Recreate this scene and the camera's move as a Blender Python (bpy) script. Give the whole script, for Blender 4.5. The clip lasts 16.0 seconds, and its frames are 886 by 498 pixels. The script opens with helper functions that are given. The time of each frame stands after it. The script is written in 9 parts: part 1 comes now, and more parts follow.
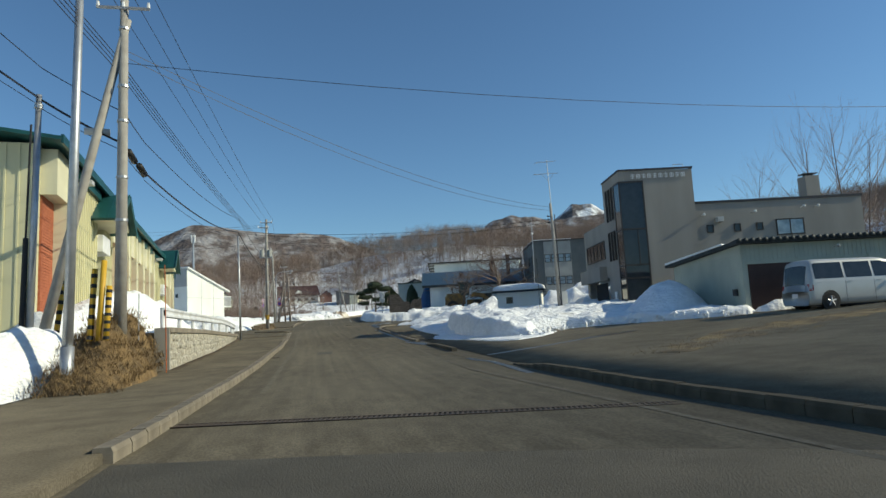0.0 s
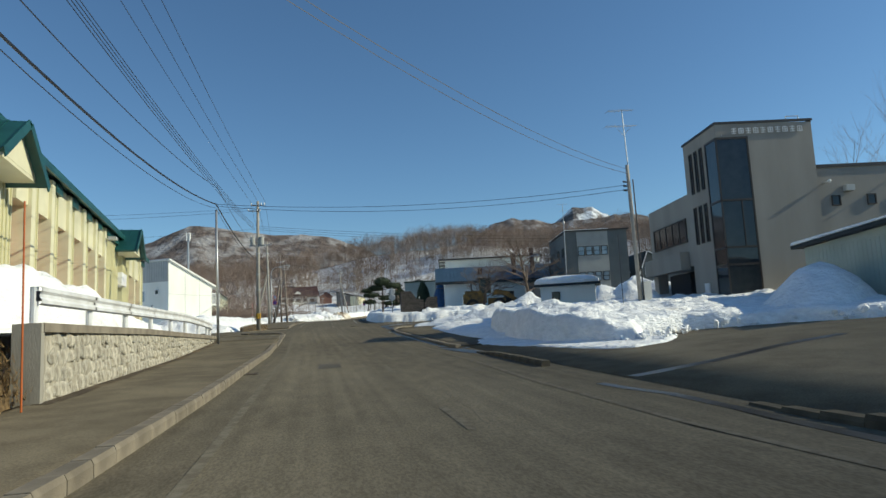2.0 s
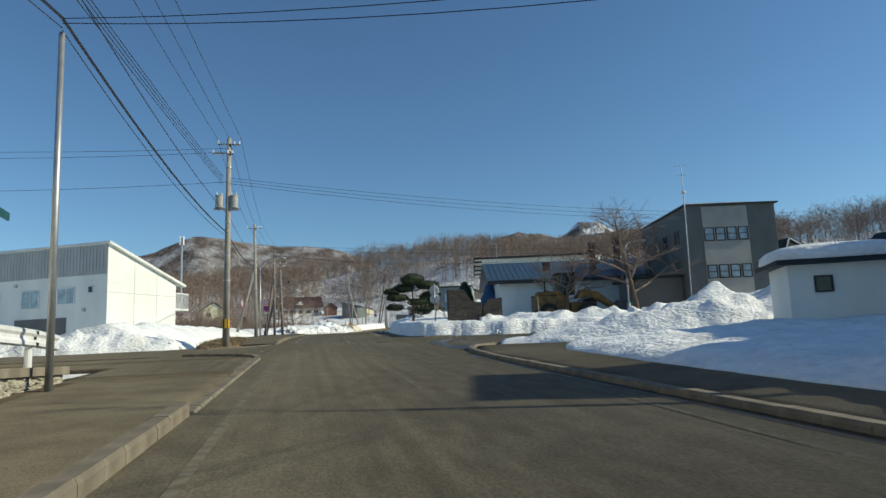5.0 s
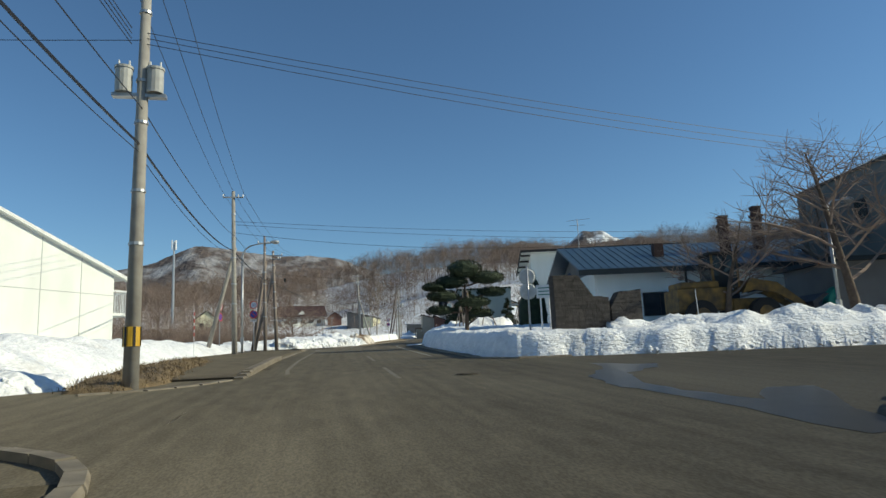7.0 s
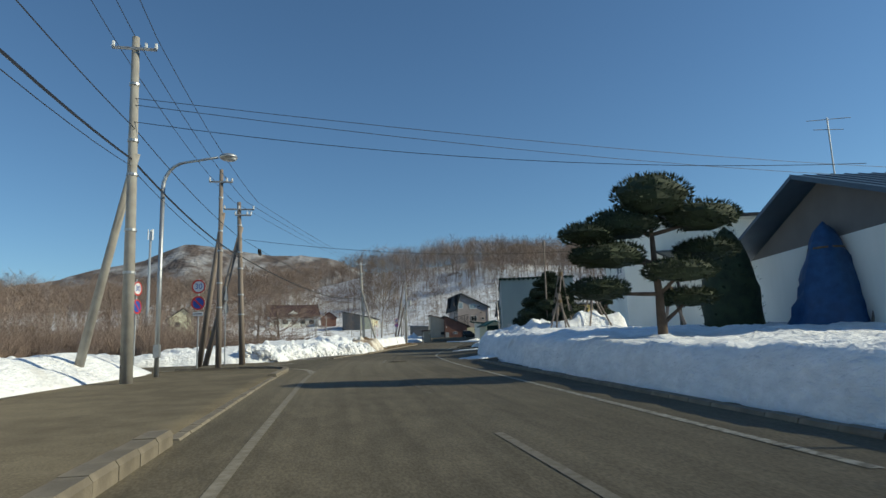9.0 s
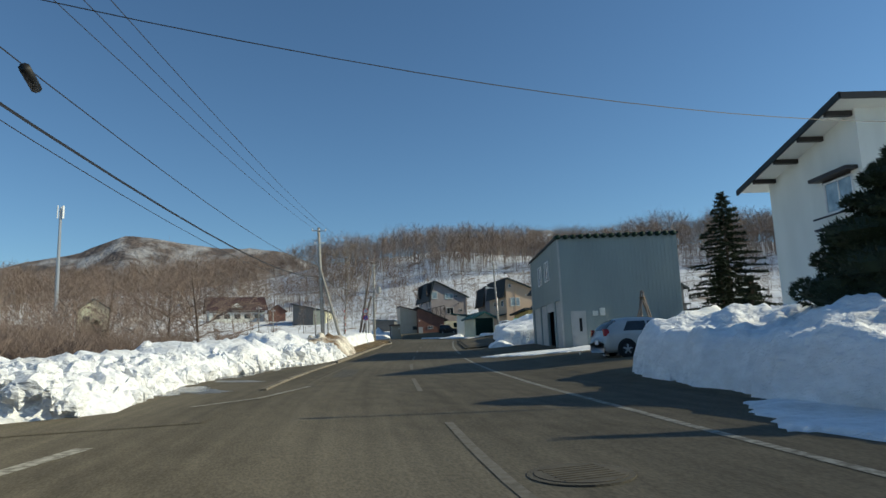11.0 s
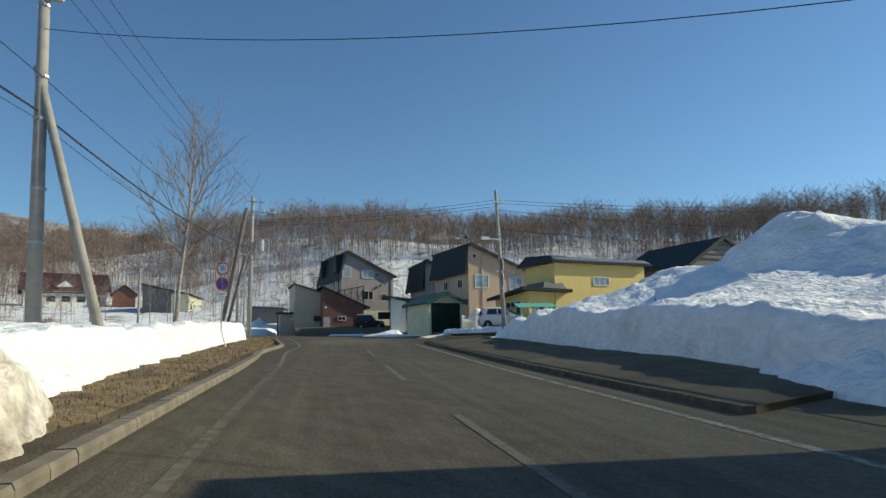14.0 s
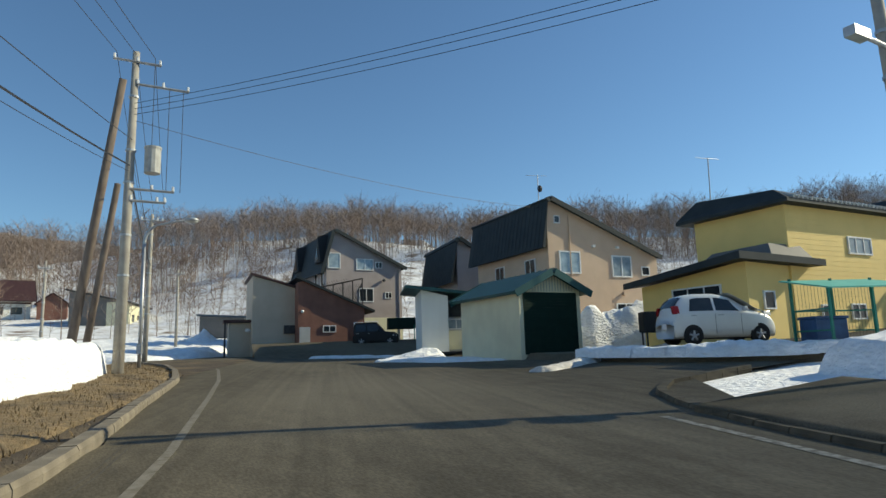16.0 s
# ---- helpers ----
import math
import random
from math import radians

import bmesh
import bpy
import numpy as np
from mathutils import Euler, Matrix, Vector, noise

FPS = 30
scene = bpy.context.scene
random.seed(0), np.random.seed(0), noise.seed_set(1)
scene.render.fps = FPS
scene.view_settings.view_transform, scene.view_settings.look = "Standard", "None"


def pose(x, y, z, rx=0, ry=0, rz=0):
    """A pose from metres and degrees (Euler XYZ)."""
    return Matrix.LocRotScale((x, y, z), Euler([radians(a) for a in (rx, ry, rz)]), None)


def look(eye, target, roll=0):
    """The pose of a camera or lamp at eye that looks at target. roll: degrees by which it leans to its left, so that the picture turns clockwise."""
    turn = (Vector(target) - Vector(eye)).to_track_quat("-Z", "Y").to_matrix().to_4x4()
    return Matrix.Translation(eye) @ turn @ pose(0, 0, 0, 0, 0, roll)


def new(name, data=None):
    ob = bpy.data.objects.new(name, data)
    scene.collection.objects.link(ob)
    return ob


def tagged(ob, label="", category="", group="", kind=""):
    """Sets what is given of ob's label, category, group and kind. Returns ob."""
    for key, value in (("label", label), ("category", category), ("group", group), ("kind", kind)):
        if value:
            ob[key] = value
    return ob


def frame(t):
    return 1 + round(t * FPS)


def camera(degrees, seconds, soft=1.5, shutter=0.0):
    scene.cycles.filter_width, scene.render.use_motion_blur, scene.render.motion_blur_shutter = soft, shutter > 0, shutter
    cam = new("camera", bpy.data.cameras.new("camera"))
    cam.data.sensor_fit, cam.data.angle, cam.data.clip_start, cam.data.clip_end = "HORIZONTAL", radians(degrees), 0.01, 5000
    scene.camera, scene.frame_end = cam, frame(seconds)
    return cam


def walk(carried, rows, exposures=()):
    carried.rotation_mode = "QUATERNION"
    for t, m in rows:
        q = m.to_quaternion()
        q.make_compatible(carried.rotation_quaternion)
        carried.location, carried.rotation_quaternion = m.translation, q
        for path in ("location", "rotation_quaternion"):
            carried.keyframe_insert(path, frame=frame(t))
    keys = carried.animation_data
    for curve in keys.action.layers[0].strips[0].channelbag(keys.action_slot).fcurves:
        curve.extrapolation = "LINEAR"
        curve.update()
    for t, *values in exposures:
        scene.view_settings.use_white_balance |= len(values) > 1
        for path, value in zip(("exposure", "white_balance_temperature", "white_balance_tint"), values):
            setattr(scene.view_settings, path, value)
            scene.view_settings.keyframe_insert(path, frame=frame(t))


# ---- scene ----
cam = camera(69.85, 16.0)
PATH = [
    (0.0, 0.001, -0.000, 1.200, -12.82, 6.53, 3.14),
    (0.5, 0.055, 2.107, 1.184, -13.01, 6.79, 3.06),
    (1.0, 0.118, 4.412, 1.166, -12.99, 6.79, 3.17),
    (1.5, 0.180, 6.950, 1.143, -12.89, 6.60, 3.19),
    (2.0, 0.232, 9.767, 1.127, -12.88, 6.79, 2.86),
    (2.5, 0.287, 12.880, 1.111, -12.99, 6.83, 2.28),
    (3.0, 0.351, 16.234, 1.114, -12.94, 7.03, 1.97),
    (5.5, 0.897, 35.025, 1.476, -12.48, 8.44, 2.36),
    (6.0, 0.975, 39.366, 1.606, -12.40, 8.79, 2.29),
    (6.5, 1.021, 43.898, 1.778, -12.31, 8.94, 2.37),
    (7.0, 1.025, 48.628, 1.963, -12.30, 9.01, 2.52),
    (7.5, 1.027, 53.579, 2.161, -12.32, 9.09, 2.53),
    (8.0, 1.082, 58.734, 2.371, -12.34, 9.17, 2.15),
    (10.5, 2.693, 87.150, 3.343, -15.59, 8.95, 2.22),
    (11.0, 3.290, 93.362, 3.513, -17.24, 8.63, 2.30),
    (11.5, 4.140, 99.714, 3.626, -19.14, 8.37, 2.16),
    (12.0, 5.221, 106.179, 3.736, -21.03, 8.26, 1.72),
    (12.5, 6.530, 112.723, 3.822, -22.89, 8.13, 1.53),
    (13.0, 8.088, 119.290, 3.915, -24.72, 8.03, 1.34),
    (13.5, 9.869, 125.850, 4.008, -26.21, 8.01, 1.10),
    (14.0, 11.725, 132.441, 4.170, -27.29, 8.09, 1.02),
    (14.5, 13.658, 139.088, 4.369, -28.30, 8.19, 1.04),
    (15.0, 15.670, 145.795, 4.546, -29.04, 8.45, 1.42),
    (15.5, 17.790, 152.566, 4.758, -29.51, 8.76, 1.56),
    (16.0, 19.953, 159.416, 4.948, -29.14, 9.12, 1.74),
]
walk(cam, [(t, pose(x, y, z, 90 + pitch, roll, yaw)) for t, x, y, z, yaw, pitch, roll in PATH],
     [(0.0, 0.15, 6300, -1), (5.5, 0.1, 6300, -1), (8.0, 0.05, 6300, -1), (11.5, 0.08, 6300, -1), (14.0, 0.22, 6420, -1), (16.0, 0.38, 6600, -1)])

# ---- world and light ----
SUN_AZ, SUN_EL = 106.5, 29.0          # compass turn from +y towards +x, and height, in degrees
world = bpy.data.worlds.new("world")
scene.world = world
world.use_nodes = True
wn = world.node_tree
bg = wn.nodes["Background"]
sky = wn.nodes.new("ShaderNodeTexSky")
sky.sky_type = 'NISHITA'
sky.sun_disc = False
sky.sun_elevation = radians(SUN_EL)
sky.sun_rotation = radians(SUN_AZ)
sky.air_density, sky.dust_density, sky.ozone_density = 1.0, 0.1, 5.5
wn.links.new(sky.outputs[0], bg.inputs[0])
bg.inputs[1].default_value = 0.1
sun_data = bpy.data.lights.new("sun", 'SUN')
sun_data.energy, sun_data.angle, sun_data.color = 4.2, radians(0.53), (1.0, 0.88, 0.68)
sun = new("sun", sun_data)
_d = Vector((math.sin(radians(SUN_AZ)) * math.cos(radians(SUN_EL)), math.cos(radians(SUN_AZ)) * math.cos(radians(SUN_EL)), math.sin(radians(SUN_EL))))
sun.matrix_world = look((0, 0, 60), (-_d.x, -_d.y, 60 - _d.z))
scene.view_settings.exposure = 0.0

# ---- materials ----
def mat(name, col, col2=None, rough=0.8, metal=0.0, scale=3.0, fine=40.0, bump=0.15, dist=0.02, spec=0.4, mix=(0.35, 0.65), stretch=(1, 1, 1), vary=0.0, col3=None, scale3=0.4, mix3=(0.5, 0.7), grain=0.0, matt=0.0):
    """A surface: two colours mixed by broad noise, fine grain in the relief, a third colour in large patches."""
    m = bpy.data.materials.new(name)
    m.use_nodes = True
    nt = m.node_tree
    N, L = nt.nodes, nt.links
    b = N["Principled BSDF"]
    b.inputs["Roughness"].default_value = rough
    b.inputs["Metallic"].default_value = metal
    b.inputs["Specular IOR Level"].default_value = spec
    b.inputs["Diffuse Roughness"].default_value = matt
    tc = N.new("ShaderNodeTexCoord")
    mp = N.new("ShaderNodeMapping")
    mp.inputs["Scale"].default_value = stretch
    L.new(tc.outputs["Object"], mp.inputs[0])
    n1 = N.new("ShaderNodeTexNoise")
    n1.inputs["Scale"].default_value = scale
    n1.inputs["Detail"].default_value = 6
    L.new(mp.outputs[0], n1.inputs["Vector"])
    r1 = N.new("ShaderNodeMapRange")
    r1.inputs[1].default_value, r1.inputs[2].default_value = mix
    L.new(n1.outputs[0], r1.inputs[0])
    mx = N.new("ShaderNodeMix")
    mx.data_type = 'RGBA'
    c2 = col2 or tuple(c * 0.82 for c in col)
    mx.inputs["A"].default_value, mx.inputs["B"].default_value = (*col, 1), (*c2, 1)
    L.new(r1.outputs[0], mx.inputs["Factor"])
    out = mx.outputs["Result"]
    if col3:
        n3 = N.new("ShaderNodeTexNoise")
        n3.inputs["Scale"].default_value = scale3
        n3.inputs["Detail"].default_value = 4
        L.new(mp.outputs[0], n3.inputs["Vector"])
        r3 = N.new("ShaderNodeMapRange")
        r3.inputs[1].default_value, r3.inputs[2].default_value = mix3
        L.new(n3.outputs[0], r3.inputs[0])
        m3 = N.new("ShaderNodeMix")
        m3.data_type = 'RGBA'
        m3.inputs["B"].default_value = (*col3, 1)
        L.new(out, m3.inputs["A"])
        L.new(r3.outputs[0], m3.inputs["Factor"])
        out = m3.outputs["Result"]
    if vary:
        oi = N.new("ShaderNodeObjectInfo")
        hs = N.new("ShaderNodeHueSaturation")
        rv = N.new("ShaderNodeMapRange")
        rv.inputs[3].default_value, rv.inputs[4].default_value = 1 - vary, 1 + vary
        L.new(oi.outputs["Random"], rv.inputs[0])
        L.new(rv.outputs[0], hs.inputs["Value"])
        L.new(out, hs.inputs["Color"])
        out = hs.outputs[0]
    if grain:
        n4 = N.new("ShaderNodeTexNoise")
        n4.inputs["Scale"].default_value = fine * 0.7
        n4.inputs["Detail"].default_value = 3
        L.new(mp.outputs[0], n4.inputs["Vector"])
        r4 = N.new("ShaderNodeMapRange")
        r4.inputs[1].default_value, r4.inputs[2].default_value = 0.35, 0.65
        r4.inputs[3].default_value, r4.inputs[4].default_value = 1 - grain, 1 + grain
        L.new(n4.outputs[0], r4.inputs[0])
        h4 = N.new("ShaderNodeHueSaturation")
        L.new(r4.outputs[0], h4.inputs["Value"])
        L.new(out, h4.inputs["Color"])
        out = h4.outputs[0]
    L.new(out, b.inputs["Base Color"])
    if bump:
        n2 = N.new("ShaderNodeTexNoise")
        n2.inputs["Scale"].default_value = fine
        n2.inputs["Detail"].default_value = 5
        L.new(mp.outputs[0], n2.inputs["Vector"])
        bp = N.new("ShaderNodeBump")
        bp.inputs["Strength"].default_value = bump
        bp.inputs["Distance"].default_value = dist
        L.new(n2.outputs[0], bp.inputs["Height"])
        L.new(bp.outputs[0], b.inputs["Normal"])
    return m

M_ASPHALT = mat("asphalt", (0.132, 0.113, 0.082), (0.100, 0.086, 0.063), 0.8, scale=3.2, fine=60, bump=0.35, dist=0.008, mix=(0.36, 0.64), col3=(0.165, 0.143, 0.105), scale3=0.16, mix3=(0.45, 0.7), spec=0.08, stretch=(1, 0.35, 1), grain=0.2, matt=1.0)
def wheel_tracks(m):
    """Paler lanes where the wheels run and long streaks along the road, by the offset from the road's line."""
    N, L = m.node_tree.nodes, m.node_tree.links
    b = N["Principled BSDF"]
    uv = N.new("ShaderNodeUVMap")
    uv.uv_map = "along"
    sp = N.new("ShaderNodeSeparateXYZ")
    L.new(uv.outputs[0], sp.inputs[0])
    mr = N.new("ShaderNodeMapRange")
    mr.inputs[1].default_value, mr.inputs[2].default_value = -2.1, 6.4
    L.new(sp.outputs[0], mr.inputs[0])
    rp = N.new("ShaderNodeValToRGB")
    rp.color_ramp.interpolation = 'B_SPLINE'
    for k, (u, c) in enumerate(((-2.0, .30), (-1.2, .42), (-.45, .62), (.3, .45), (1.05, .62), (1.8, .42), (2.35, .6), (3.1, .45), (3.8, .6), (4.6, .42), (6.2, .3))):
        e = rp.color_ramp.elements[k] if k < 2 else rp.color_ramp.elements.new((u + 2.1) / 8.5)
        e.position, e.color = (u + 2.1) / 8.5, (c, c, c, 1)
    L.new(mr.outputs[0], rp.inputs[0])
    mp = N.new("ShaderNodeMapping")
    mp.inputs["Scale"].default_value = (4.5, .07, 1)
    L.new(uv.outputs[0], mp.inputs[0])
    nz = N.new("ShaderNodeTexNoise")
    nz.inputs["Scale"].default_value, nz.inputs["Detail"].default_value = 1.0, 5
    L.new(mp.outputs[0], nz.inputs["Vector"])
    ad = N.new("ShaderNodeMath")
    ad.operation = 'ADD'
    L.new(rp.outputs[0], ad.inputs[0])
    L.new(nz.outputs[0], ad.inputs[1])
    r2 = N.new("ShaderNodeMapRange")
    r2.inputs[1].default_value, r2.inputs[2].default_value, r2.inputs[3].default_value, r2.inputs[4].default_value = .6, 1.4, .72, 1.26
    L.new(ad.outputs[0], r2.inputs[0])
    hs = N.new("ShaderNodeHueSaturation")
    src = b.inputs["Base Color"].links[0].from_socket
    L.new(src, hs.inputs["Color"])
    L.new(r2.outputs[0], hs.inputs["Value"])
    L.new(hs.outputs[0], b.inputs["Base Color"])


wheel_tracks(M_ASPHALT)
M_FAINT = mat("nearly_worn_paint", (0.158, 0.141, 0.110), (0.115, 0.100, 0.075), 0.8, scale=6, fine=60, bump=0.3, mix=(0.4, 0.6), spec=0.08, matt=1.0)
M_CRACK = mat("crack_filler", (0.062, 0.054, 0.042), (0.09, 0.079, 0.06), 0.9, scale=5, bump=0.2)
M_PATCH = mat("asphalt_patch", (0.088, 0.077, 0.058), (0.068, 0.06, 0.045), 0.85, scale=1.2, fine=50, bump=0.9, dist=0.012)
M_WALK = mat("pavement_asphalt", (0.138, 0.117, 0.085), (0.10, 0.085, 0.062), 0.9, scale=1.6, fine=60, bump=0.45, dist=0.01, grain=0.22, spec=0.08, matt=1.0, col3=(0.165, 0.14, 0.10), scale3=.3)
M_LOT = mat("parking_asphalt", (0.182, 0.154, 0.110), (0.135, 0.114, 0.082), 0.9, scale=1.6, fine=60, bump=0.35, dist=0.01, grain=0.22, spec=0.08, matt=1.0, col3=(0.21, 0.178, 0.128), scale3=.3)
M_WET = mat("wet_asphalt", (0.04, 0.036, 0.03), (0.027, 0.024, 0.02), 0.28, scale=2, fine=30, bump=0.12, spec=0.14)
M_PUDDLE = mat("standing_melt_water", (0.03, 0.027, 0.022), (0.022, 0.02, 0.017), 0.22, scale=1.5, fine=6, bump=0.08, spec=0.3)
M_MIRB = mat("mirror_back_grey", (0.6, 0.6, 0.58), (0.5, 0.5, 0.48), 0.7, scale=6, bump=0.05)
M_KERB = mat("kerb_concrete", (0.24, 0.205, 0.152), (0.165, 0.14, 0.105), 0.9, scale=4, fine=50, bump=0.4, vary=0.12, col3=(0.12, 0.10, 0.075), scale3=1.5, mix3=(0.55, 0.75))
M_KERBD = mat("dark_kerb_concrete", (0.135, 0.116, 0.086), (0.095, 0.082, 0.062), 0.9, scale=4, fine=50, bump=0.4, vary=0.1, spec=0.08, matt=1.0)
M_LINE = mat("worn_paint", (0.34, 0.325, 0.28), (0.16, 0.147, 0.12), 0.8, scale=9, fine=60, bump=0.2, mix=(0.4, 0.62), spec=0.08, matt=1.0)
M_LINEF = mat("faded_paint", (0.22, 0.20, 0.165), (0.135, 0.12, 0.093), 0.8, scale=9, fine=60, bump=0.2, mix=(0.35, 0.75), spec=0.08, matt=1.0)
M_SNOW = mat("snow", (0.92, 0.92, 0.92), (0.80, 0.81, 0.82), 0.7, scale=1.6, fine=6, bump=1.0, dist=0.10, spec=0.2, col3=(0.60, 0.57, 0.52), scale3=0.45, mix3=(0.58, 0.85), stretch=(1, 1, 1.8), grain=.05)
M_SNOWD = mat("dirty_snow", (0.66, 0.63, 0.58), (0.40, 0.36, 0.31), 0.8, scale=1.6, fine=12, bump=0.7, dist=0.06, spec=0.2, mix=(0.42, 0.75), grain=0.15)
M_SNOWB = mat("earth_stained_snow", (0.80, 0.75, 0.66), (0.50, 0.44, 0.36), 0.85, scale=1.4, fine=9, bump=1.0, dist=0.10, spec=0.15, mix=(0.38, 0.66), col3=(0.20, 0.135, 0.085), scale3=0.55, mix3=(0.47, 0.62), grain=0.2)
M_EARTH = mat("earth", (0.10, 0.075, 0.048), (0.06, 0.045, 0.03), 0.95, scale=1.2, fine=25, bump=0.8, dist=0.05, col3=(0.17, 0.125, 0.07), scale3=0.5)
M_LOTG = mat("muddy_grass", (0.125, 0.098, 0.06), (0.075, 0.06, 0.042), 0.95, scale=2.2, fine=60, bump=0.9, dist=0.03, col3=(0.19, 0.145, 0.075), scale3=1.0, mix3=(.5, .6))
M_VERGE = mat("flattened_grass", (0.30, 0.215, 0.115), (0.17, 0.125, 0.07), 0.95, scale=7, fine=60, bump=0.9, dist=0.05, col3=(0.10, 0.075, 0.05), scale3=1.3)
M_GRASS = mat("dry_grass", (0.30, 0.20, 0.09), (0.17, 0.11, 0.05), 0.95, scale=5, fine=60, bump=0.9, dist=0.05, col3=(0.09, 0.07, 0.045), scale3=1.1)
M_CONC = mat("concrete", (0.36, 0.34, 0.29), (0.27, 0.25, 0.21), 0.9, scale=1.5, fine=35, bump=0.4, stretch=(1, 1, 0.35))
M_GRATE = mat("rusty_grating", (0.10, 0.075, 0.055), (0.06, 0.048, 0.04), 0.8, metal=0.2, scale=6, bump=0.2)
M_RWALL = mat("rough_cast_wall", (0.50, 0.46, 0.37), (0.30, 0.27, 0.21), 0.95, scale=3.4, fine=14, bump=1.0, dist=0.07, stretch=(1, 1.3, 0.45), mix=(0.40, 0.62), col3=(0.20, 0.175, 0.135), scale3=1.1, mix3=(0.55, 0.72), matt=.6)
M_RSTONE = mat("limewashed_stone", (0.62, 0.58, 0.48), (0.42, 0.385, 0.31), 0.95, scale=3.4, fine=16, bump=1.0, dist=0.05, stretch=(1, 1.3, 0.45), mix=(0.40, 0.66), vary=0.14, col3=(0.22, 0.19, 0.145), scale3=1.1, mix3=(0.58, 0.74), matt=.6)
M_COPE = mat("stained_coping", (0.27, 0.235, 0.18), (0.17, 0.145, 0.11), 0.95, scale=2.2, fine=30, bump=.5, stretch=(1, 1, .4), matt=.6)
M_POLE = mat("pole_concrete", (0.36, 0.34, 0.30), (0.28, 0.26, 0.23), 0.85, scale=3, fine=40, bump=0.2)
M_WOODP = mat("pole_wood", (0.29, 0.24, 0.20), (0.19, 0.155, 0.13), 0.9, scale=4, fine=40, bump=0.5, stretch=(1, 1, 0.1))
# Grey-brown of the bend's brace poles, made darker for the shade on them.
M_POLESH = mat("shaded_brace_pole", (0.19, 0.155, 0.13), (0.125, 0.10, 0.085), 0.9, scale=4, fine=40, bump=0.5, stretch=(1, 1, 0.1))
M_STEEL = mat("galvanised_steel", (0.45, 0.46, 0.47), (0.36, 0.37, 0.38), 0.45, metal=0.7, scale=4, bump=0.05)
M_DARKST = mat("dark_metal", (0.05, 0.05, 0.055), (0.03, 0.03, 0.033), 0.5, metal=0.3, scale=5, bump=0.05)
M_WIRE = mat("cable", (0.012, 0.012, 0.014), None, 0.6, bump=0)
M_INS = mat("insulator", (0.75, 0.75, 0.73), None, 0.25, bump=0)
M_TRAFO = mat("transformer_paint", (0.42, 0.42, 0.40), (0.32, 0.32, 0.30), 0.55, scale=5, bump=0.05)
M_RAIL = mat("rail_paint", (0.74, 0.75, 0.76), (0.6, 0.6, 0.59), 0.5, scale=2, bump=0.05, col3=(0.3, 0.24, 0.17), scale3=1.6, mix3=(0.68, 0.8))
M_CREAM = mat("cream_siding", (0.60, 0.57, 0.36), (0.53, 0.50, 0.31), 0.65, scale=1, fine=20, bump=0.1, stretch=(1, 1, 0.3))
M_CREAMP = mat("cream_panel", (0.68, 0.65, 0.46), (0.6, 0.57, 0.4), 0.65, scale=1, bump=0.05)
M_GREENR = mat("green_roof", (0.018, 0.085, 0.082), (0.012, 0.06, 0.06), 0.4, scale=1.5, bump=0.05)
M_RED = mat("red_brick", (0.42, 0.14, 0.07), (0.33, 0.10, 0.05), 0.85, scale=8, fine=40, bump=0.4)
M_WHITE = mat("white_render", (0.78, 0.79, 0.74), (0.70, 0.71, 0.66), 0.8, scale=0.8, fine=30, bump=0.15, stretch=(1, 1, 0.3))
M_GREYW = mat("grey_siding", (0.44, 0.45, 0.44), (0.37, 0.38, 0.37), 0.7, scale=0.8, bump=0.1)
M_OFFICE = mat("office_siding", (0.315, 0.292, 0.254), (0.258, 0.24, 0.21), 0.7, scale=0.7, fine=15, bump=0.15, stretch=(1, 1, 0.2))
M_SHEDW = mat("pale_green_siding", (0.40, 0.44, 0.38), (0.33, 0.37, 0.32), 0.65, scale=0.8, bump=0.1)
M_DOORB = mat("brown_shutter", (0.055, 0.03, 0.025), (0.04, 0.022, 0.018), 0.6, scale=2, bump=0.1)
# Near-black that stands for shade inside openings and pits; also dark door glass.
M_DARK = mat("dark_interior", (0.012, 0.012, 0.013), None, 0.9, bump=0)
M_GLASS = mat("window_glass", (0.02, 0.026, 0.032), (0.03, 0.036, 0.042), 0.05, spec=0.5, bump=0)
M_GLASSL = mat("curtained_glass", (0.35, 0.42, 0.46), (0.2, 0.26, 0.3), 0.06, spec=1.0, scale=2, bump=0)
M_FRAMEW = mat("white_frame", (0.78, 0.78, 0.77), None, 0.5, bump=0)
M_FRAMEB = mat("bronze_frame", (0.035, 0.028, 0.024), None, 0.45, bump=0)
M_BLUEG = mat("blue_grey_siding", (0.295, 0.348, 0.345), (0.26, 0.308, 0.305), 0.55, scale=0.7, bump=0.1, stretch=(1, 1, 0.25))
M_DKROOF = mat("dark_roof", (0.026, 0.034, 0.038), (0.036, 0.044, 0.048), 0.65, scale=1.5, bump=0.1, spec=0.2)
M_BLUER = mat("blue_roof", (0.05, 0.085, 0.125), (0.035, 0.065, 0.1), 0.4, scale=1.5, bump=0.1)
M_TAN = mat("tan_siding", (0.60, 0.445, 0.32), (0.55, 0.405, 0.29), 0.75, scale=1, bump=0.1)
M_MAUVE = mat("mauve_siding", (0.40, 0.345, 0.33), (0.35, 0.30, 0.285), 0.75, scale=1, bump=0.1)
M_YELLOW = mat("yellow_siding", (0.78, 0.585, 0.22), (0.73, 0.55, 0.205), 0.75, scale=1, bump=0.1)
M_BEIGE = mat("beige_siding", (0.50, 0.435, 0.35), (0.45, 0.39, 0.31), 0.75, scale=1, bump=0.1)
M_REDBR = mat("red_brown_siding", (0.24, 0.115, 0.082), (0.19, 0.09, 0.066), 0.75, scale=1.5, bump=0.1)
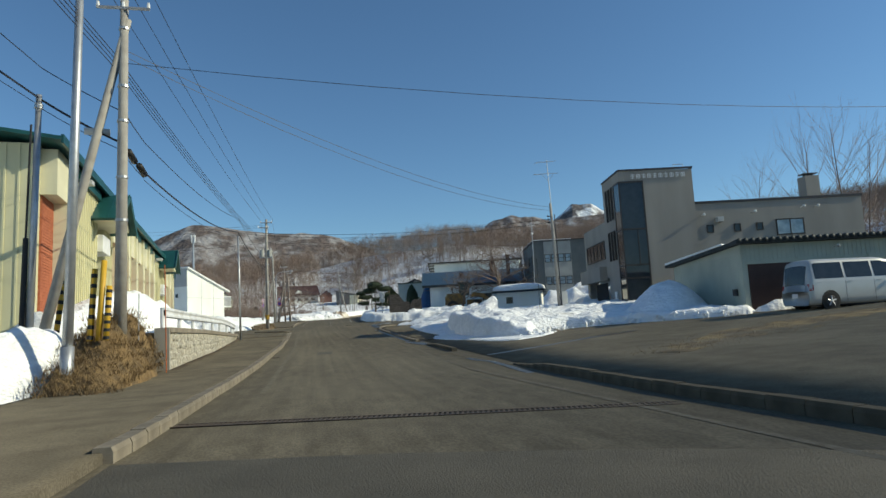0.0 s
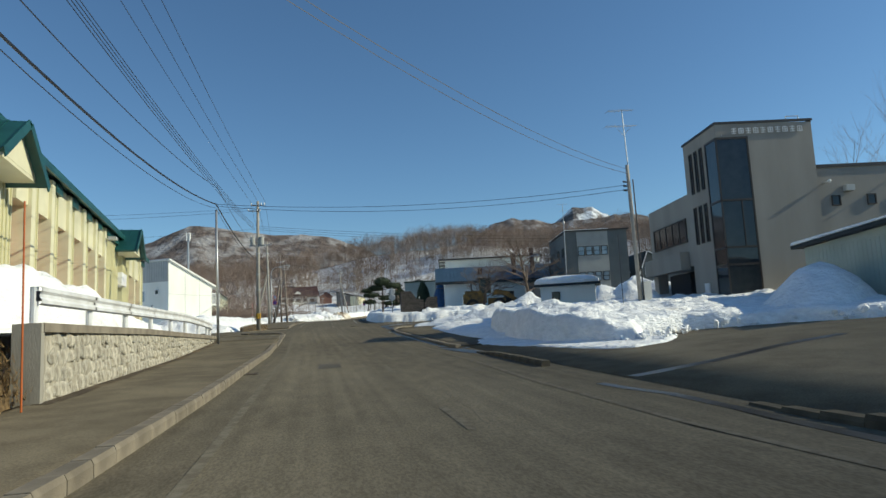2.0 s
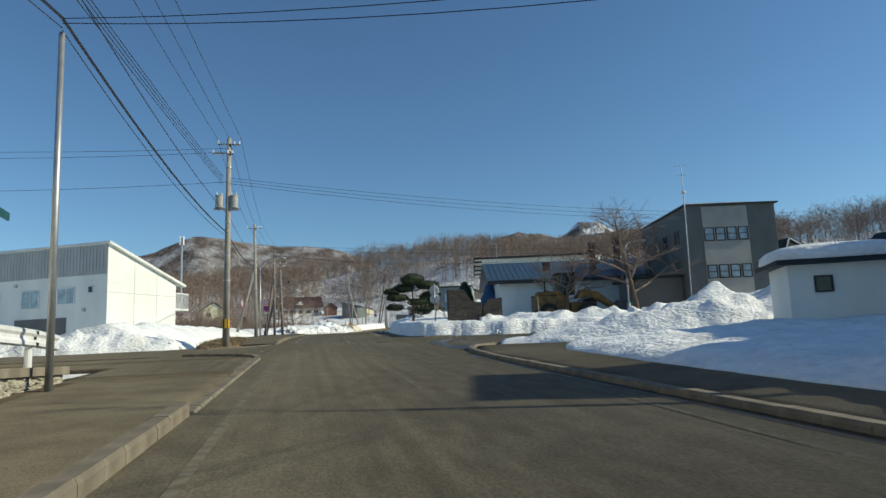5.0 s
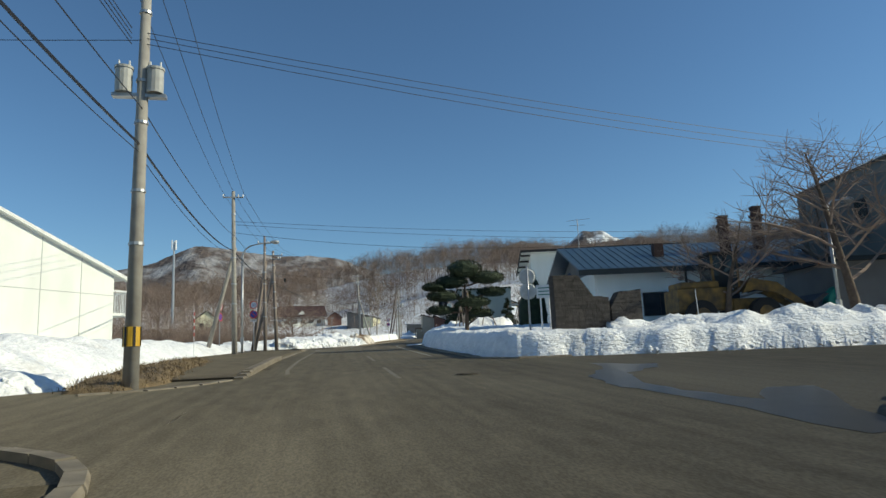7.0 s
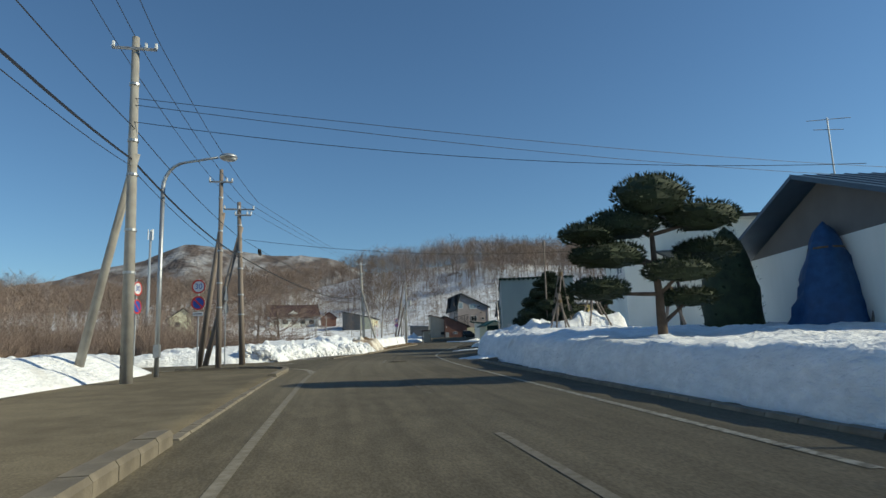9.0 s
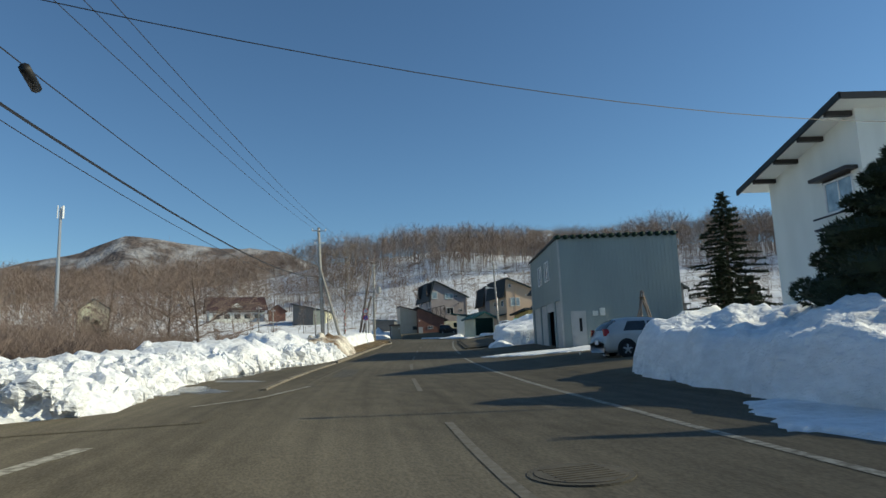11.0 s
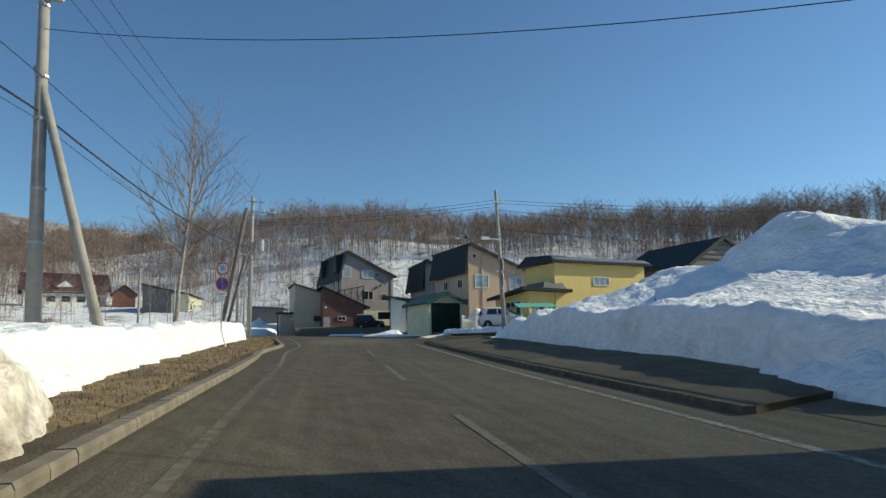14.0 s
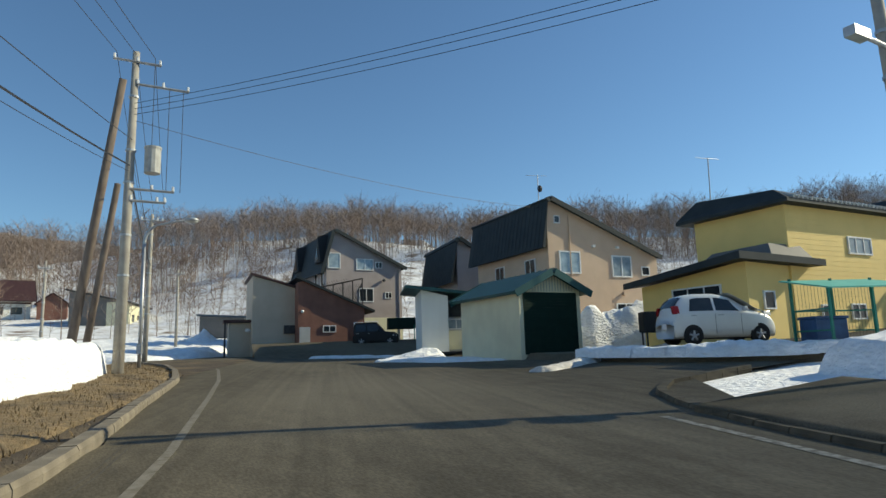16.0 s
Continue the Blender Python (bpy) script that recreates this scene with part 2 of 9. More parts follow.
M_DKGREY = mat("dark_grey_siding", (0.155, 0.15, 0.145), (0.13, 0.127, 0.122), 0.7, scale=1, bump=0.1)
M_BBGREY = mat("slate_grey_siding", (0.15, 0.16, 0.155), (0.125, 0.137, 0.133), 0.7, scale=1, bump=0.1)
M_BBPALE = mat("pale_grey_panel", (0.38, 0.38, 0.35), (0.33, 0.33, 0.31), 0.7, scale=1, bump=0.1)
M_BARK = mat("bark", (0.13, 0.095, 0.07), (0.085, 0.062, 0.047), 0.95, scale=6, bump=0.4)
M_TWIG = mat("twig", (0.275, 0.205, 0.162), (0.19, 0.14, 0.112), 0.95, scale=0.08, bump=0)
M_BIRCH = mat("birch_bark", (0.42, 0.38, 0.33), (0.17, 0.14, 0.12), 0.9, scale=5, bump=0.2, stretch=(1, 1, 2))
M_BTWIG = mat("birch_twig", (0.30, 0.24, 0.19), (0.2, 0.155, 0.12), 0.95, scale=2, bump=0)
M_NEEDLE = mat("needles", (0.035, 0.05, 0.022), (0.02, 0.03, 0.014), 0.8, scale=3, bump=0.3)
M_HILL = mat("hill_floor", (0.80, 0.81, 0.83), (0.60, 0.585, 0.57), 0.9, scale=0.35, fine=1.2, bump=0.8, dist=0.35, mix=(0.42, 0.66), col3=(0.22, 0.16, 0.11), scale3=0.22, mix3=(0.56, 0.70), grain=.1)
M_SNOWTOP = mat("snowy_mountain", (0.16, 0.14, 0.135), (0.10, 0.09, 0.09), 1.0, scale=0.02, fine=0.05, bump=1.0, dist=12, col3=(0.75, 0.77, 0.8), scale3=0.008, mix3=(0.46, 0.56))
M_MOUNT = mat("mountain_wood", (0.135, 0.105, 0.093), (0.085, 0.07, 0.066), 1.0, scale=0.05, fine=0.08, bump=0.8, dist=8, col3=(0.36, 0.355, 0.36), scale3=0.03, mix3=(0.44, 0.7), stretch=(1, 1, 0.3))
M_PEARL = mat("pale_silver_paint", (0.68, 0.69, 0.68), (0.64, 0.65, 0.64), 0.3, metal=0.1, scale=2, bump=0, spec=0.6)
M_TAIL = mat("tail_lamp_red", (0.32, 0.012, 0.015), None, 0.25, bump=0)
M_CARS = mat("silver_paint", (0.46, 0.47, 0.465), (0.43, 0.44, 0.435), 0.32, metal=0.2, scale=2, bump=0, spec=0.6)
M_TYRE = mat("rubber", (0.02, 0.02, 0.02), None, 0.9, bump=0.1)
M_LOADER = mat("loader_yellow", (0.25, 0.145, 0.035), (0.09, 0.06, 0.025), 0.65, scale=3, bump=0.1, col3=(0.05, 0.04, 0.03), scale3=1.2)
M_STONE = mat("dark_stone", (0.085, 0.075, 0.068), (0.05, 0.044, 0.04), 0.85, scale=6, fine=14, bump=0.6, dist=0.02, vary=0.3, matt=.5)
M_YB = mat("guard_yellow", (0.60, 0.36, 0.03), None, 0.5, bump=0)
M_BLACK = mat("black", (0.015, 0.015, 0.015), None, 0.6, bump=0)
M_SRED = mat("sign_red", (0.55, 0.03, 0.025), None, 0.4, bump=0)
M_SBLUE = mat("sign_blue", (0.03, 0.09, 0.42), None, 0.4, bump=0)
M_SWHITE = mat("sign_white", (0.8, 0.8, 0.8), None, 0.4, bump=0)
M_ORANGE = mat("orange_paint", (0.5, 0.13, 0.03), None, 0.5, bump=0)
M_SHEET = mat("blue_sheet", (0.03, 0.09, 0.22), (0.02, 0.06, 0.16), 0.5, scale=4, bump=0.3)
M_MINT = mat("mint_sheet", (0.16, 0.5, 0.38), (0.12, 0.42, 0.32), 0.5, scale=3, bump=0.1)
M_GREENF = mat("green_paint", (0.02, 0.2, 0.15), None, 0.5, bump=0)
M_BROWNR = mat("maroon_roof", (0.045, 0.02, 0.02), (0.06, 0.028, 0.026), 0.6, scale=2, bump=0.1)
M_SHUT = mat("shutter", (0.46, 0.47, 0.46), (0.40, 0.41, 0.40), 0.55, scale=2, bump=0.05)
M_DKGREEN = mat("dark_green_shutter", (0.01, 0.03, 0.022), None, 0.6, bump=0, spec=0.12)
M_BRICKCH = mat("chimney_brick", (0.09, 0.05, 0.04), (0.06, 0.035, 0.03), 0.9, scale=8, bump=0.4)
M_LAMP = mat("lamp_glass", (0.6, 0.6, 0.58), None, 0.2, bump=0)
M_BURLAP = mat("straw", (0.2, 0.14, 0.08), (0.13, 0.09, 0.05), 0.95, scale=8, bump=0.5)

# ---- plan: the road's line and height ----
RY = [-40, 0, 16, 35, 59, 75, 87, 93.4, 99.7, 106.2, 112.7, 119.3, 125.9, 132.4, 139.1, 145.8, 152.6, 159.4, 170, 185, 200, 260, 3000]
RX = [-0.6, 0, 0.35, 0.9, 1.08, 1.85, 2.69, 3.29, 4.14, 5.22, 6.53, 8.09, 9.87, 11.73, 13.66, 15.67, 17.79, 19.95, 23.4, 28.5, 34, 56, 1000]
RZ = [0.25, 0, -0.09, 0.28, 1.17, 1.76, 2.14, 2.31, 2.43, 2.54, 2.62, 2.71, 2.81, 2.97, 3.17, 3.35, 3.56, 3.75, 4.05, 4.45, 4.8, 6.0, 6.0]

SY, SS = [-40, 47, 57, 75, 92, 3000], [.062, .062, 0, 0, .062, .062]     # how the land climbs to the right of the road


def rx(y):
    return float(np.interp(y, RY, RX))


def rz(y):
    return float(np.interp(y, RY, RZ))


def gz(x, y):
    """Height of the ground: the road's, rising to the right of it."""
    u = x - rx(y)
    return rz(y) + float(np.interp(y, SY, SS)) * min(max(u - 5.5, 0.0), 34.0)


def gzs(x, y):
    """The same for arrays."""
    return np.interp(y, RY, RZ) + np.interp(y, SY, SS) * np.clip(x - np.interp(y, RY, RX) - 5.5, 0, 34)


def fbm(x, y, seed, octaves=4):
    """Smooth value noise of several octaves over arrays, about -1 to 1."""
    out, amp = np.zeros_like(x), 0.5
    for k in range(octaves):
        a, b = x * 2 ** k + 17.3 * seed, y * 2 ** k - 9.1 * seed
        i, j = np.floor(a), np.floor(b)
        u, v = a - i, b - j
        u, v = u * u * (3 - 2 * u), v * v * (3 - 2 * v)
        h = lambda p, q: np.mod(np.sin(p * 127.1 + q * 311.7 + k * 74.7) * 43758.5453, 1.0)
        w = (h(i, j) * (1 - u) + h(i + 1, j) * u) * (1 - v) + (h(i, j + 1) * (1 - u) + h(i + 1, j + 1) * u) * v
        out += amp * (2 * w - 1)
        amp *= 0.5
    return out


# ---- builders ----
class Mesh:
    """Collects corners and faces of one part."""

    def __init__(self):
        self.v, self.f = [], []

    def add(self, verts, faces):
        o = len(self.v)
        self.v += [tuple(p) for p in verts]
        self.f += [tuple(i + o for i in q) for q in faces]
        return self

    def box(self, x0, y0, z0, x1, y1, z1, m=None):
        c = [(x0, y0, z0), (x1, y0, z0), (x1, y1, z0), (x0, y1, z0), (x0, y0, z1), (x1, y0, z1), (x1, y1, z1), (x0, y1, z1)]
        if m:
            c = [m @ Vector(p) for p in c]
        return self.add(c, [(3, 2, 1, 0), (4, 5, 6, 7), (0, 1, 5, 4), (1, 2, 6, 5), (2, 3, 7, 6), (3, 0, 4, 7)])

    def tube(self, p0, p1, r0, r1=None, n=8, cap=True):
        r1 = r0 if r1 is None else r1
        a, b = Vector(p0), Vector(p1)
        q = (b - a).to_track_quat('Z', 'Y')
        vs = []
        for p, r in ((a, r0), (b, r1)):
            vs += [p + q @ Vector((r * math.cos(2 * math.pi * i / n), r * math.sin(2 * math.pi * i / n), 0)) for i in range(n)]
        fs = [(i, (i + 1) % n, n + (i + 1) % n, n + i) for i in range(n)]
        if cap:
            fs += [tuple(range(n - 1, -1, -1)), tuple(range(n, 2 * n))]
        return self.add(vs, fs)

    def path(self, pts, r, n=8):
        for a, b in zip(pts[:-1], pts[1:]):
            self.tube(a, b, r, r, n)
        return self

    def prism(self, poly, y0, y1):
        """A polygon in x and z, drawn out along y."""
        n = len(poly)
        vs = [(x, y0, z) for x, z in poly] + [(x, y1, z) for x, z in poly]
        fs = [tuple(range(n)), tuple(range(2 * n - 1, n - 1, -1))] + [(i, n + i, n + (i + 1) % n, (i + 1) % n) for i in range(n)]
        return self.add(vs, fs)

    def slab(self, poly, z0, z1):
        """A polygon in x and y, drawn out along z."""
        n = len(poly)
        vs = [(x, y, z0) for x, y in poly] + [(x, y, z1) for x, y in poly]
        return self.add(vs, [tuple(range(n - 1, -1, -1)), tuple(range(n, 2 * n))] + [(i, (i + 1) % n, n + (i + 1) % n, n + i) for i in range(n)])

    def disc(self, c, axis, r, thick, n=20):
        c, a = Vector(c), Vector(axis).normalized() * thick / 2
        return self.tube(c - a, c + a, r, r, n)

    def ball(self, c, r, seg=10, rings=6, squash=1.0, rough=0.0, rng=None):
        vs, fs = [], []
        for i in range(rings + 1):
            for j in range(seg):
                th, ph = math.pi * i / rings, 2 * math.pi * j / seg
                k = 1 + (rng.uniform(-rough, rough) if rng else 0)
                vs.append((c[0] + r * k * math.sin(th) * math.cos(ph), c[1] + r * k * math.sin(th) * math.sin(ph), c[2] + r * k * squash * math.cos(th)))
        for i in range(rings):
            for j in range(seg):
                fs.append((i * seg + j, (i + 1) * seg + j, (i + 1) * seg + (j + 1) % seg, i * seg + (j + 1) % seg))
        return self.add(vs, fs)

    def data(self, name, material, bevel=0.0, smooth=False):
        me = bpy.data.meshes.new(name)
        me.from_pydata(self.v, [], self.f)
        me.validate()
        bm = bmesh.new()
        bm.from_mesh(me)
        bmesh.ops.recalc_face_normals(bm, faces=bm.faces)
        if bevel:
            es = [e for e in bm.edges if len(e.link_faces) == 2 and e.calc_face_angle(0) > 0.5]
            bmesh.ops.bevel(bm, geom=es, offset=bevel, segments=2, affect='EDGES', profile=0.6)
        bm.to_mesh(me)
        bm.free()
        me.materials.append(material)
        if smooth:
            me.polygons.foreach_set("use_smooth", [True] * len(me.polygons))
        return me


def quick(name, v, f, material, smooth=False):
    me = bpy.data.meshes.new(name)
    me.from_pydata([tuple(p) for p in v], [], [tuple(q) for q in f])
    me.materials.append(material)
    if smooth:
        me.polygons.foreach_set("use_smooth", [True] * len(me.polygons))
    return me


def thing(name, m, label, category, group="", kind=""):
    ob = new(name)
    ob.matrix_world = m if isinstance(m, Matrix) else pose(*m)
    ob.empty_display_size = 0.2
    return tagged(ob, label, category, group, kind)


def part(name, mesh, material, parent, label="", bevel=0.0, smooth=False):
    """One mesh object under a thing or a part, in its parent's own space."""
    ob = new(name, mesh.data(name, material, bevel, smooth) if isinstance(mesh, Mesh) else mesh)
    ob.parent = parent
    return tagged(ob, label) if label else ob


def solo(name, mesh, material, m, label, category="", group="", kind="", bevel=0.0, smooth=False):
    ob = new(name, mesh.data(name, material, bevel, smooth) if isinstance(mesh, Mesh) else mesh)
    ob.matrix_world = m if isinstance(m, Matrix) else pose(*m)
    return tagged(ob, label, category, group, kind)

# ---- ground, road, kerbs ----
def sheet(name, us, ys, material, label, category, lift=0.0, follow=True, kind="structure"):
    """A sheet over the ground between two edges: us(y) gives left and right x at y."""
    v, f = [], []
    nx = 14
    for j, y in enumerate(ys):
        a, b = us(y)
        for i in range(nx + 1):
            x = a + (b - a) * i / nx
            v.append((x, y, gz(x, y) + lift))
    for j in range(len(ys) - 1):
        for i in range(nx):
            o = j * (nx + 1) + i
            f.append((o, o + 1, o + nx + 2, o + nx + 1))
    if lift > 0.01:
        n1 = nx + 1
        for row in (0, len(ys) - 1):
            o = len(v)
            for i in range(n1):
                x, y, z = v[row * n1 + i]
                v.append((x, y, z - lift - 0.15))
            for i in range(nx):
                q = (row * n1 + i, row * n1 + i + 1, o + i + 1, o + i)
                f.append(q[::-1] if row else q)
        for col in (0, nx):
            o = len(v)
            for j in range(len(ys)):
                x, y, z = v[j * n1 + col]
                v.append((x, y, z - lift - 0.15))
            for j in range(len(ys) - 1):
                q = (j * n1 + col, o + j, o + j + 1, (j + 1) * n1 + col)
                f.append(q if col else q[::-1])
    me = quick(name, v, f, material, True)
    uv = me.uv_layers.new(name="along")
    co = np.array([(v[l.vertex_index][0] - rx(v[l.vertex_index][1]), v[l.vertex_index][1]) for l in me.loops])
    uv.data.foreach_set("uv", co.ravel())
    return tagged(new(name, me), label, category, kind=kind)


def steps(a, b, n):
    return [a + (b - a) * i / n for i in range(n + 1)]


def ground_sheet():
    xs = [-3000, -1500, -700, -350, -200, -130, -90] + steps(-70, 130, 100) + [160, 220, 350, 700, 1500, 3000]
    ys = [-3000, -1500, -600, -250, -120, -70] + steps(-50, 250, 150) + [290, 360, 600, 1200, 2000, 3000]
    v, f = [], []
    for y in ys:
        for x in xs:
            far = max(abs(x) - 60, 0) + max(abs(y - 100) - 150, 0)
            d = 0.12 * noise.noise(Vector((x * 0.15, y * 0.15, 3))) if -8 > x - rx(y) or x - rx(y) > 12 else 0
            v.append((x, y, gz(x, y) - 0.10 + d - min(far * 0.02, 3)))
    n = len(xs)
    for j in range(len(ys) - 1):
        for i in range(n - 1):
            f.append((j * n + i, j * n + i + 1, (j + 1) * n + i + 1, (j + 1) * n + i))
    ob = new("ground", quick("ground", v, f, M_SNOW, True))
    tagged(ob, "snow-covered ground with earth showing through", "ground", kind="structure")


ground_sheet()


def lkerb(y):
    """The left kerb's offset from the road's line."""
    return float(np.interp(y, [7, 15, 22, 30, 40, 54, 66, 80, 93, 111, 137, 150, 154, 158.6, 165.6, 169.3], [-2.06, -2.06, -1.86, -1.84, -1.72, -1.68, -1.98, -2.02, -2.05, -2.2, -2.18, -2.25, -2.38, -2.7, -2.46, -2.85]))


def _road_left(y):
    return rx(y) + lkerb(y) - .05 if y < 168 else float(np.interp(y, [168, 169.3, 172.2, 175.4, 179.5, 185, 191, 197, 232], [20.2, 20.3, 20.85, 21.5, 22.3, 22.9, 23.2, 22.5, 20]))


sheet("road", lambda y: (_road_left(y), rx(y) + (5.95 if y < 96 else 6.4 if y < 165 else 6.4 + (y - 165) * 0.5)), steps(-40, 232, 136), M_ASPHALT, "worn grey-brown asphalt road with patches", "road")
sheet("pavement", lambda y: (rx(y) - 6.2 if y < 18 else -4.3, rx(y) + lkerb(y) - .05), steps(-40, 47, 44), M_WALK, "dark asphalt pavement beside the kerb", "pavement", 0.11)
sheet("driveway", lambda y: (-40 if y > 52 else -4.6, rx(y) + lkerb(y) - .05), steps(47, 54.5, 5), M_ASPHALT, "worn asphalt driveway mouth by the side road", "driveway", 0.03)
sheet("parking_lot", lambda y: (rx(y) + 5.6, 40), steps(-40, 33, 37), M_LOT, "worn brownish asphalt parking lot", "parking lot", 0.03)
sheet("side_road", lambda y: (-40, rx(y) + lkerb(y) - .05), steps(54.3, 67, 6), M_ASPHALT, "asphalt side road meeting the main road", "road", 0.0)
sheet("side_road", lambda y: (-40, rx(y) + lkerb(y) - .05), steps(91.5, 104.5, 6), M_ASPHALT, "narrow asphalt side road", "road", 0.0)
sheet("side_road", lambda y: (rx(y) + 5.95, 60), steps(44, 72, 10), M_ASPHALT, "wide asphalt side road with wet streaks", "road", 0.0)
sheet("side_road", lambda y: (rx(y) + 5.6, 75), steps(169, 178, 8), M_ASPHALT, "asphalt side road before the houses", "road", 0.002)
sheet("pavement", lambda y: (-4.6, rx(y) - 2.05 - max(0, y - 93.3) * .9), steps(66.4, 95.4, 15), M_WALK, "dark asphalt pavement beside the kerb", "pavement", 0.05)
sheet("driveway", lambda y: (rx(y) + 6.3, rx(y) + 12.5), steps(96, 138, 20), M_WALK, "dark asphalt apron before the garage", "driveway", 0.008)
sheet("pavement", lambda y: (rx(y) + 5.72, rx(y) + 9.6), steps(138, 166, 16), M_WALK, "dark wet pavement along the snow", "pavement", 0.10)
sheet("pavement", lambda y: (rx(y) + 5.3 + max(0, y - 51) * .3, rx(y) + 12), steps(33, 54.5, 10), M_WALK, "dark asphalt pavement beside the kerb", "pavement", 0.05)

sheet("shoulder", lambda y: (rx(y) - 7.4, rx(y) - 2.1), steps(103.8, 137, 24), M_ASPHALT, "silty dark asphalt shoulder under the snow", "road shoulder", 0.008)
sheet("verge_soil", lambda y: (rx(y) - 4.6, rx(y) + lkerb(y) if y < 168 else _road_left(y)), steps(137, 200, 40), M_EARTH, "bare soil between kerb and snow", "verge", 0.009)


def kerb(pts, height=0.15, width=0.2, label="weathered concrete kerb with stained faces", mat_=None, taper=0):
    """A row of kerb stones along a line of points, each 0.6 m long; the first ones may sink into the ground."""
    root = thing("kerb", (pts[0][0], pts[0][1], gz(*pts[0])), label, "kerb", kind="structure")
    inv = root.matrix_world.inverted()
    length = 0.6
    # walk along the line
    seg, s_all = [], [0.0]
    for a, b in zip(pts[:-1], pts[1:]):
        s_all.append(s_all[-1] + math.dist(a, b))
    total = s_all[-1]
    n = max(1, int(total / length))
    me = Mesh().add([(-.5 * width, 0.005, -.2), (.5 * width, 0.005, -.2), (.5 * width, 0.595, -.2), (-.5 * width, 0.595, -.2),
                     (-.5 * width, 0.005, height), (.38 * width, 0.005, height), (.38 * width, 0.595, height), (-.5 * width, 0.595, height),
                     (.5 * width, 0.005, height - 0.05), (.5 * width, 0.595, height - 0.05)],
                    [(0, 3, 2, 1), (4, 5, 6, 7), (0, 1, 8, 5, 4), (3, 7, 6, 9, 2), (1, 2, 9, 8), (8, 9, 6, 5), (0, 4, 7, 3)]).data("kerb_stone", mat_ or M_KERB)
    rng = random.Random(n)
    for k in range(n):
        s = total * k / n
        s2 = total * (k + 1) / n
        a = [float(np.interp(s, s_all, [p[c] for p in pts])) for c in (0, 1)]
        b = [float(np.interp(s2, s_all, [p[c] for p in pts])) for c in (0, 1)]
        yaw = math.degrees(math.atan2(-(b[0] - a[0]), b[1] - a[1]))
        ob = new("kerb_stone", me)
        slope = math.degrees(math.atan2(gz(*b) - gz(*a), length))
        ob.parent = root
        ob.matrix_local = inv @ (pose(a[0], a[1], gz(*a) + rng.uniform(-.008, .008) - (height * .85 * (1 - (k + .5) / taper) if k < taper else 0), slope, 0, yaw + rng.uniform(-.6, .6)))
    return root


def along(u, y0, y1, n=12):
    return [(rx(y) + (u(y) if callable(u) else u), y) for y in steps(y0, y1, n)]


def flip(pts):
    return pts[::-1]


kerb([(-1.95, 7.2)] + along(lkerb, 8.2, 40.3, 20), 0.17)
kerb(along(lkerb, 40.5, 53.4), 0.04, 0.3, "lowered concrete kerb at a driveway")
kerb([(-.62, 53.5), (-.72, 54.5), (-1.1, 55.3), (-1.6, 55.9), (-2.3, 56.5), (-3.6, 57.2)], 0.09)
kerb([(-3.6, 63.6), (-2.2, 64.0), (-1.35, 64.8), (-.8, 65.9)], 0.03, 0.3, "lowered concrete kerb at a driveway")
kerb([(-.6, 66.1)] + along(lkerb, 68, 77.5), 0.17, 0.26, taper=3)
kerb(along(lkerb, 77.8, 89), 0.03, 0.3, "lowered concrete kerb at a driveway")
kerb(along(lkerb, 89.2, 92.6, 4) + [(1.15, 93.6), (.8, 94.6), (.35, 95.25), (-.25, 95.6), (-3, 96)], 0.12)
kerb(along(lkerb, 109.8, 126, 12), 0.05, 0.16, "low worn kerb buried in silt")
kerb(along(lkerb, 126.2, 169, 40) + [(20.85, 172.2), (21.5, 175.4), (22.3, 179.5), (22.9, 185), (23.2, 191), (22.5, 197)], 0.13)
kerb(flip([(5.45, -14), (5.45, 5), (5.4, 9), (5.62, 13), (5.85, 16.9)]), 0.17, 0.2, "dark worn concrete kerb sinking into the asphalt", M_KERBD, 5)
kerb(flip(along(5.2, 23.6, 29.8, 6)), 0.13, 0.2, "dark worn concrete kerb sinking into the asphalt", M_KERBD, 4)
kerb(flip([(6.1, 33.0), (6.08, 40), (6.1, 44), (6.15, 48), (6.4, 51), (6.7, 53), (7.25, 54.4), (8.3, 55.3), (10, 55.6)]), 0.11)
kerb(flip([(10, 69.2), (8, 69.4), (7.1, 70.4)] + along(lambda y: 5.45, 72, 95, 12)), 0.06)
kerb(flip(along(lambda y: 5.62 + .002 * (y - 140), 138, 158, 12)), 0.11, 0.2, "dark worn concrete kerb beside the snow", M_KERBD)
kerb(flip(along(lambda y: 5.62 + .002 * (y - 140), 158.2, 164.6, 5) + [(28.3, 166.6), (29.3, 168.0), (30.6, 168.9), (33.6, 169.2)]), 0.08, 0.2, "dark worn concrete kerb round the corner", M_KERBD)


def stripe(name, pts, width, material, label, lift=0.006):
    """A painted stripe on the road along a line of points."""
    v, f = [], []
    dense = []
    for a, b in zip(pts[:-1], pts[1:]):
        k = max(1, int(math.dist(a, b) / 1.0))
        dense += [(a[0] + (b[0] - a[0]) * i / k, a[1] + (b[1] - a[1]) * i / k) for i in range(k)]
    dense.append(pts[-1])
    for i, p in enumerate(dense):
        q0, q1 = dense[max(i - 1, 0)], dense[min(i + 1, len(dense) - 1)]
        d = Vector((q1[0] - q0[0], q1[1] - q0[1])).normalized()
        nrm = Vector((d.y, -d.x)) * width / 2
        for s in (-1, 1):
            x, y = p[0] + s * nrm.x, p[1] + s * nrm.y
            v.append((x, y, gz(x, y) + lift))
        if i:
            o = 2 * i
            f.append((o - 2, o - 1, o + 1, o))
    return tagged(new(name, quick(name, v, f, material)), label, "road marking", kind="structure")


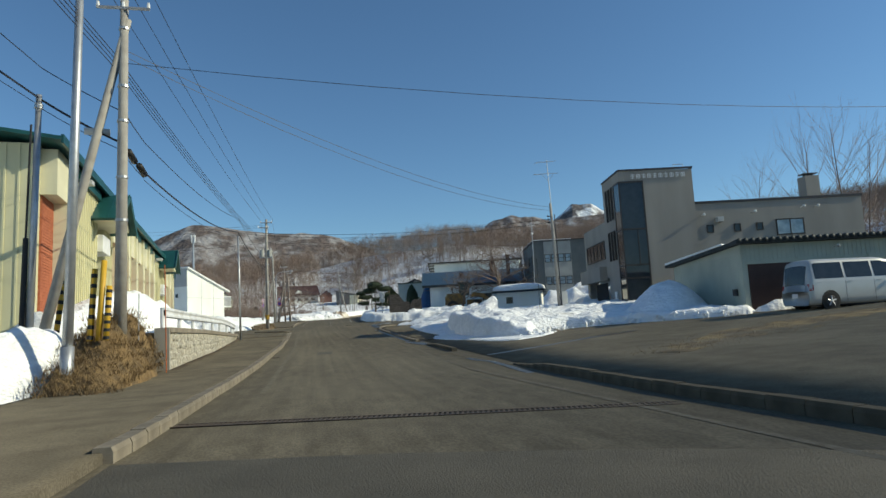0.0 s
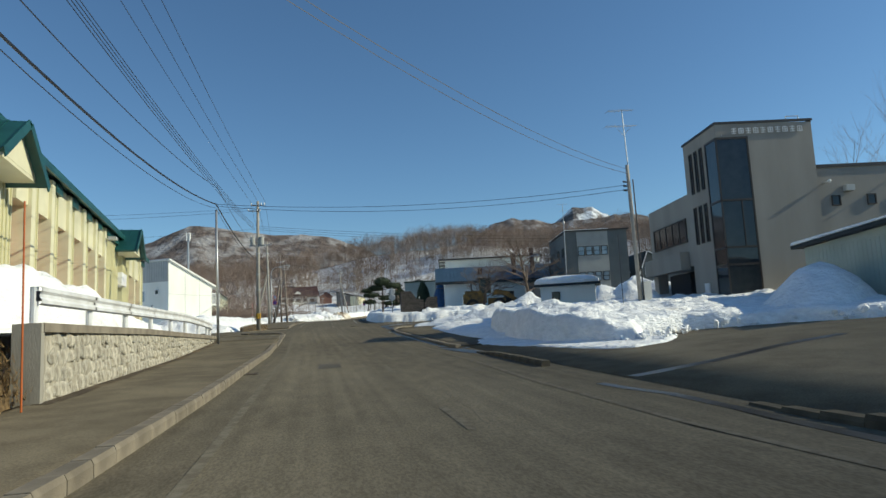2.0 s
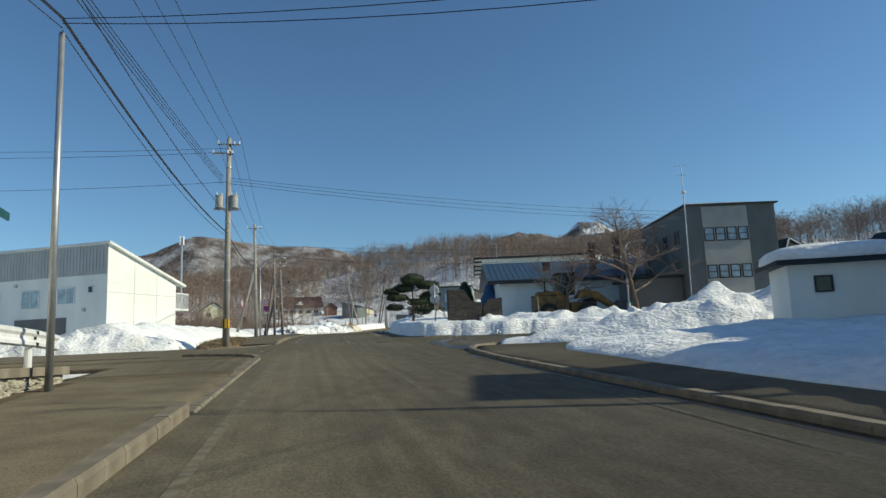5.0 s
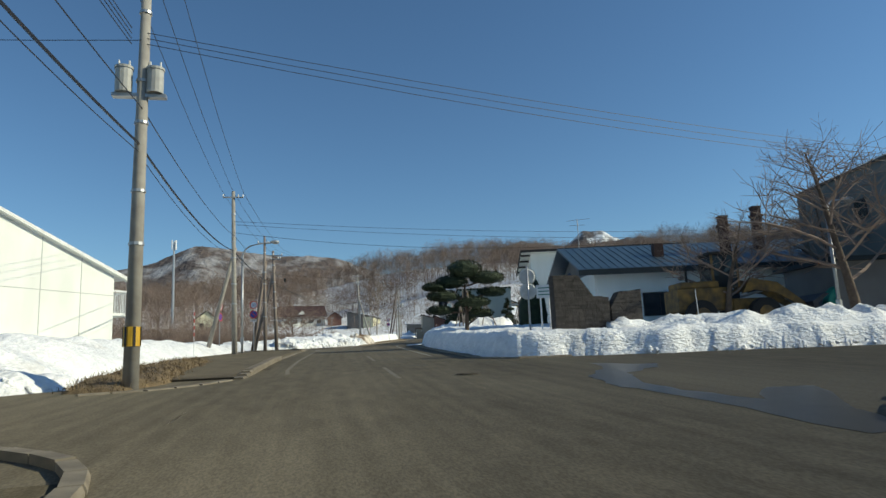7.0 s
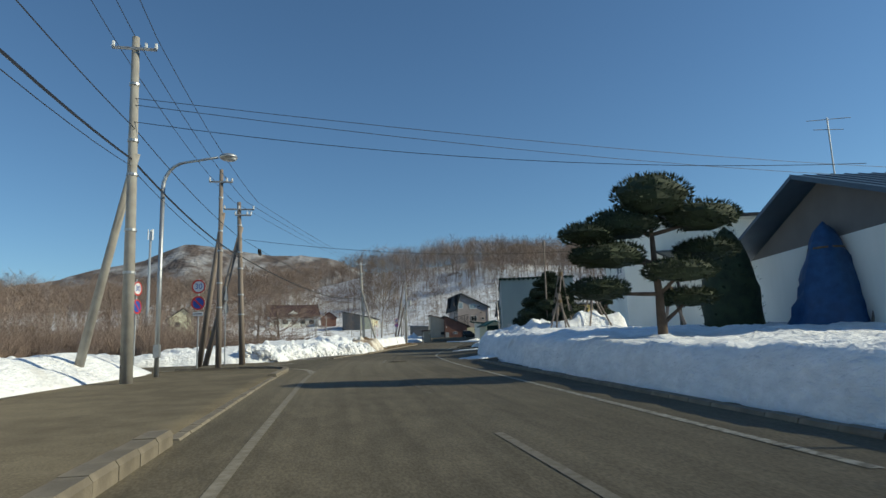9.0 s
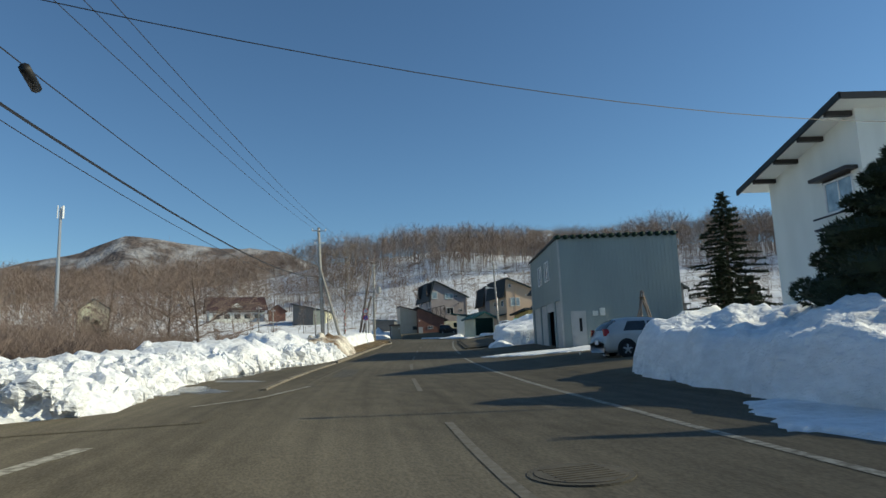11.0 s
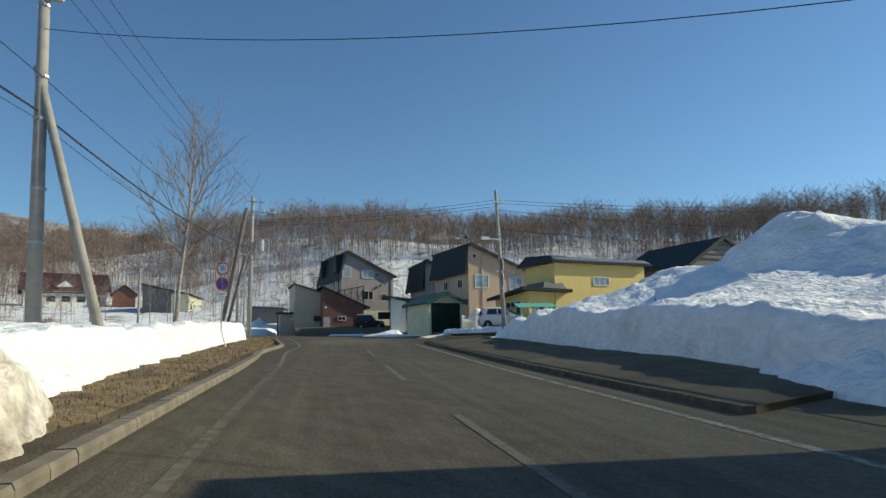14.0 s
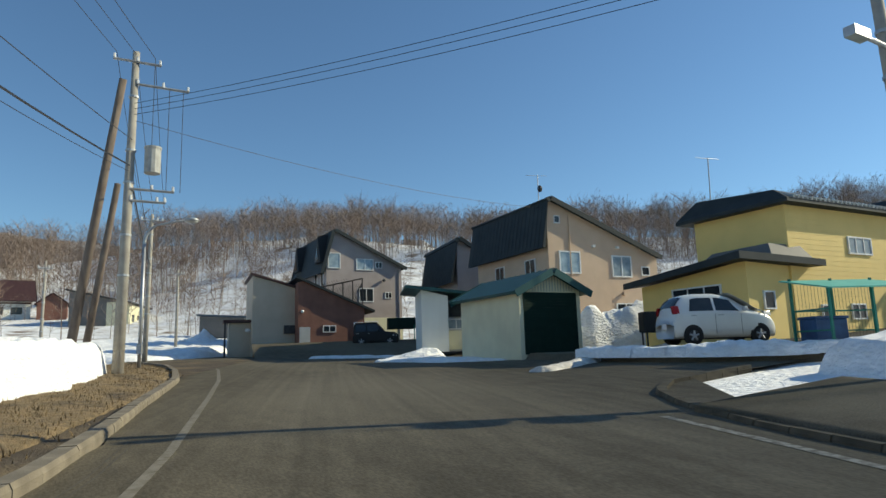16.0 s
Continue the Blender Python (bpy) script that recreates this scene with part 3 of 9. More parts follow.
# side lines and centre dashes
def rline(y):
    """The right-hand side line's offset from the road's line."""
    return float(np.interp(y, [0, 21, 26, 36, 43.6, 53, 74, 92, 107, 113, 120, 137, 150, 164], [4.3, 4.0, 4.2, 4.25, 4.6, 5.2, 4.27, 4.18, 4.3, 4.46, 4.6, 4.76, 4.85, 5.05]))


def cline(y):
    return float(np.interp(y, [10, 60, 75, 87, 98, 110, 118, 160], [1.75, 1.95, 1.85, 1.6, 1.38, 1.65, 1.83, 1.86]))


stripe("side_line", along(rline, -10, 52, 40), 0.12, M_FAINT, "nearly worn away white side line")
stripe("side_line", along(rline, 74, 125, 50), 0.14, M_LINE, "white side line on the road")
stripe("side_line", along(rline, 131, 166, 20), 0.15, M_LINE, "white side line on the road")
stripe("side_line", along(-1.05, 14, 50, 20), 0.12, M_FAINT, "almost worn away white side line")
stripe("side_line", [(0.6, 67)] + along(-1.0, 69, 92, 12), 0.12, M_LINEF, "faded white side line on the road")
stripe("side_line", [(-4, 97.2), (-.4, 96.34), (.32, 95.96), (.94, 95.36), (1.46, 94.4), (1.8, 93.5), (1.98, 92.4), (2.0, 90.5)], 0.18, M_LINE, "white line round the corner kerb")
stripe("side_line", [(0.27, 98.8), (1.5, 102.1)], 0.24, M_LINE, "white line across the side road mouth")
stripe("side_line", [(2.34, 106.45), (3.63, 107.56), (4.92, 110.36)], 0.15, M_LINE, "white edge line past the side road", 0.016)
lline = lambda y: float(np.interp(y, [111, 119, 127, 134, 151, 153, 159, 165, 167], [-1.22, -1.12, -1.04, -1.14, -1.25, -1.36, -1.7, -1.5, -1.62]))
stripe("side_line", along(lline, 111, 150, 30), 0.14, M_FAINT, "nearly worn away white side line")
stripe("side_line", along(lline, 150.3, 167, 16) + [(22.2, 173.3), (23.4, 179), (24.6, 186), (25.0, 190)], 0.11, M_LINEF, "faded white side line on the road")
for _u in (.42, .5):
    stripe("gutter_seam", along(lambda y: lkerb(y) + _u, 110, 168, 60), 0.018, M_CRACK, "dark seam along the concrete gutter", 0.005)["category"] = "seam"
for _y0, _y1, _m in [(16.9, 18.7, M_FAINT), (24.6, 27.0, M_FAINT), (32.4, 35.0, M_FAINT), (42, 45, M_FAINT), (63.6, 68.1, M_LINEF), (72.3, 76.9, M_LINEF), (82, 86, M_FAINT)] + [(97.4 + 9.5 * _k, 101.9 + 9.5 * _k, M_LINEF) for _k in range(7)]:
    stripe("centre_dash", along(cline, _y0, _y1, 5), 0.115, _m, "worn white centre dash on the road")
tagged(new("asphalt_patch", quick("asphalt_patch", [(x, y, gz(x, y) + .005) for x, y in ((-1.85, 7.1), (.9, 6.25), (3.2, 5.2), (5.3, 3.9), (5.3, -12), (-2.0, -12))], [tuple(range(6))], M_PATCH)), "older dark grooved asphalt across the road", "patch", kind="structure")


# cracks sealed with tar and patches in the asphalt
def crack(x, y, length, heading, seed, wide=0.02):
    r = random.Random(seed)
    pts, a = [(x, y)], radians(heading)
    for _ in range(int(length / 0.35)):
        a += r.uniform(-0.35, 0.35)
        a += (radians(heading) - a) * 0.25
        x, y = x + 0.35 * math.sin(a), y + 0.35 * math.cos(a)
        pts.append((x, y))
    ob = stripe("crack", pts, wide, M_CRACK, "dark crack running through the asphalt", 0.005)
    ob["category"] = "crack"


_rng = random.Random(77)
for _k in range(30):
    _y = 12 + _k * 5.2 + _rng.uniform(-2, 2)
    _across = _rng.random() < 0.45
    crack(rx(_y) + _rng.uniform(-1.4, 1.5 if _across else 4.2), _y, _rng.uniform(1.5, 3.5) if _across else _rng.uniform(3, 8), 95 if _across else math.degrees(math.atan2(rx(_y + 2) - rx(_y), 2)) + _rng.uniform(-6, 6), 300 + _k, _rng.uniform(0.005, 0.009))
for _k, (_u, _y, _w, _l) in enumerate([(0.4, 27, .6, 1.6), (2.9, 68, 0.7, 0.5), (-0.6, 114, 0.7, 5.0), (3.3, 131, .9, 0.8)]):
    _o = stripe("asphalt_patch", along(_u, _y, _y + _l, 4), _w, M_PATCH, "dark repair patch in the asphalt", 0.004)
    _o["category"] = "patch"


def manhole(x, y, r=0.34):
    g = thing("manhole_cover", (x, y, gz(x, y) + 0.004), "round rusty cast-iron manhole cover in the road", "manhole cover", kind="structure")
    part("ring", Mesh().tube((0, 0, -.05), (0, 0, .006), r, r, 24), M_PATCH, g)
    part("lid", Mesh().tube((0, 0, -.04), (0, 0, .012), r * .86, r * .86, 24), M_CRACK, g)
    me = Mesh()
    for k in range(-3, 4):
        me.box(-r * .6, k * .08 - .012, .012, r * .6, k * .08 + .012, .018)
    part("tread", me, M_CRACK, g)["kind"] = "stuff"


manhole(rx(98.5) + 2.0, 98.3, 0.45)
manhole(4.9, 63.8, 0.33)

# grating across the road and drain covers
def grating(x0, x1, y0, y1, label, m=None):
    g = thing("drain_grating", m or (x0, y0, gz(x0, y0) + 0.004), label, "grating", kind="structure")
    fr = Mesh()
    for yy in (0, y1 - y0 - 0.03):
        fr.box(0, yy, 0, x1 - x0, yy + 0.03, 0.012)
    part("frame", fr, M_GRATE, g)
    b = Mesh()
    n = int((x1 - x0) / 0.07)
    for k in range(n):
        b.box(0.07 * k + 0.02, 0.03, -0.004, 0.07 * k + 0.05, y1 - y0 - 0.03, 0.010)
    part("grate_bars", b, M_GRATE, g)["kind"] = "stuff"
    # Thin plate below the bars; its black stands for the shade in the drain.
    part("pit", Mesh().box(0, 0.02, -0.02, x1 - x0, y1 - y0 - 0.02, 0.001), M_DARK, g)


grating(0, 6.9, 0, 0.28, "steel drain grating across the road", pose(-1.75, 9.55, gz(0, 9) + .004, 0, 0, -16.5))
grating(-1.35, -0.75, 26.6, 27.1, "steel drain cover by the kerb")
grating(-0.6, 0.0, 70.2, 70.7, "steel drain cover by the kerb")
grating(-14, -4.5, 57.2, 57.5, "steel drain grating across the side road")


def puddle(name, pts, label, lift=0.008):
    v = [(x, y, gz(x, y) + lift) for x, y in pts]
    return tagged(new(name, quick(name, v, [tuple(range(len(v)))], M_WET)), label, "puddle", kind="structure")


def blob(cx, cy, a, b, seed, n=18, turn=0.0):
    r = random.Random(seed)
    c, s = math.cos(turn), math.sin(turn)
    out = []
    for i in range(n):
        t = 2 * math.pi * i / n
        k = r.uniform(0.7, 1.15)
        x, y = a * k * math.cos(t), b * k * math.sin(t)
        out.append((cx + x * c - y * s, cy + x * s + y * c))
    return out


for _k, (a, b, c, d, tn) in enumerate([(5.8, 31, 0.3, 2.6, 0.1), (9.6, 20, 2.5, 0.3, 0.4), (7.2, 33, 1.2, 0.5, 0.3)]):
    puddle("puddle", blob(a, b, c, d, _k, turn=tn), "thin film of melt water on asphalt")
for _k, (a, b, c, d, tn) in enumerate([(0.9, 112.2, 1.5, 2.3, 0.2), (3.0, 118.6, 0.8, 2.2, -0.3), (4.3, 121.8, .6, 1.5, -0.35)]):
    _o = puddle("puddle", blob(a, b, c, d, 40 + _k, 30, tn), "still melt water below the snow bank", .014)
    _o.data.materials[0] = M_PUDDLE


stripe("wet_streak", [(6.1, 20.35), (6.5, 20.4), (8.4, 20.9), (10.8, 21.8), (12.5, 22.1)], 0.3, M_WET, "streak of melt water across the parking lot", 0.036)["category"] = "puddle"
stripe("wet_streak", [(5.3, 20.0), (5.35, 19.2), (5.55, 18.3), (5.5, 16.7), (5.2, 14)], 0.2, M_WET, "wet gutter along the kerb", 0.006)["category"] = "puddle"
stripe("wet_streak", along(4.95, 34, 50, 12), 0.28, M_WET, "wet gutter along the kerb", 0.005)["category"] = "puddle"
for _pts in ([(8.9, 65.4), (9.4, 64.6), (10.1, 64.0), (9.5, 63.0), (8.1, 61.8), (7.8, 61.0), (7.2, 59.7), (7.1, 58.2), (7.3, 56.6), (8.4, 57.9), (9.1, 57.6), (7.6, 55.3), (6.75, 53.8), (6.35, 53.9), (6.5, 55.9), (6.6, 58.3), (6.5, 59.4), (6.85, 60.6), (6.9, 61.4), (7.6, 62.4), (8.3, 63.4)],):
    _f = [(x + .06 * math.sin(7 * y), y + .08 * math.sin(5 * x)) for (x0, y0), (x1, y1) in zip(_pts, _pts[1:] + _pts[:1]) for x, y in ((x0, y0), ((x0 * 2 + x1) / 3, (y0 * 2 + y1) / 3), ((x0 + x1 * 2) / 3, (y0 + y1 * 2) / 3))]
    puddle("wet_streak", _f, "winding streak of melt water on asphalt", .006)


def yard():
    """Raised yard before the yellow house, its edge sloping down to the road."""
    top = [(35.2, 178.0), (35.0, 175.4), (34.9, 172.6), (35.4, 169.6), (38.0, 167.4), (46, 164.4), (62, 160)]
    foot = [(34.95, 178.0), (34.72, 175.4), (34.6, 172.5), (35.15, 169.4), (37.9, 167.15), (45.95, 164.1), (62, 159.7)]
    v = [(x, y, max(gz(x, y) + .06, 4.87 if x > 35.3 or y < 173 else 4.7)) for x, y in top] + [(x, y, gz(x, y) - .1) for x, y in foot] + [(62, 184, 4.87), (36, 184, 4.87), (35.4, 184.2, gz(36, 184) - .1)]
    f = [(i, i + 7, i + 8, i + 1) for i in range(6)] + [(15, 0, 1, 2, 3, 4, 5, 6, 14), (15, 16, 7, 0)]
    tagged(new("yard", quick("yard", v, f, M_ASPHALT)), "raised asphalt yard before the yellow house", "yard", kind="structure")


yard()


def house_yard():
    """Sloping forecourt that climbs to the sheds at the bend."""
    a = [(29.0, 199.0), (33.0, 196.5), (37.5, 193.5), (42.0, 190.5)]
    b = [(30.0, 204.6), (34.0, 203.4), (38.5, 202.2), (44.5, 200.6)]
    v = [(x, y, gz(x, y) - .02) for x, y in a] + [(x, y, 5.8 + .03 * i) for i, (x, y) in enumerate(b)] + [(x + 1, y + 10, 6.0) for x, y in b]
    f = [(i + r * 4, i + 1 + r * 4, i + 5 + r * 4, i + 4 + r * 4) for r in range(2) for i in range(3)]
    tagged(new("forecourt", quick("forecourt", v, f, M_ASPHALT)), "sloping asphalt forecourt before the sheds", "forecourt", kind="structure")


house_yard()


puddle("puddle", blob(1.75, 111.6, 2.0, .62, 61, 26, -.97), "meltwater puddle between the kerb and the snow", .012)
puddle("puddle", blob(3.1, 114.6, 1.2, .4, 62, 22, -.9), "meltwater puddle between the kerb and the snow", .012)

# ---- snow ----
def snowbank(name, pts, rough=0.25, seed=1, material=None, label="", cell=1.2, step=0.22, power=1.6, chunk=0.0, lift=0.0):
    """A bank of snow along a line: points of x, y, width to the left, width to the right, height."""
    P = np.array(pts, float)
    s = np.concatenate([[0], np.cumsum(np.hypot(np.diff(P[:, 0]), np.diff(P[:, 1])))])
    n = max(4, int(s[-1] / step))
    st = np.linspace(0, s[-1], n + 1)
    Q = np.stack([np.interp(st, s, P[:, k]) for k in range(5)], 1)
    T = np.gradient(Q[:, :2], axis=0)
    T /= np.maximum(np.linalg.norm(T, axis=1, keepdims=True), 1e-6)
    wmax = float((P[:, 2] + P[:, 3]).max())
    m = int(min(60, max(12, wmax / step)))
    v, f = [], []
    for i in range(n + 1):
        x, y, wl, wr, h = Q[i]
        for j in range(m + 1):
            t = -1 + 2 * j / m
            off = t * (wl if t < 0 else wr)
            px, py = x + T[i, 1] * off, y - T[i, 0] * off
            edge = 1 - abs(t) ** power
            w = Vector((px / cell, py / cell, seed * 7.3))
            d = noise.fractal(w, 1.0, 2.0, 5)
            e = edge
            z = h * e * (1 + rough * d)
            if chunk:
                dist, _p = noise.voronoi(Vector((px / 0.55, py / 0.55, seed * 3.1)))
                z += chunk * (0.55 - dist[0]) * min(1, e * 2.5)
            if j in (0, m) or i in (0, n):
                z = -0.25
            v.append((px + 0.12 * rough * noise.noise(w * 2.1), py + 0.35 * rough * noise.noise(w * 1.7 + Vector((9, 1, 2))) * min(1, 3 * (1 - edge)), gz(px, py) + z + lift))
    for i in range(n):
        for j in range(m):
            o = i * (m + 1) + j
            f.append((o, o + 1, o + m + 2, o + m + 1))
    me = quick(name, v, f, material or M_SNOW, chunk < 0.3)
    return tagged(new(name, me), label, "snow bank")


def snow_field(name, outline, heights, label, seed, edge=.45, rough=.12, step=.16, lumps=0.0, material=None, wob=.22, cell=1.5):
    """Packed snow on a plan outline, with a steep melted edge; heights are x, y, height over the ground."""
    O, H = np.array(outline, float), np.array(heights, float)
    x0, y0 = O.min(0) - .4
    x1, y1 = O.max(0) + .4
    nx, ny = int((x1 - x0) / step) + 1, int((y1 - y0) / step) + 1
    X, Y = np.meshgrid(x0 + step * np.arange(nx), y0 + step * np.arange(ny))
    D, inside = np.full(X.shape, 1e9), np.zeros(X.shape, bool)
    for (ax, ay), (bx, by) in zip(O, np.roll(O, -1, 0)):
        t = np.clip(((X - ax) * (bx - ax) + (Y - ay) * (by - ay)) / ((bx - ax) ** 2 + (by - ay) ** 2), 0, 1)
        D = np.minimum(D, np.hypot(X - ax - t * (bx - ax), Y - ay - t * (by - ay)))
        if ay != by:
            inside ^= ((ay > Y) != (by > Y)) & (X < (bx - ax) * (Y - ay) / (by - ay) + ax)
    D = np.where(inside, D, -D) + wob * fbm(X / 1.1, Y / 1.1, seed) + .3 * wob * fbm(X / .3, Y / .3, seed + 5)
    W = [1 / (np.hypot(X - hx, Y - hy) + .3) ** 3 for hx, hy, h in H]
    base = sum(w * h for w, (hx, hy, h) in zip(W, H)) / sum(W)
    e = np.clip(D / edge, 0, 1)
    prof = 1 - (1 - e) ** 2.4
    low = np.minimum(1, base / .4)
    Z = base * prof * (1 + rough * fbm(X / cell, Y / cell, seed + 1)) + low * e * (.085 * fbm(X / .42, Y / .42, seed + 2) + lumps * (np.maximum(0, fbm(X / .7, Y / .7, seed + 3)) * 1.6 + .35 * fbm(X / 2.5, Y / 2.5, seed + 7)))
    Z = np.where(D <= 0, -.25, Z) + gzs(X, Y)
    keep = D > -.02
    use = keep[:-1, :-1] | keep[1:, :-1] | keep[:-1, 1:] | keep[1:, 1:]
    idx = -np.ones(X.shape, int)
    J, I = np.nonzero(use)
    for dj, di in ((0, 0), (0, 1), (1, 1), (1, 0)):
        idx[J + dj, I + di] = 0
    sel = idx == 0
    idx[sel] = np.arange(sel.sum())
    v = np.stack([X[sel], Y[sel], Z[sel]], 1)
    f = np.stack([idx[J, I], idx[J, I + 1], idx[J + 1, I + 1], idx[J + 1, I]], 1)
    me = quick(name, v.tolist(), f.tolist(), material or M_SNOW, True)
    return tagged(new(name, me), label, "snow bank")


# ---- hills ----
HC = (20.0, 160.0)
def hill_top(az):
    return float(np.interp(az, [-100, -60, -40, -20, -10, 0, 10, 18, 25, 35, 43, 52, 60, 110, 150], [14, 18, 22, 28, 34, 40, 47, 51, 48, 45, 45, 41, 40, 41, 36]))


def hill_z(az, r):
    t = min(max((r - 75) / 175, 0), 1)
    prof = t * t * (3 - 2 * t) * 0.55 + t * 0.45
    k = 3.0 * noise.noise(Vector((az * 0.09, r * 0.02, 0))) * min(1, t * 3)
    z = 4.5 + (hill_top(az) - 4.5) * prof + k
    w = min(max((26 - az) / 32, 0), 1)
    w = w * w * (3 - 2 * w)
    u = min(max((r - 160) / 90, 0), 1)
    z += w * (4.5 + min(r - 66, 94) * .105 + (hill_top(az) - 14.4) * u * u * (3 - 2 * u) + k * u - z)
    if r > 250:
        z -= (r - 250) * 0.08
    return z - (1.5 if t <= 0 else 0)


def hillside():
    """Snowy slope with stubble and litter showing through."""
    azs, rs = steps(-100, 140, 180), steps(66, 420, 90)
    v, f = [], []
    for a in azs:
        for r in rs:
            z = hill_z(a, r) + .5 * noise.noise(Vector((a * .9, r * .16, 4))) if 66 < r < 419 and -99 < a < 139 else -8
            v.append((HC[0] + r * math.sin(radians(a)), HC[1] + r * math.cos(radians(a)), z))
    n = len(rs)
    for i in range(len(azs) - 1):
        for j in range(n - 1):
            f.append((i * n + j, i * n + j + 1, (i + 1) * n + j + 1, (i + 1) * n + j))
    tagged(new("hillside", quick("hillside", v, f, M_HILL, True)), "snowy hillside under bare woods", "hill", kind="structure")


hillside()


def mountain(name, az_el, r0, depth, label, seed, material=None):
    """A ridge far off: turn and height angle seen from the start of the walk."""
    v, f = [], []
    A = [a for a, e in az_el]
    n, m = 140, 30
    for i in range(n + 1):
        a = A[0] + (A[-1] - A[0]) * i / n
        e = float(np.interp(a, A, [e for a, e in az_el]))
        top = r0 * math.tan(radians(e)) * (1 + 0.018 * noise.fractal(Vector((a * 0.9, seed, 0)), 1, 2, 4))
        for j in range(m + 1):
            t = j / m
            r = r0 - depth * (1 - t)
            z = top * t ** 0.85 * (1 + 0.10 * (1 - t) * noise.fractal(Vector((a * 0.7, t * 4, seed)), 1, 2, 5)) - 5
            v.append((r * math.sin(radians(a)), r * math.cos(radians(a)), z))
    for i in range(n):
        for j in range(m):
            o = i * (m + 1) + j
            f.append((o, o + 1, o + m + 2, o + m + 1))
    tagged(new(name, quick(name, v, f, material or M_MOUNT, True)), label, "mountain", kind="structure")


mountain("mountain", [(-60, 1), (-40, 3.5), (-28, 5), (-20, 6.0), (-17.6, 6.4), (-14.8, 7.35), (-11.8, 8.0), (-10.2, 8.75), (-8.6, 9.5), (-7, 9.4), (-4.8, 9.1), (-2.5, 8.75), (0, 8.65), (1.6, 8.65), (3.5, 8.3), (5, 7.7), (6.4, 7.1), (9, 5.8), (14, 3), (20, 1)], 1330, 330, "wooded mountain with snowy cliffs", 1)
mountain("mountain", [(11, 3), (14, 6.8), (16.8, 8.2), (17.6, 8.85), (19.4, 9.25), (21.5, 9.0), (23.3, 8.6), (26, 8.7), (30, 8.9), (34, 7.6), (40, 5), (46, 3)], 2300, 500, "far wooded hump of a mountain", 2)
mountain("mountain", [(21, 7), (23.4, 8.6), (24.3, 9.3), (25.0, 9.75), (26.7, 9.7), (27.6, 9.1), (30, 8), (33, 6)], 3400, 600, "far mountain with a snowy top", 3, M_SNOWTOP)


def heap(name, cx, cy, a, b, turn, h, label, seed, rough=0.18, power=1.25, cell=2.2, skew=(0, 0), chunk=0.08, material=None, cut=None):
    """A rounded heap of snow on an oval base; skew moves its top, cut(x, y) can hold its height down."""
    n, m = 64, 96
    c, s_ = math.cos(radians(turn)), math.sin(radians(turn))
    v, f = [], []
    for i in range(n + 1):
        t = i / n
        for j in range(m):
            w = 2 * math.pi * j / m
            k = 1 + 0.10 * noise.noise(Vector((math.cos(w) * 1.7, math.sin(w) * 1.7, seed)))
            lx, ly = a * t * k * math.cos(w) + skew[0] * (1 - t), b * t * k * math.sin(w) + skew[1] * (1 - t)
            x, y = cx + lx * c - ly * s_, cy + lx * s_ + ly * c
            d = noise.fractal(Vector((x / cell, y / cell, seed * 3.7)), 0.9, 2.0, 6)
            e = (1 - t) ** power if power < 1 else (1 - t ** power)
            dist, _p = noise.voronoi(Vector((x / 0.7, y / 0.7, seed)))
            z = h * e * (1 + rough * d * min(1, 2.5 * (1 - t)) * (0.35 + 0.65 * min(1, 3 * t))) + chunk * (0.5 - dist[0]) * min(1, 4 * (1 - t)) + rough * 0.5 * d * min(1, 4 * (1 - t))
            if cut:
                z = min(z, cut(x, y) + 0.1 * d)
            v.append((x, y, gz(x, y) + (z if i < n else -0.3)))
    for i in range(n):
        for j in range(m):
            f.append((i * m + j, (i + 1) * m + j, (i + 1) * m + (j + 1) % m, i * m + (j + 1) % m))
    return tagged(new(name, quick(name, v, f, material or M_SNOW, True)), label, "snow pile")

# ---- snow banks ----
snowbank("snow_bank", [(-11.5, 12, 2, 1.6, 0.8), (-9.2, 15, 2.6, 1.6, 1.2), (-7.2, 16.6, 2.4, 1.3, 1.6), (-6.2, 17.6, 2.0, .9, 1.55), (-6.2, 20.2, 1.6, 0.9, 1.2), (-6.6, 21.4, 1, 0.6, 0.3)], 0.3, 1, M_SNOW, "melting heap of old snow on the verge", 1.6, 0.2, 2.6)
snowbank("snow_bank", [(-7.6, 21.2, 2.4, 1.0, 1.9), (-6.6, 24.5, 2.6, 1.2, 2.7), (-6.3, 28, 2.8, 1.5, 2.8), (-6.3, 31, 3, 1.4, 2.3), (-6.4, 35, 3, 1.4, 1.9), (-7, 39, 3, 1.4, 1.6), (-7, 43, 3, 1.4, 1.4), (-7.6, 47, 2.4, 1.0, 1.0), (-8.4, 49, 1, .5, .3)], 0.2, 2, M_SNOW, "bank of old snow before the warehouse", 2.0, 0.2, 2.4)
heap("snow_pile", 17.6, 28.0, 3.6, 1.9, 35, 1.8, "tall smooth snow heap beside the shed", 5, 0.1, 1.7, 2.4, (.7, 0), 0.03)
snowbank("snow_bank", [(18.9, 23.2, 0.5, 0.4, 0.25), (20.2, 23.2, 0.7, 0.5, 0.5), (21.4, 23.2, 0.5, 0.4, 0.2)], 0.4, 6, M_SNOW, "low snow before the brown shutter", 0.8)
snowbank("snow_bank", [(9.4, 34.5, 1.6, 6, 0.22), (9.9, 38, 2.2, 8, 0.3), (10.4, 43, 2.6, 8, 0.3), (11, 48, 2.8, 7, 0.28), (11.8, 51.5, 2.0, 5, 0.15)], 0.5, 7, M_SNOW, "thin melting snow over the verge", 1.6, 0.25, 5.0)
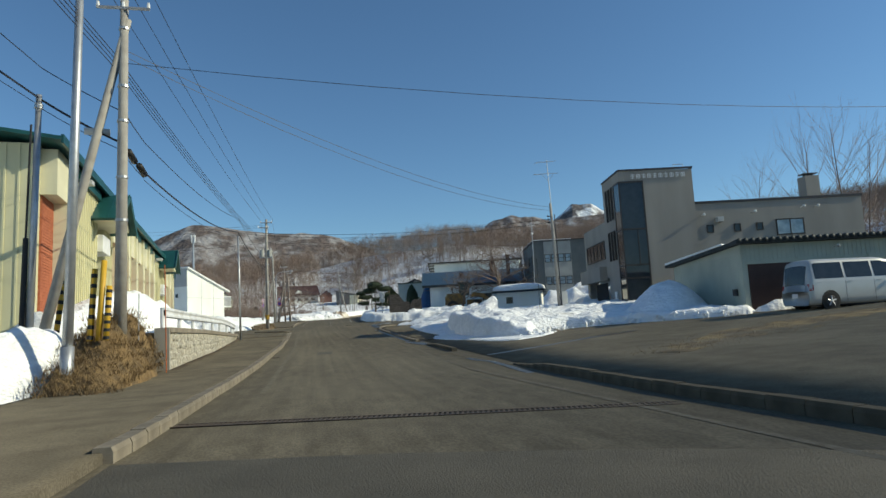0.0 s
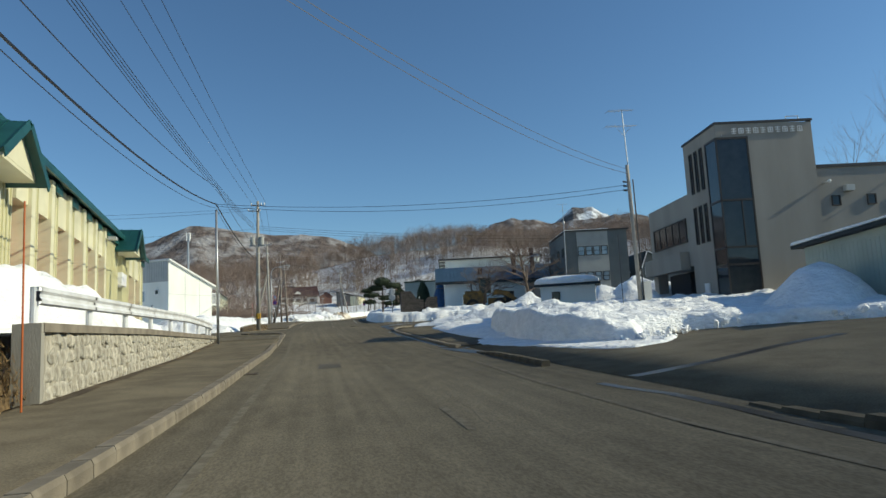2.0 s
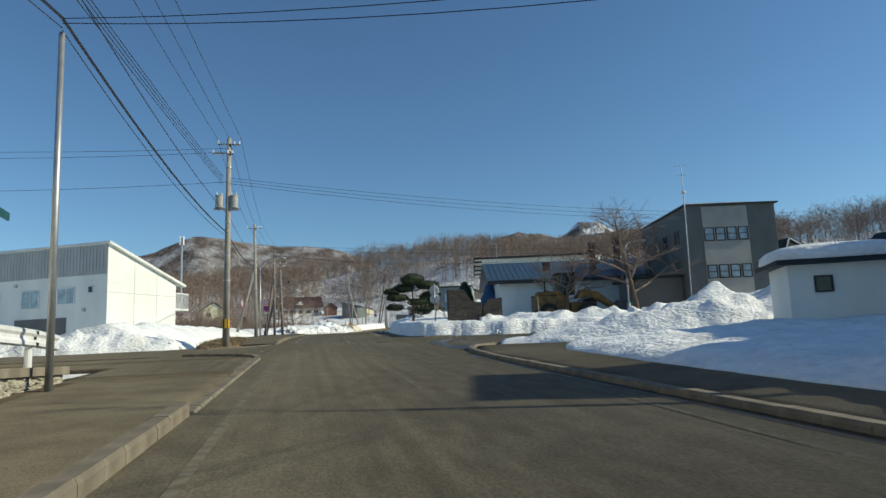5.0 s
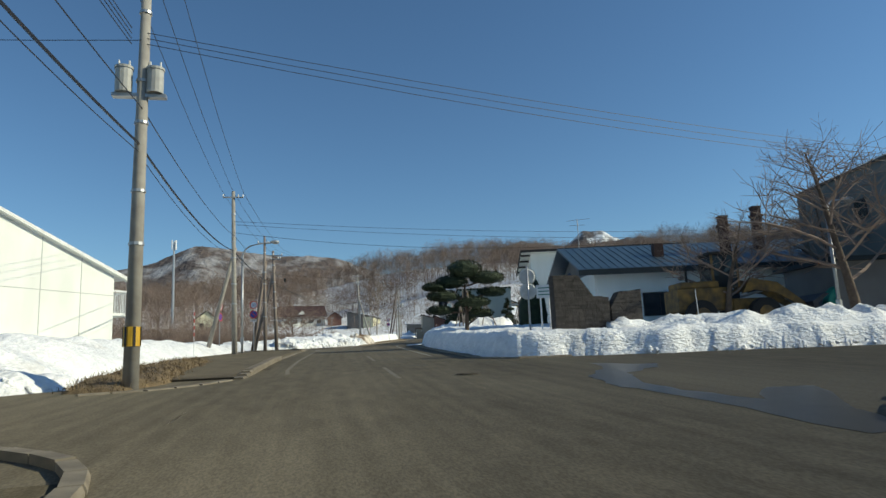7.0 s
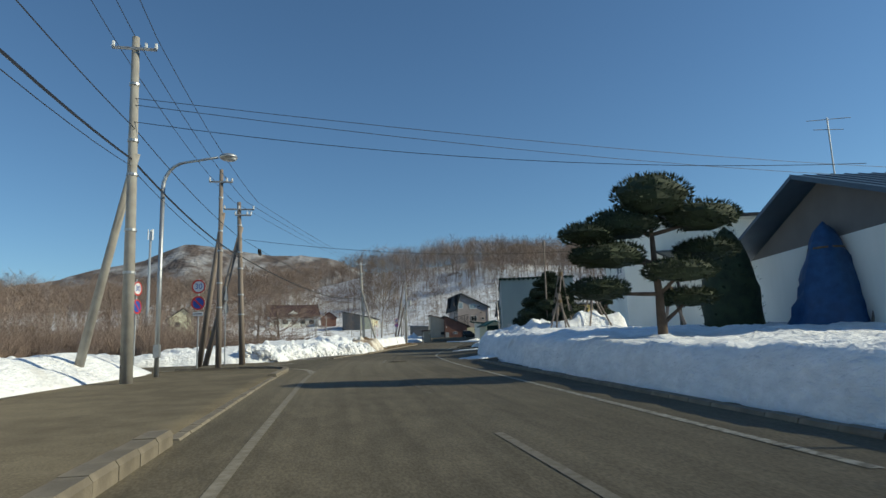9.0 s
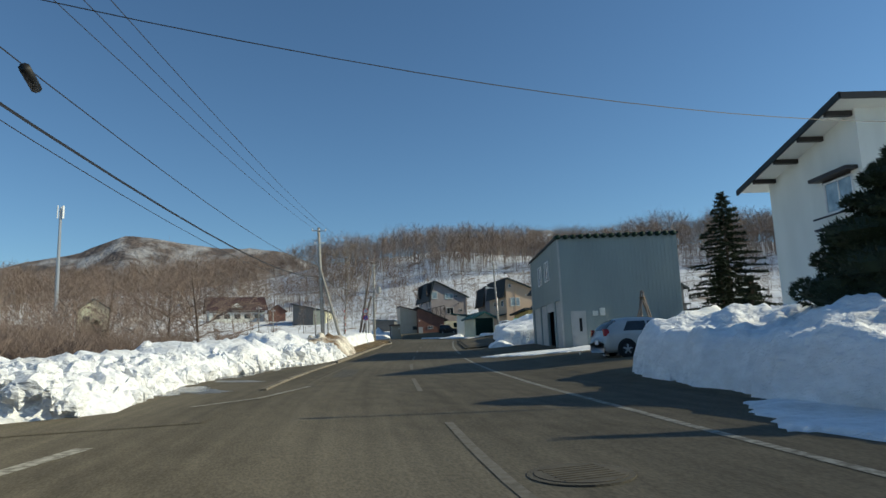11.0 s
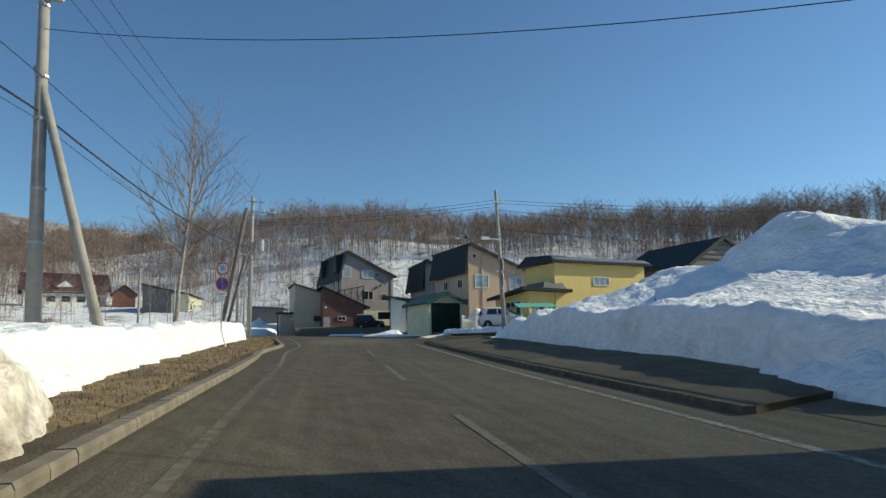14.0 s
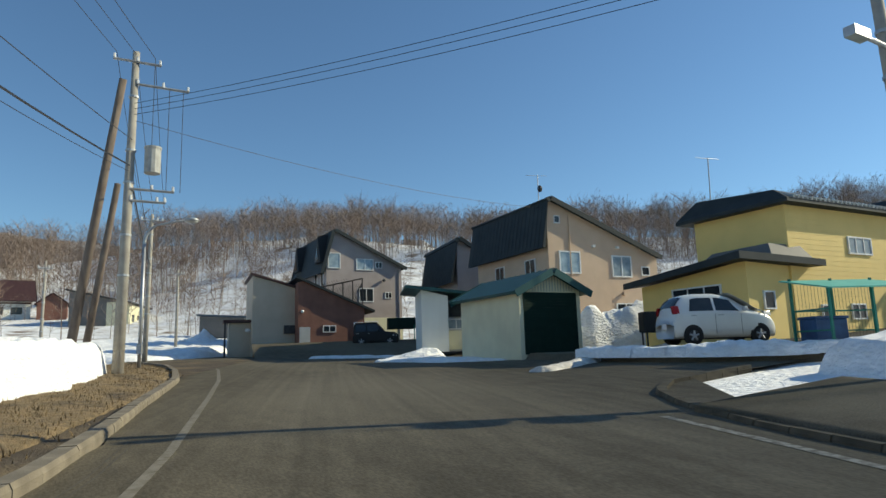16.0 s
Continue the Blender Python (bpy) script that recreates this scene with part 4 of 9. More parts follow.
snowbank("snow_bank", [(8.6, 55.6, 0.6, 0.8, 0.25), (11, 54.4, 1.8, 2.0, 0.5), (13.5, 53.2, 2.2, 2.4, 0.95), (16, 52.4, 2.4, 2.6, 1.55), (19.5, 52.4, 2.4, 2.6, 1.4), (24, 51, 2.6, 2.6, 1.9), (30, 50, 2.5, 2.5, 1.6)], 0.4, 8, M_SNOW, "ploughed snow heap with a stained face", 1.5, 0.18, 1.8, 0.14)
snowbank("snow_bank", [(21, 45, 2, 2, 0.8), (25, 45.5, 2.6, 2.6, 1.9), (31, 45, 2.6, 2.6, 2.0)], 0.15, 9, M_SNOW, "smooth snow heap in shade", 3)
snowbank("snow_bank", [(12, 71.0, 1.4, 1.3, 1.1), (14.5, 70.6, 1.6, 1.3, 1.15), (17, 70.2, 1.8, 1.4, 1.2), (23, 68.9, 1.8, 1.4, 1.35), (30, 67.4, 1.8, 1.6, 1.3)], 0.3, 12, M_SNOW, "lumpy snow before the loader", 1.0, .18, 2.2, .12)
snowbank("snow_bank", [(-22, 65.6, 1.0, 2, 0.7), (-14, 65.8, 1.2, 2, 0.9), (-9, 65.9, 1.2, 2, 0.85), (-5.5, 65.9, 0.9, 1.5, 0.5), (-4.3, 66, 0.5, 0.6, 0.15)], 0.45, 13, M_SNOW, "ploughed snow edging the side road", 1.0, 0.18, 2.4, 0.15)
snowbank("snow_bank", [(-9, 67, 6, 2.5, 1.2), (-8, 73, 4, 2.4, 1.3), (-7.4, 80, 2.2, 2.2, 1.1), (-6.4, 87, 2.4, 2.2, 0.9), (-5, 93, 2.2, 1.8, 0.8), (-4.4, 95, 1, 1, 0.3)], 0.3, 14, M_SNOW, "bank of old snow behind the pavement", 2.2)
snowbank("snow_bank", [(20.5, 119.5, 0.8, 1.6, 0.7), (23.5, 120.8, 1.2, 1.8, 1.2), (27, 121, 1.4, 1.8, 1.4)], 0.25, 18, M_SNOW, "snow heap by the garage wall", 1.4)
heap("snow_pile", 36.2, 146.3, 13.0, 7.0, 62, 4.25, "mountain of piled clean snow", 19, 0.16, 1.2, 2.2, (-.6, 2.6), 0.08)
snowbank("snow_bank", [(31.5, 174.5, 0.4, 0.5, 0.15), (35, 176, 0.5, 0.6, 0.2), (40, 177, 0.5, 0.6, 0.18)], 0.5, 21, M_SNOWD, "strip of melting snow by the sheds", 0.8)
snowbank("snow_bank", [(34.5, 176.2, .2, .2, .05), (34.7, 174.6, .3, .3, .14), (34.8, 172.6, .2, .25, .06), (34.95, 171, .3, .35, .14), (35.4, 169.2, .2, .3, .08), (36.6, 168.2, .1, .2, .04)], 0.9, 29, M_SNOW, "strip of melting snow along the yard edge", 0.5, 0.12, lift=.40)
snow_field("snow_bank", [(22.5, 203), (24.5, 204.5), (27.5, 208), (29.5, 212), (31.5, 219), (36, 232), (30, 246), (14, 246), (10, 220), (16, 206)],
           [(24, 206, .3), (27, 210, .5), (29, 214, .75), (30, 222, 1.15), (26, 222, 1.1), (22, 212, .6), (16, 222, .9), (28, 240, 1.9), (18, 240, 1.6), (34, 232, 1.5)], "snow covering the ground behind the bend", 22, 1.0, .1, .3, .15, wob=.8)
heap("snow_pile", 29.2, 222.5, 4.2, 2.4, 20, 2.0, "tumbled snow heap at the bend", 44, .3, 1.4, 1.2, (0, 0), .2)
snow_field("snow_bank", [(32.0, 187.5), (33.2, 185.0), (34.3, 182.4), (34.9, 180.5), (35.3, 181.4), (35.3, 187), (36.6, 189.2), (35.6, 190.2), (34.4, 189.4), (33.2, 189.4)], [(33.4, 187.4, .12), (34.8, 182.6, .12), (35.0, 187.4, .3), (35.5, 188.6, .6), (34.6, 185, .15)], "snow drifted between the sheds", 45, .6, .2, .12, .15, wob=.4)
snow_field("snow_bank", [(31.4, 196.4), (33.6, 194.0), (36.2, 191.6), (36.0, 193.4), (34.6, 196.0), (32.4, 197.8)], [(34, 195, .14)], "thin melting snow on the forecourt", 46, .4, .4, .14, wob=.6)
snowbank("snow_bank", [(39.4, 183.6, .8, 1.0, 1.1), (40.8, 183.0, 1.3, 1.4, 1.75), (42.8, 182.2, 1.4, 1.4, 1.7), (45, 181.4, 1.4, 1.4, 1.5), (47.5, 181, 1.2, 1.2, 1.0)], 0.4, 23, M_SNOW, "snow heap before the tan house", 1.0)

snow_field("snow_bank", [(8.9, 38.2), (8.55, 35.5), (8.5, 33), (8.45, 30), (8.9, 28.4), (9.4, 27.1), (9.9, 26.2), (10.7, 27.8), (12.4, 27.9), (13.5, 27.2), (14.7, 26.2), (15.8, 24.7), (16.9, 23.5), (18.3, 22.9), (19.4, 23.9), (19.2, 27), (20, 31), (21.5, 34.4), (20, 37.5), (13, 39.5), (9.6, 39.2)],
           [(8.9, 37, 1.1), (8.9, 33.5, 1.12), (8.9, 30.2, .92), (9.4, 28.4, .7), (9.9, 27.3, .42), (9.8, 33, 1.3), (10, 30.5, 1.1), (11.5, 30, .8), (11.5, 28.5, .55), (13.5, 29, .5), (14.6, 26.9, .42), (16, 26, .42), (17.2, 24.4, .4), (18.5, 24.2, .3), (17, 33, .7), (12, 35, .9), (10, 37.5, 1.15)], "ploughed ridge of packed snow along the parking lot", 3, .4, .1, .1, .13, wob=.16, cell=.9)
snow_field("snow_bank", [(6.9, 33.8), (7.2, 30.5), (7.6, 28.2), (8.1, 26.0), (8.8, 24.9), (10.0, 25.3), (11.4, 27.0), (10, 28), (9.2, 33), (8.9, 36), (7.6, 35.5)], [(9, 27, .08)], "thin melting snow before the ridge", 4, .35, .3, .1, wob=.35)
snow_field("snow_bank", [(7.5, 72), (7.55, 70.6), (8.1, 69.7), (9.5, 69.2), (13, 68.5), (18, 67.6), (24, 66.4), (34, 64.3), (46, 62), (48, 66), (40, 76), (34, 80), (20, 82.5), (18, 90), (13.5, 97), (11.0, 96.6), (10, 95.8), (9.5, 93), (9.0, 90), (8.2, 84), (7.8, 79.5), (7.7, 75)],
           [(8.4, 71.5, .85), (9, 77, .85), (9.4, 84, .85), (10.4, 91, .95), (11.4, 95, 1.0), (12, 70.5, .85), (20, 69, .8), (30, 67, .8), (42, 66, .8), (16, 75, .8), (28, 74, .8), (14, 84, .8), (15, 90, .7)], "cut snow bank round the corner plot", 10, .5, .1, .16, .1, wob=.3)
snow_field("snow_bank", [(10.6, 97.2), (10.5, 98.5), (10.7, 100.5), (11.3, 103.4), (11.9, 105.6), (12.55, 107.7), (14.8, 108.5), (17.5, 108.8), (21, 111), (22, 110), (20, 104), (17, 97), (14, 96.5)],
           [(11, 99, .9), (12, 103, .9), (12.6, 105.8, 1.0), (14, 106.4, 1.2), (13, 100, 1.35), (14.5, 104, 1.1), (16.5, 104, 1.4), (17, 107.6, 1.0), (15, 97.5, 1.4)], "stepped snow bank melting along the driveway", 31, .6, .2, .11, .26, cell=.9, wob=.3)
snow_field("snow_bank", [(8.9, 99.2), (9.6, 97.2), (10.9, 97.6), (11.2, 101), (10.4, 101.4)], [(10, 99, .06)], "thin melting snow below the bank", 26, .3, .3, .13, wob=.3)
snow_field("snow_bank", [(-16, 104.2), (-8, 104.6), (-.6, 105.5), (1.1, 106.2), (1.2, 109), (1.5, 113), (2.4, 117.5), (3.6, 121), (5.1, 123.8), (6.2, 125.2), (7.4, 128), (8.1, 129.4), (9.0, 132.2), (8.6, 136), (6, 138), (1, 131), (-4, 118), (-8, 109), (-16, 108)],
           [(0, 107, .4), (.5, 110, .45), (1, 115, .5), (3, 120.5, .55), (6, 126.5, .6), (8, 131, .55), (-2, 110, .75), (-1, 116, 1.0), (2, 124, 1.25), (5, 132, 1.4), (-8, 107, .5)], "ploughed bank of tumbled snow", 15, .8, .22, .14, .3)
snow_field("snow_bank", [(8.7, 133.8), (9.7, 135.2), (10.4, 136.5), (11.0, 139.5), (11.3, 142), (9.6, 142), (8, 140), (6.6, 137.5), (6.4, 134.5), (7.4, 133)],
           [(7.6, 136, 1.3), (8.4, 138, 1.35), (9.4, 136.4, 1.05), (10.3, 139.5, 1.05), (9, 134.5, .8)], "brown-stained block of old ploughed snow", 28, 1.3, .2, .07, .42, M_SNOWB, cell=.7, wob=.35)
snow_field("snow_bank", [(9.8, 140.5), (10.9, 143.7), (12.2, 150.2), (13.5, 155), (14.6, 158.9), (15.8, 164), (17.4, 170), (18.9, 174), (19.9, 177.5), (20.4, 181), (20.6, 184), (19.4, 185), (17.5, 182), (14, 173), (11, 163), (8.5, 152), (7.0, 143), (7.4, 139.5)],
           [(10, 143, 1.1), (12, 152, 1.1), (15, 163, 1.2), (18, 174, 1.25), (20, 183, 1.1), (8, 144, 1.2), (12, 163, 1.1)], "cut snow bank behind the grass verge", 16, .42, .1, .15, .12)
snow_field("snow_bank", [(15.0, 124.6), (14.9, 122.9), (16.5, 121.2), (18.2, 119.8), (19.6, 119.6), (21, 121.5), (21.2, 124), (19.4, 123.6), (17.5, 124.6)], [(18, 122, .06)], "thin melting snow on the apron", 17, .3, .3, .12, wob=.7)
snow_field("snow_bank", [(20.9, 136.3), (22.0, 139.4), (24.3, 144), (26.3, 150.6), (27.8, 154.9), (30.6, 160.6), (32.4, 165.2), (33.6, 167.6), (36, 167.5), (42, 160), (44, 150), (38, 141), (30, 134.6), (24, 134.8)],
           [(22.3, 137.6, 1.0), (24.5, 142, 1.3), (27, 149, 1.2), (29, 155, 1.15), (31.5, 161, 1.0), (33.5, 166, .6), (38, 158, 1.5), (40, 148, 2), (28, 138, 1.7), (32, 146, 2.2), (30.6, 154, 1.9), (32.5, 151.5, 2.7), (34.5, 148.5, 3.4)], "cut face of the snow pile beside the pavement", 20, .5, .1, .16, .12)
snowbank("snow_bank", [(20.3, 135.2, .7, 1.0, .3), (21.6, 137.8, 1.0, 1.3, .55), (22.8, 140.2, .6, 1.0, .25)], 0.5, 27, M_SNOW, "slumped lumps of snow before the cut face", 0.8, 0.14, 1.6, 0.2)

# bare verges
def verge(name, pts, label, h=0.12, mat_=None):
    ob = snowbank(name, pts, 0.5, len(pts), mat_ or (M_VERGE if name == "grass_verge" else M_GRASS), label, 0.9, 0.2, 2.2)
    ob["category"] = "verge"
    ob["kind"] = "structure"
    return ob


verge("grass_mound", [(-5.0, 15.6, .6, .9, 0.1), (-5.0, 16.6, .8, 1.0, 0.75), (-5.0, 17.4, .9, 1.05, 1.3), (-5.0, 18.8, 1.2, 1.15, 1.55), (-4.95, 20.4, 1.4, 1.0, 1.5), (-4.9, 21.6, 1.0, 0.6, 1.0), (-4.8, 22.3, 0.4, 0.4, 0.2)], "dry grassy mound with earth showing")
verge("grass_verge", [(-3.6, 63.9, 0.6, 0.7, 0.1), (-3.2, 66, 1.4, 1.1, 0.25), (-3.4, 70, 1.6, 0.9, 0.25), (-3.6, 78, 1.4, 0.8, 0.2)], "dry grass round the pole foot")
verge("grass_verge", [(8.0, 136, 0.5, 0.9, 0.08), (10.6, 142, 1.6, 1.15, 0.1), (14.3, 155, 1.6, 1.15, 0.12), (17.6, 166, 1.7, 1.35, 0.14), (19.6, 174, 1.7, 1.5, 0.14), (21.2, 181, 1.8, 1.4, 0.15), (22, 188, 1.5, 1.1, 0.12), (21.5, 195, 1.5, 1.2, 0.12)], "flattened brown grass along the kerb")
verge("grass_strip", [(8.6, 14.2, 1.2, 1.4, 0.03), (12, 16, 2.4, 1.8, 0.04), (17, 17.2, 2.2, 1.6, 0.05), (22, 17, 2, 1.5, 0.05), (27, 16, 2, 1.5, .05)], "patchy dry grass and mud on the parking lot", mat_=M_LOTG)

# ---- buildings ----
def fbox(me, face, W, D, u0, z0, u1, z1, o0, o1):
    """A box on a face of a building: u along the face, z up, o outwards."""
    if face == "front":
        me.box(u0, -o1, z0, u1, -o0, z1)
    elif face == "left":
        me.box(-o1, u0, z0, -o0, u1, z1)
    elif face == "right":
        me.box(W + o0, u0, z0, W + o1, u1, z1)
    else:
        me.box(u0, D + o0, z0, u1, D + o1, z1)
    return me


def window(root, face, W, D, u, z, w, h, frame=None, glass=None, mull=1, t=0.06, sill=False, cross=0, label=""):
    """A window with its frame, mullions and pane; a sub-tree of one part with sub-parts."""
    fr = Mesh()
    for a, b, c, d in ((u, z, u + w, z + t), (u, z + h - t, u + w, z + h), (u, z + t, u + t, z + h - t), (u + w - t, z + t, u + w, z + h - t)):
        fbox(fr, face, W, D, a, b, c, d, 0, 0.07)
    for k in range(1, mull + 1):
        c = u + w * k / (mull + 1)
        fbox(fr, face, W, D, c - t * .4, z + t, c + t * .4, z + h - t, 0, 0.06)
    for k in range(1, cross + 1):
        c = z + h * k / (cross + 1)
        fbox(fr, face, W, D, u + t, c - t * .4, u + w - t, c + t * .4, 0, 0.055)
    p = part("window", fr, frame or M_FRAMEW, root, label)
    part("pane", fbox(Mesh(), face, W, D, u + t * .5, z + t * .5, u + w - t * .5, z + h - t * .5, 0.005, 0.03), glass or M_GLASS, p)
    if sill:
        part("sill", fbox(Mesh(), face, W, D, u - .05, z - .06, u + w + .05, z, 0, 0.12), frame or M_FRAMEW, p)
    return p


def shutter(root, face, W, D, u, z, w, h, material, name="roller_door", slat=0.12, out=0.03, label=""):
    """A roller door of slats."""
    me = Mesh()
    n = max(2, int(h / slat))
    for k in range(n):
        fbox(me, face, W, D, u, z + h * k / n, u + w, z + h * (k + .82) / n, 0, out)
    fbox(me, face, W, D, u, z, u + w, z + h, 0, out * .45)
    p = part(name, me, material, root, label)
    p["kind"] = "stuff"
    return p


def ribs(root, face, W, D, u0, u1, z0, z1, pitch, material, size=0.03, out=0.025, zf=None):
    me = Mesh()
    n = int((u1 - u0) / pitch)
    for k in range(n + 1):
        u = u0 + k * (u1 - u0) / max(n, 1)
        top = zf(u) if zf else z1
        if top > z0 + .1:
            fbox(me, face, W, D, u - size / 2, z0, u + size / 2, top, 0, out)
    p = part("siding_ribs", me, material, root)
    p["kind"] = "stuff"
    return p


def laps(root, face, W, D, u0, u1, z0, z1, pitch, material, out=0.006, uf=None):
    """Horizontal lap siding."""
    me = Mesh()
    n = max(1, int((z1 - z0) / pitch))
    for k in range(n):
        z = z0 + k * (z1 - z0) / n
        a, b = uf(z) if uf else (u0, u1)
        if b - a > .1:
            fbox(me, face, W, D, a, z, b, z + pitch * .75, 0, out)
    p = part("lap_siding", me, material, root)
    p["kind"] = "stuff"
    return p


def roof_seg(me, x0, z0, x1, z1, y0, y1, t):
    """A roof plane between two eaves points in x and z, drawn along y."""
    nx, nz = -(z1 - z0), (x1 - x0)
    l = math.hypot(nx, nz)
    nx, nz = nx / l * t, nz / l * t
    return me.prism([(x0, z0), (x1, z1), (x1 + nx, z1 + nz), (x0 + nx, z0 + nz)], y0, y1)


def roof_seams(me, x0, z0, x1, z1, y0, y1, t, pitch=0.45):
    n = max(1, int((y1 - y0) / pitch))
    for k in range(n + 1):
        y = y0 + (y1 - y0) * k / n
        roof_seg(me, x0, z0 + t, x1, z1 + t, y - .02, y + .02, 0.035)
    return me


def shell(name, m, prof, depth, wall, label, category="building", wall_name="wall"):
    """A building: a profile in x and z drawn along y, its front at y = 0. Returns its root."""
    root = thing(name, m, label, category)
    part(wall_name, Mesh().prism(prof, 0, depth), wall, root)
    return root


def gable_roof(root, W, D, eave, peak_x, peak_z, mat_, over=0.4, ov_f=0.4, t=0.14, eave_r=None, seams=True):
    er = eave if eave_r is None else eave_r
    sl, sr = (peak_z - eave) / peak_x, (peak_z - er) / (W - peak_x)
    r = part("roof", roof_seg(roof_seg(Mesh(), -over, eave - over * sl, peak_x, peak_z, -ov_f, D + ov_f, t), peak_x, peak_z, W + over, er - over * sr, -ov_f, D + ov_f, t), mat_, root)
    if seams:
        me = roof_seams(Mesh(), -over, eave - over * sl, peak_x, peak_z, -ov_f, D + ov_f, t)
        roof_seams(me, peak_x, peak_z, W + over, er - over * sr, -ov_f, D + ov_f, t)
        part("seams", me, mat_, r)
    for y in (-ov_f - .04, D + ov_f):
        fa = Mesh()
        roof_seg(fa, -over, eave - over * sl - .12, peak_x, peak_z - .12, y, y + .04, t + .16)
        roof_seg(fa, peak_x, peak_z - .12, W + over, er - over * sr - .12, y, y + .04, t + .16)
        part("bargeboard", fa, mat_, r)
    return r


# warehouse on the terrace: front along its local left face (towards the road)
def warehouse():
    # local x runs along the front, local -y faces the road
    m = pose(-7.9, 22.0, 1.2, 0, 1.8, 90 + 4.2)
    root = thing("warehouse", m, "long cream warehouse with ribbed siding and a green roof", "warehouse")
    L, Dp, H = 39.0, 16.0, 6.35
    part("wall", Mesh().box(-.2, 0, -1.5, L - 5, Dp, H), M_CREAM, root)
    ribs(root, "left", L, Dp, 0.1, Dp, -1.5, H, 0.38, M_CREAM, 0.06, 0.03).location.x = -.2
    r = part("roof", roof_seg(roof_seg(Mesh(), 0, 0, Dp / 2 + .7, 1.2, 0, L - 3.7, 0.12), Dp / 2 + .7, 1.2, Dp + 1.4, 0, 0, L - 3.7, 0.12), M_GREENR, root)
    r.matrix_local = pose(L - 4.5, -0.8, H - .05, 0, 0, 90)
    part("fascia", Mesh().box(-.8, -.88, H - .16, L - 4.5, -.80, H + .12), M_GREENR, root)
    # bays of brick between cream pilasters, ribbed bays with green caps between them
    bays = ((.2, 1.3), (9.3, 1.0), (11.4, 1.1), (13.75, 1.1), (16.1, 1.15), (18.5, 1.0), (20.6, .9), (29.2, 1.0), (31.4, 1.0))
    ribbed = [(2.4, 5.75), (7.15, 8.75), (21.9, 25.3), (26.7, 28.7), (32.8, 34.0)] + [(s + w + .42, t - .1) for (s, w), (t, _w) in zip(bays[1:6], bays[2:7])]
    for s, w in bays:
        part("bay_head", Mesh().box(s - .1, -.5, 4.75, s + w, 0, H - .1), M_CREAMP, root)
        b = part("brick_panel", Mesh().box(s, -.05, -1.0, s + w, .02, 4.75), M_RED, root, "red brick infill panel")
        me = Mesh()
        for k in range(60):
            z = -1 + k * 0.098
            if z < 4.65:
                me.box(s + .02, -.065, z, s + w - .02, -.048, z + .082)
        part("courses", me, M_RED, b)
        part("pilaster", Mesh().box(s + w, -.62, -1.5, s + w + .38, 0, H - .15), M_CREAMP, root, bevel=0.01)
    for u0, u1 in ribbed:
        q = part("ribbed_bay", Mesh().box(u0, -.5, -1.5, u1, 0, H - .5), M_CREAM, root)
        me = Mesh()
        n = max(2, int((u1 - u0) / .3))
        for k in range(n + 1):
            x = u0 + .04 + (u1 - u0 - .08) * k / n
            me.box(x - .035, -.54, -1.5, x + .035, -.5, H - .5)
        part("siding_ribs", me, M_CREAM, q)["kind"] = "stuff"
        part("eave_cap", Mesh().box(u0 - .06, -.66, H - .5, u1 + .06, 0, H - .12), M_GREENR, q, "green metal cap under the eave")
    # gabled canopies over roller doors
    for c, hw, ze, za in ((6.45, 1.55, 5.0, 6.15), (26.0, 1.35, 5.65, 6.85)):
        p = part("porch", Mesh().prism([(c - hw, ze), (c + hw, ze), (c, za)], -1.35, -.1), M_CREAMP, root, "cream gable over a loading door")
        part("soffit", Mesh().box(c - hw, -1.34, ze - .1, c + hw, 0, ze), M_CREAMP, p)
        q = Mesh()
        k = (za - ze) / hw
        roof_seg(q, c - hw - .25, ze - .25 * k, c, za, -1.6, 2.0, .1)
        roof_seg(q, c, za, c + hw + .25, ze - .25 * k, -1.6, 2.0, .1)
        roof_seams(q, c - hw - .25, ze - .25 * k, c, za, -1.6, 2.0, .1, .5)
        roof_seams(q, c, za, c + hw + .25, ze - .25 * k, -1.6, 2.0, .1, .5)
        part("porch_roof", q, M_GREENR, p, "green metal gable roof")
        part("bargeboard", roof_seg(roof_seg(Mesh(), c - hw - .25, ze - .25 * k - .12, c, za - .12, -1.64, -1.6, .26), c, za - .12, c + hw + .25, ze - .25 * k - .12, -1.64, -1.6, .26), M_GREENR, p)
        shutter(root, "front", L, Dp, c - .7, -1.4, 1.4, 5.1, M_SHUT, out=0.05)
        part("shutter_box", Mesh().box(c - .72, -.75, 3.75, c + .72, -.05, 4.45), M_FRAMEW, p, bevel=.02)
    # wall lamps
    for s in (2.2, 21.7):
        part("wall_lamp", Mesh().box(s - .2, -1.1, 5.6, s + .2, -.75, 5.75).tube((s, -.8, 5.6), (s, -.1, 5.3), .03), M_SHUT, root)


warehouse()

# terrace behind the retaining wall, wall and guard rail
tagged(new("terrace", quick("terrace", [(-4.25, 22.2, 1.35), (-4.25, 44, 1.0), (-4.6, 48, 0.8), (-30, 50, 1.2), (-30, 22, 1.5), (-12, 22, 1.5)], [(0, 1, 2, 3, 4, 5)], M_SNOW)), "snowy terrace before the warehouse", "terrace", kind="structure")


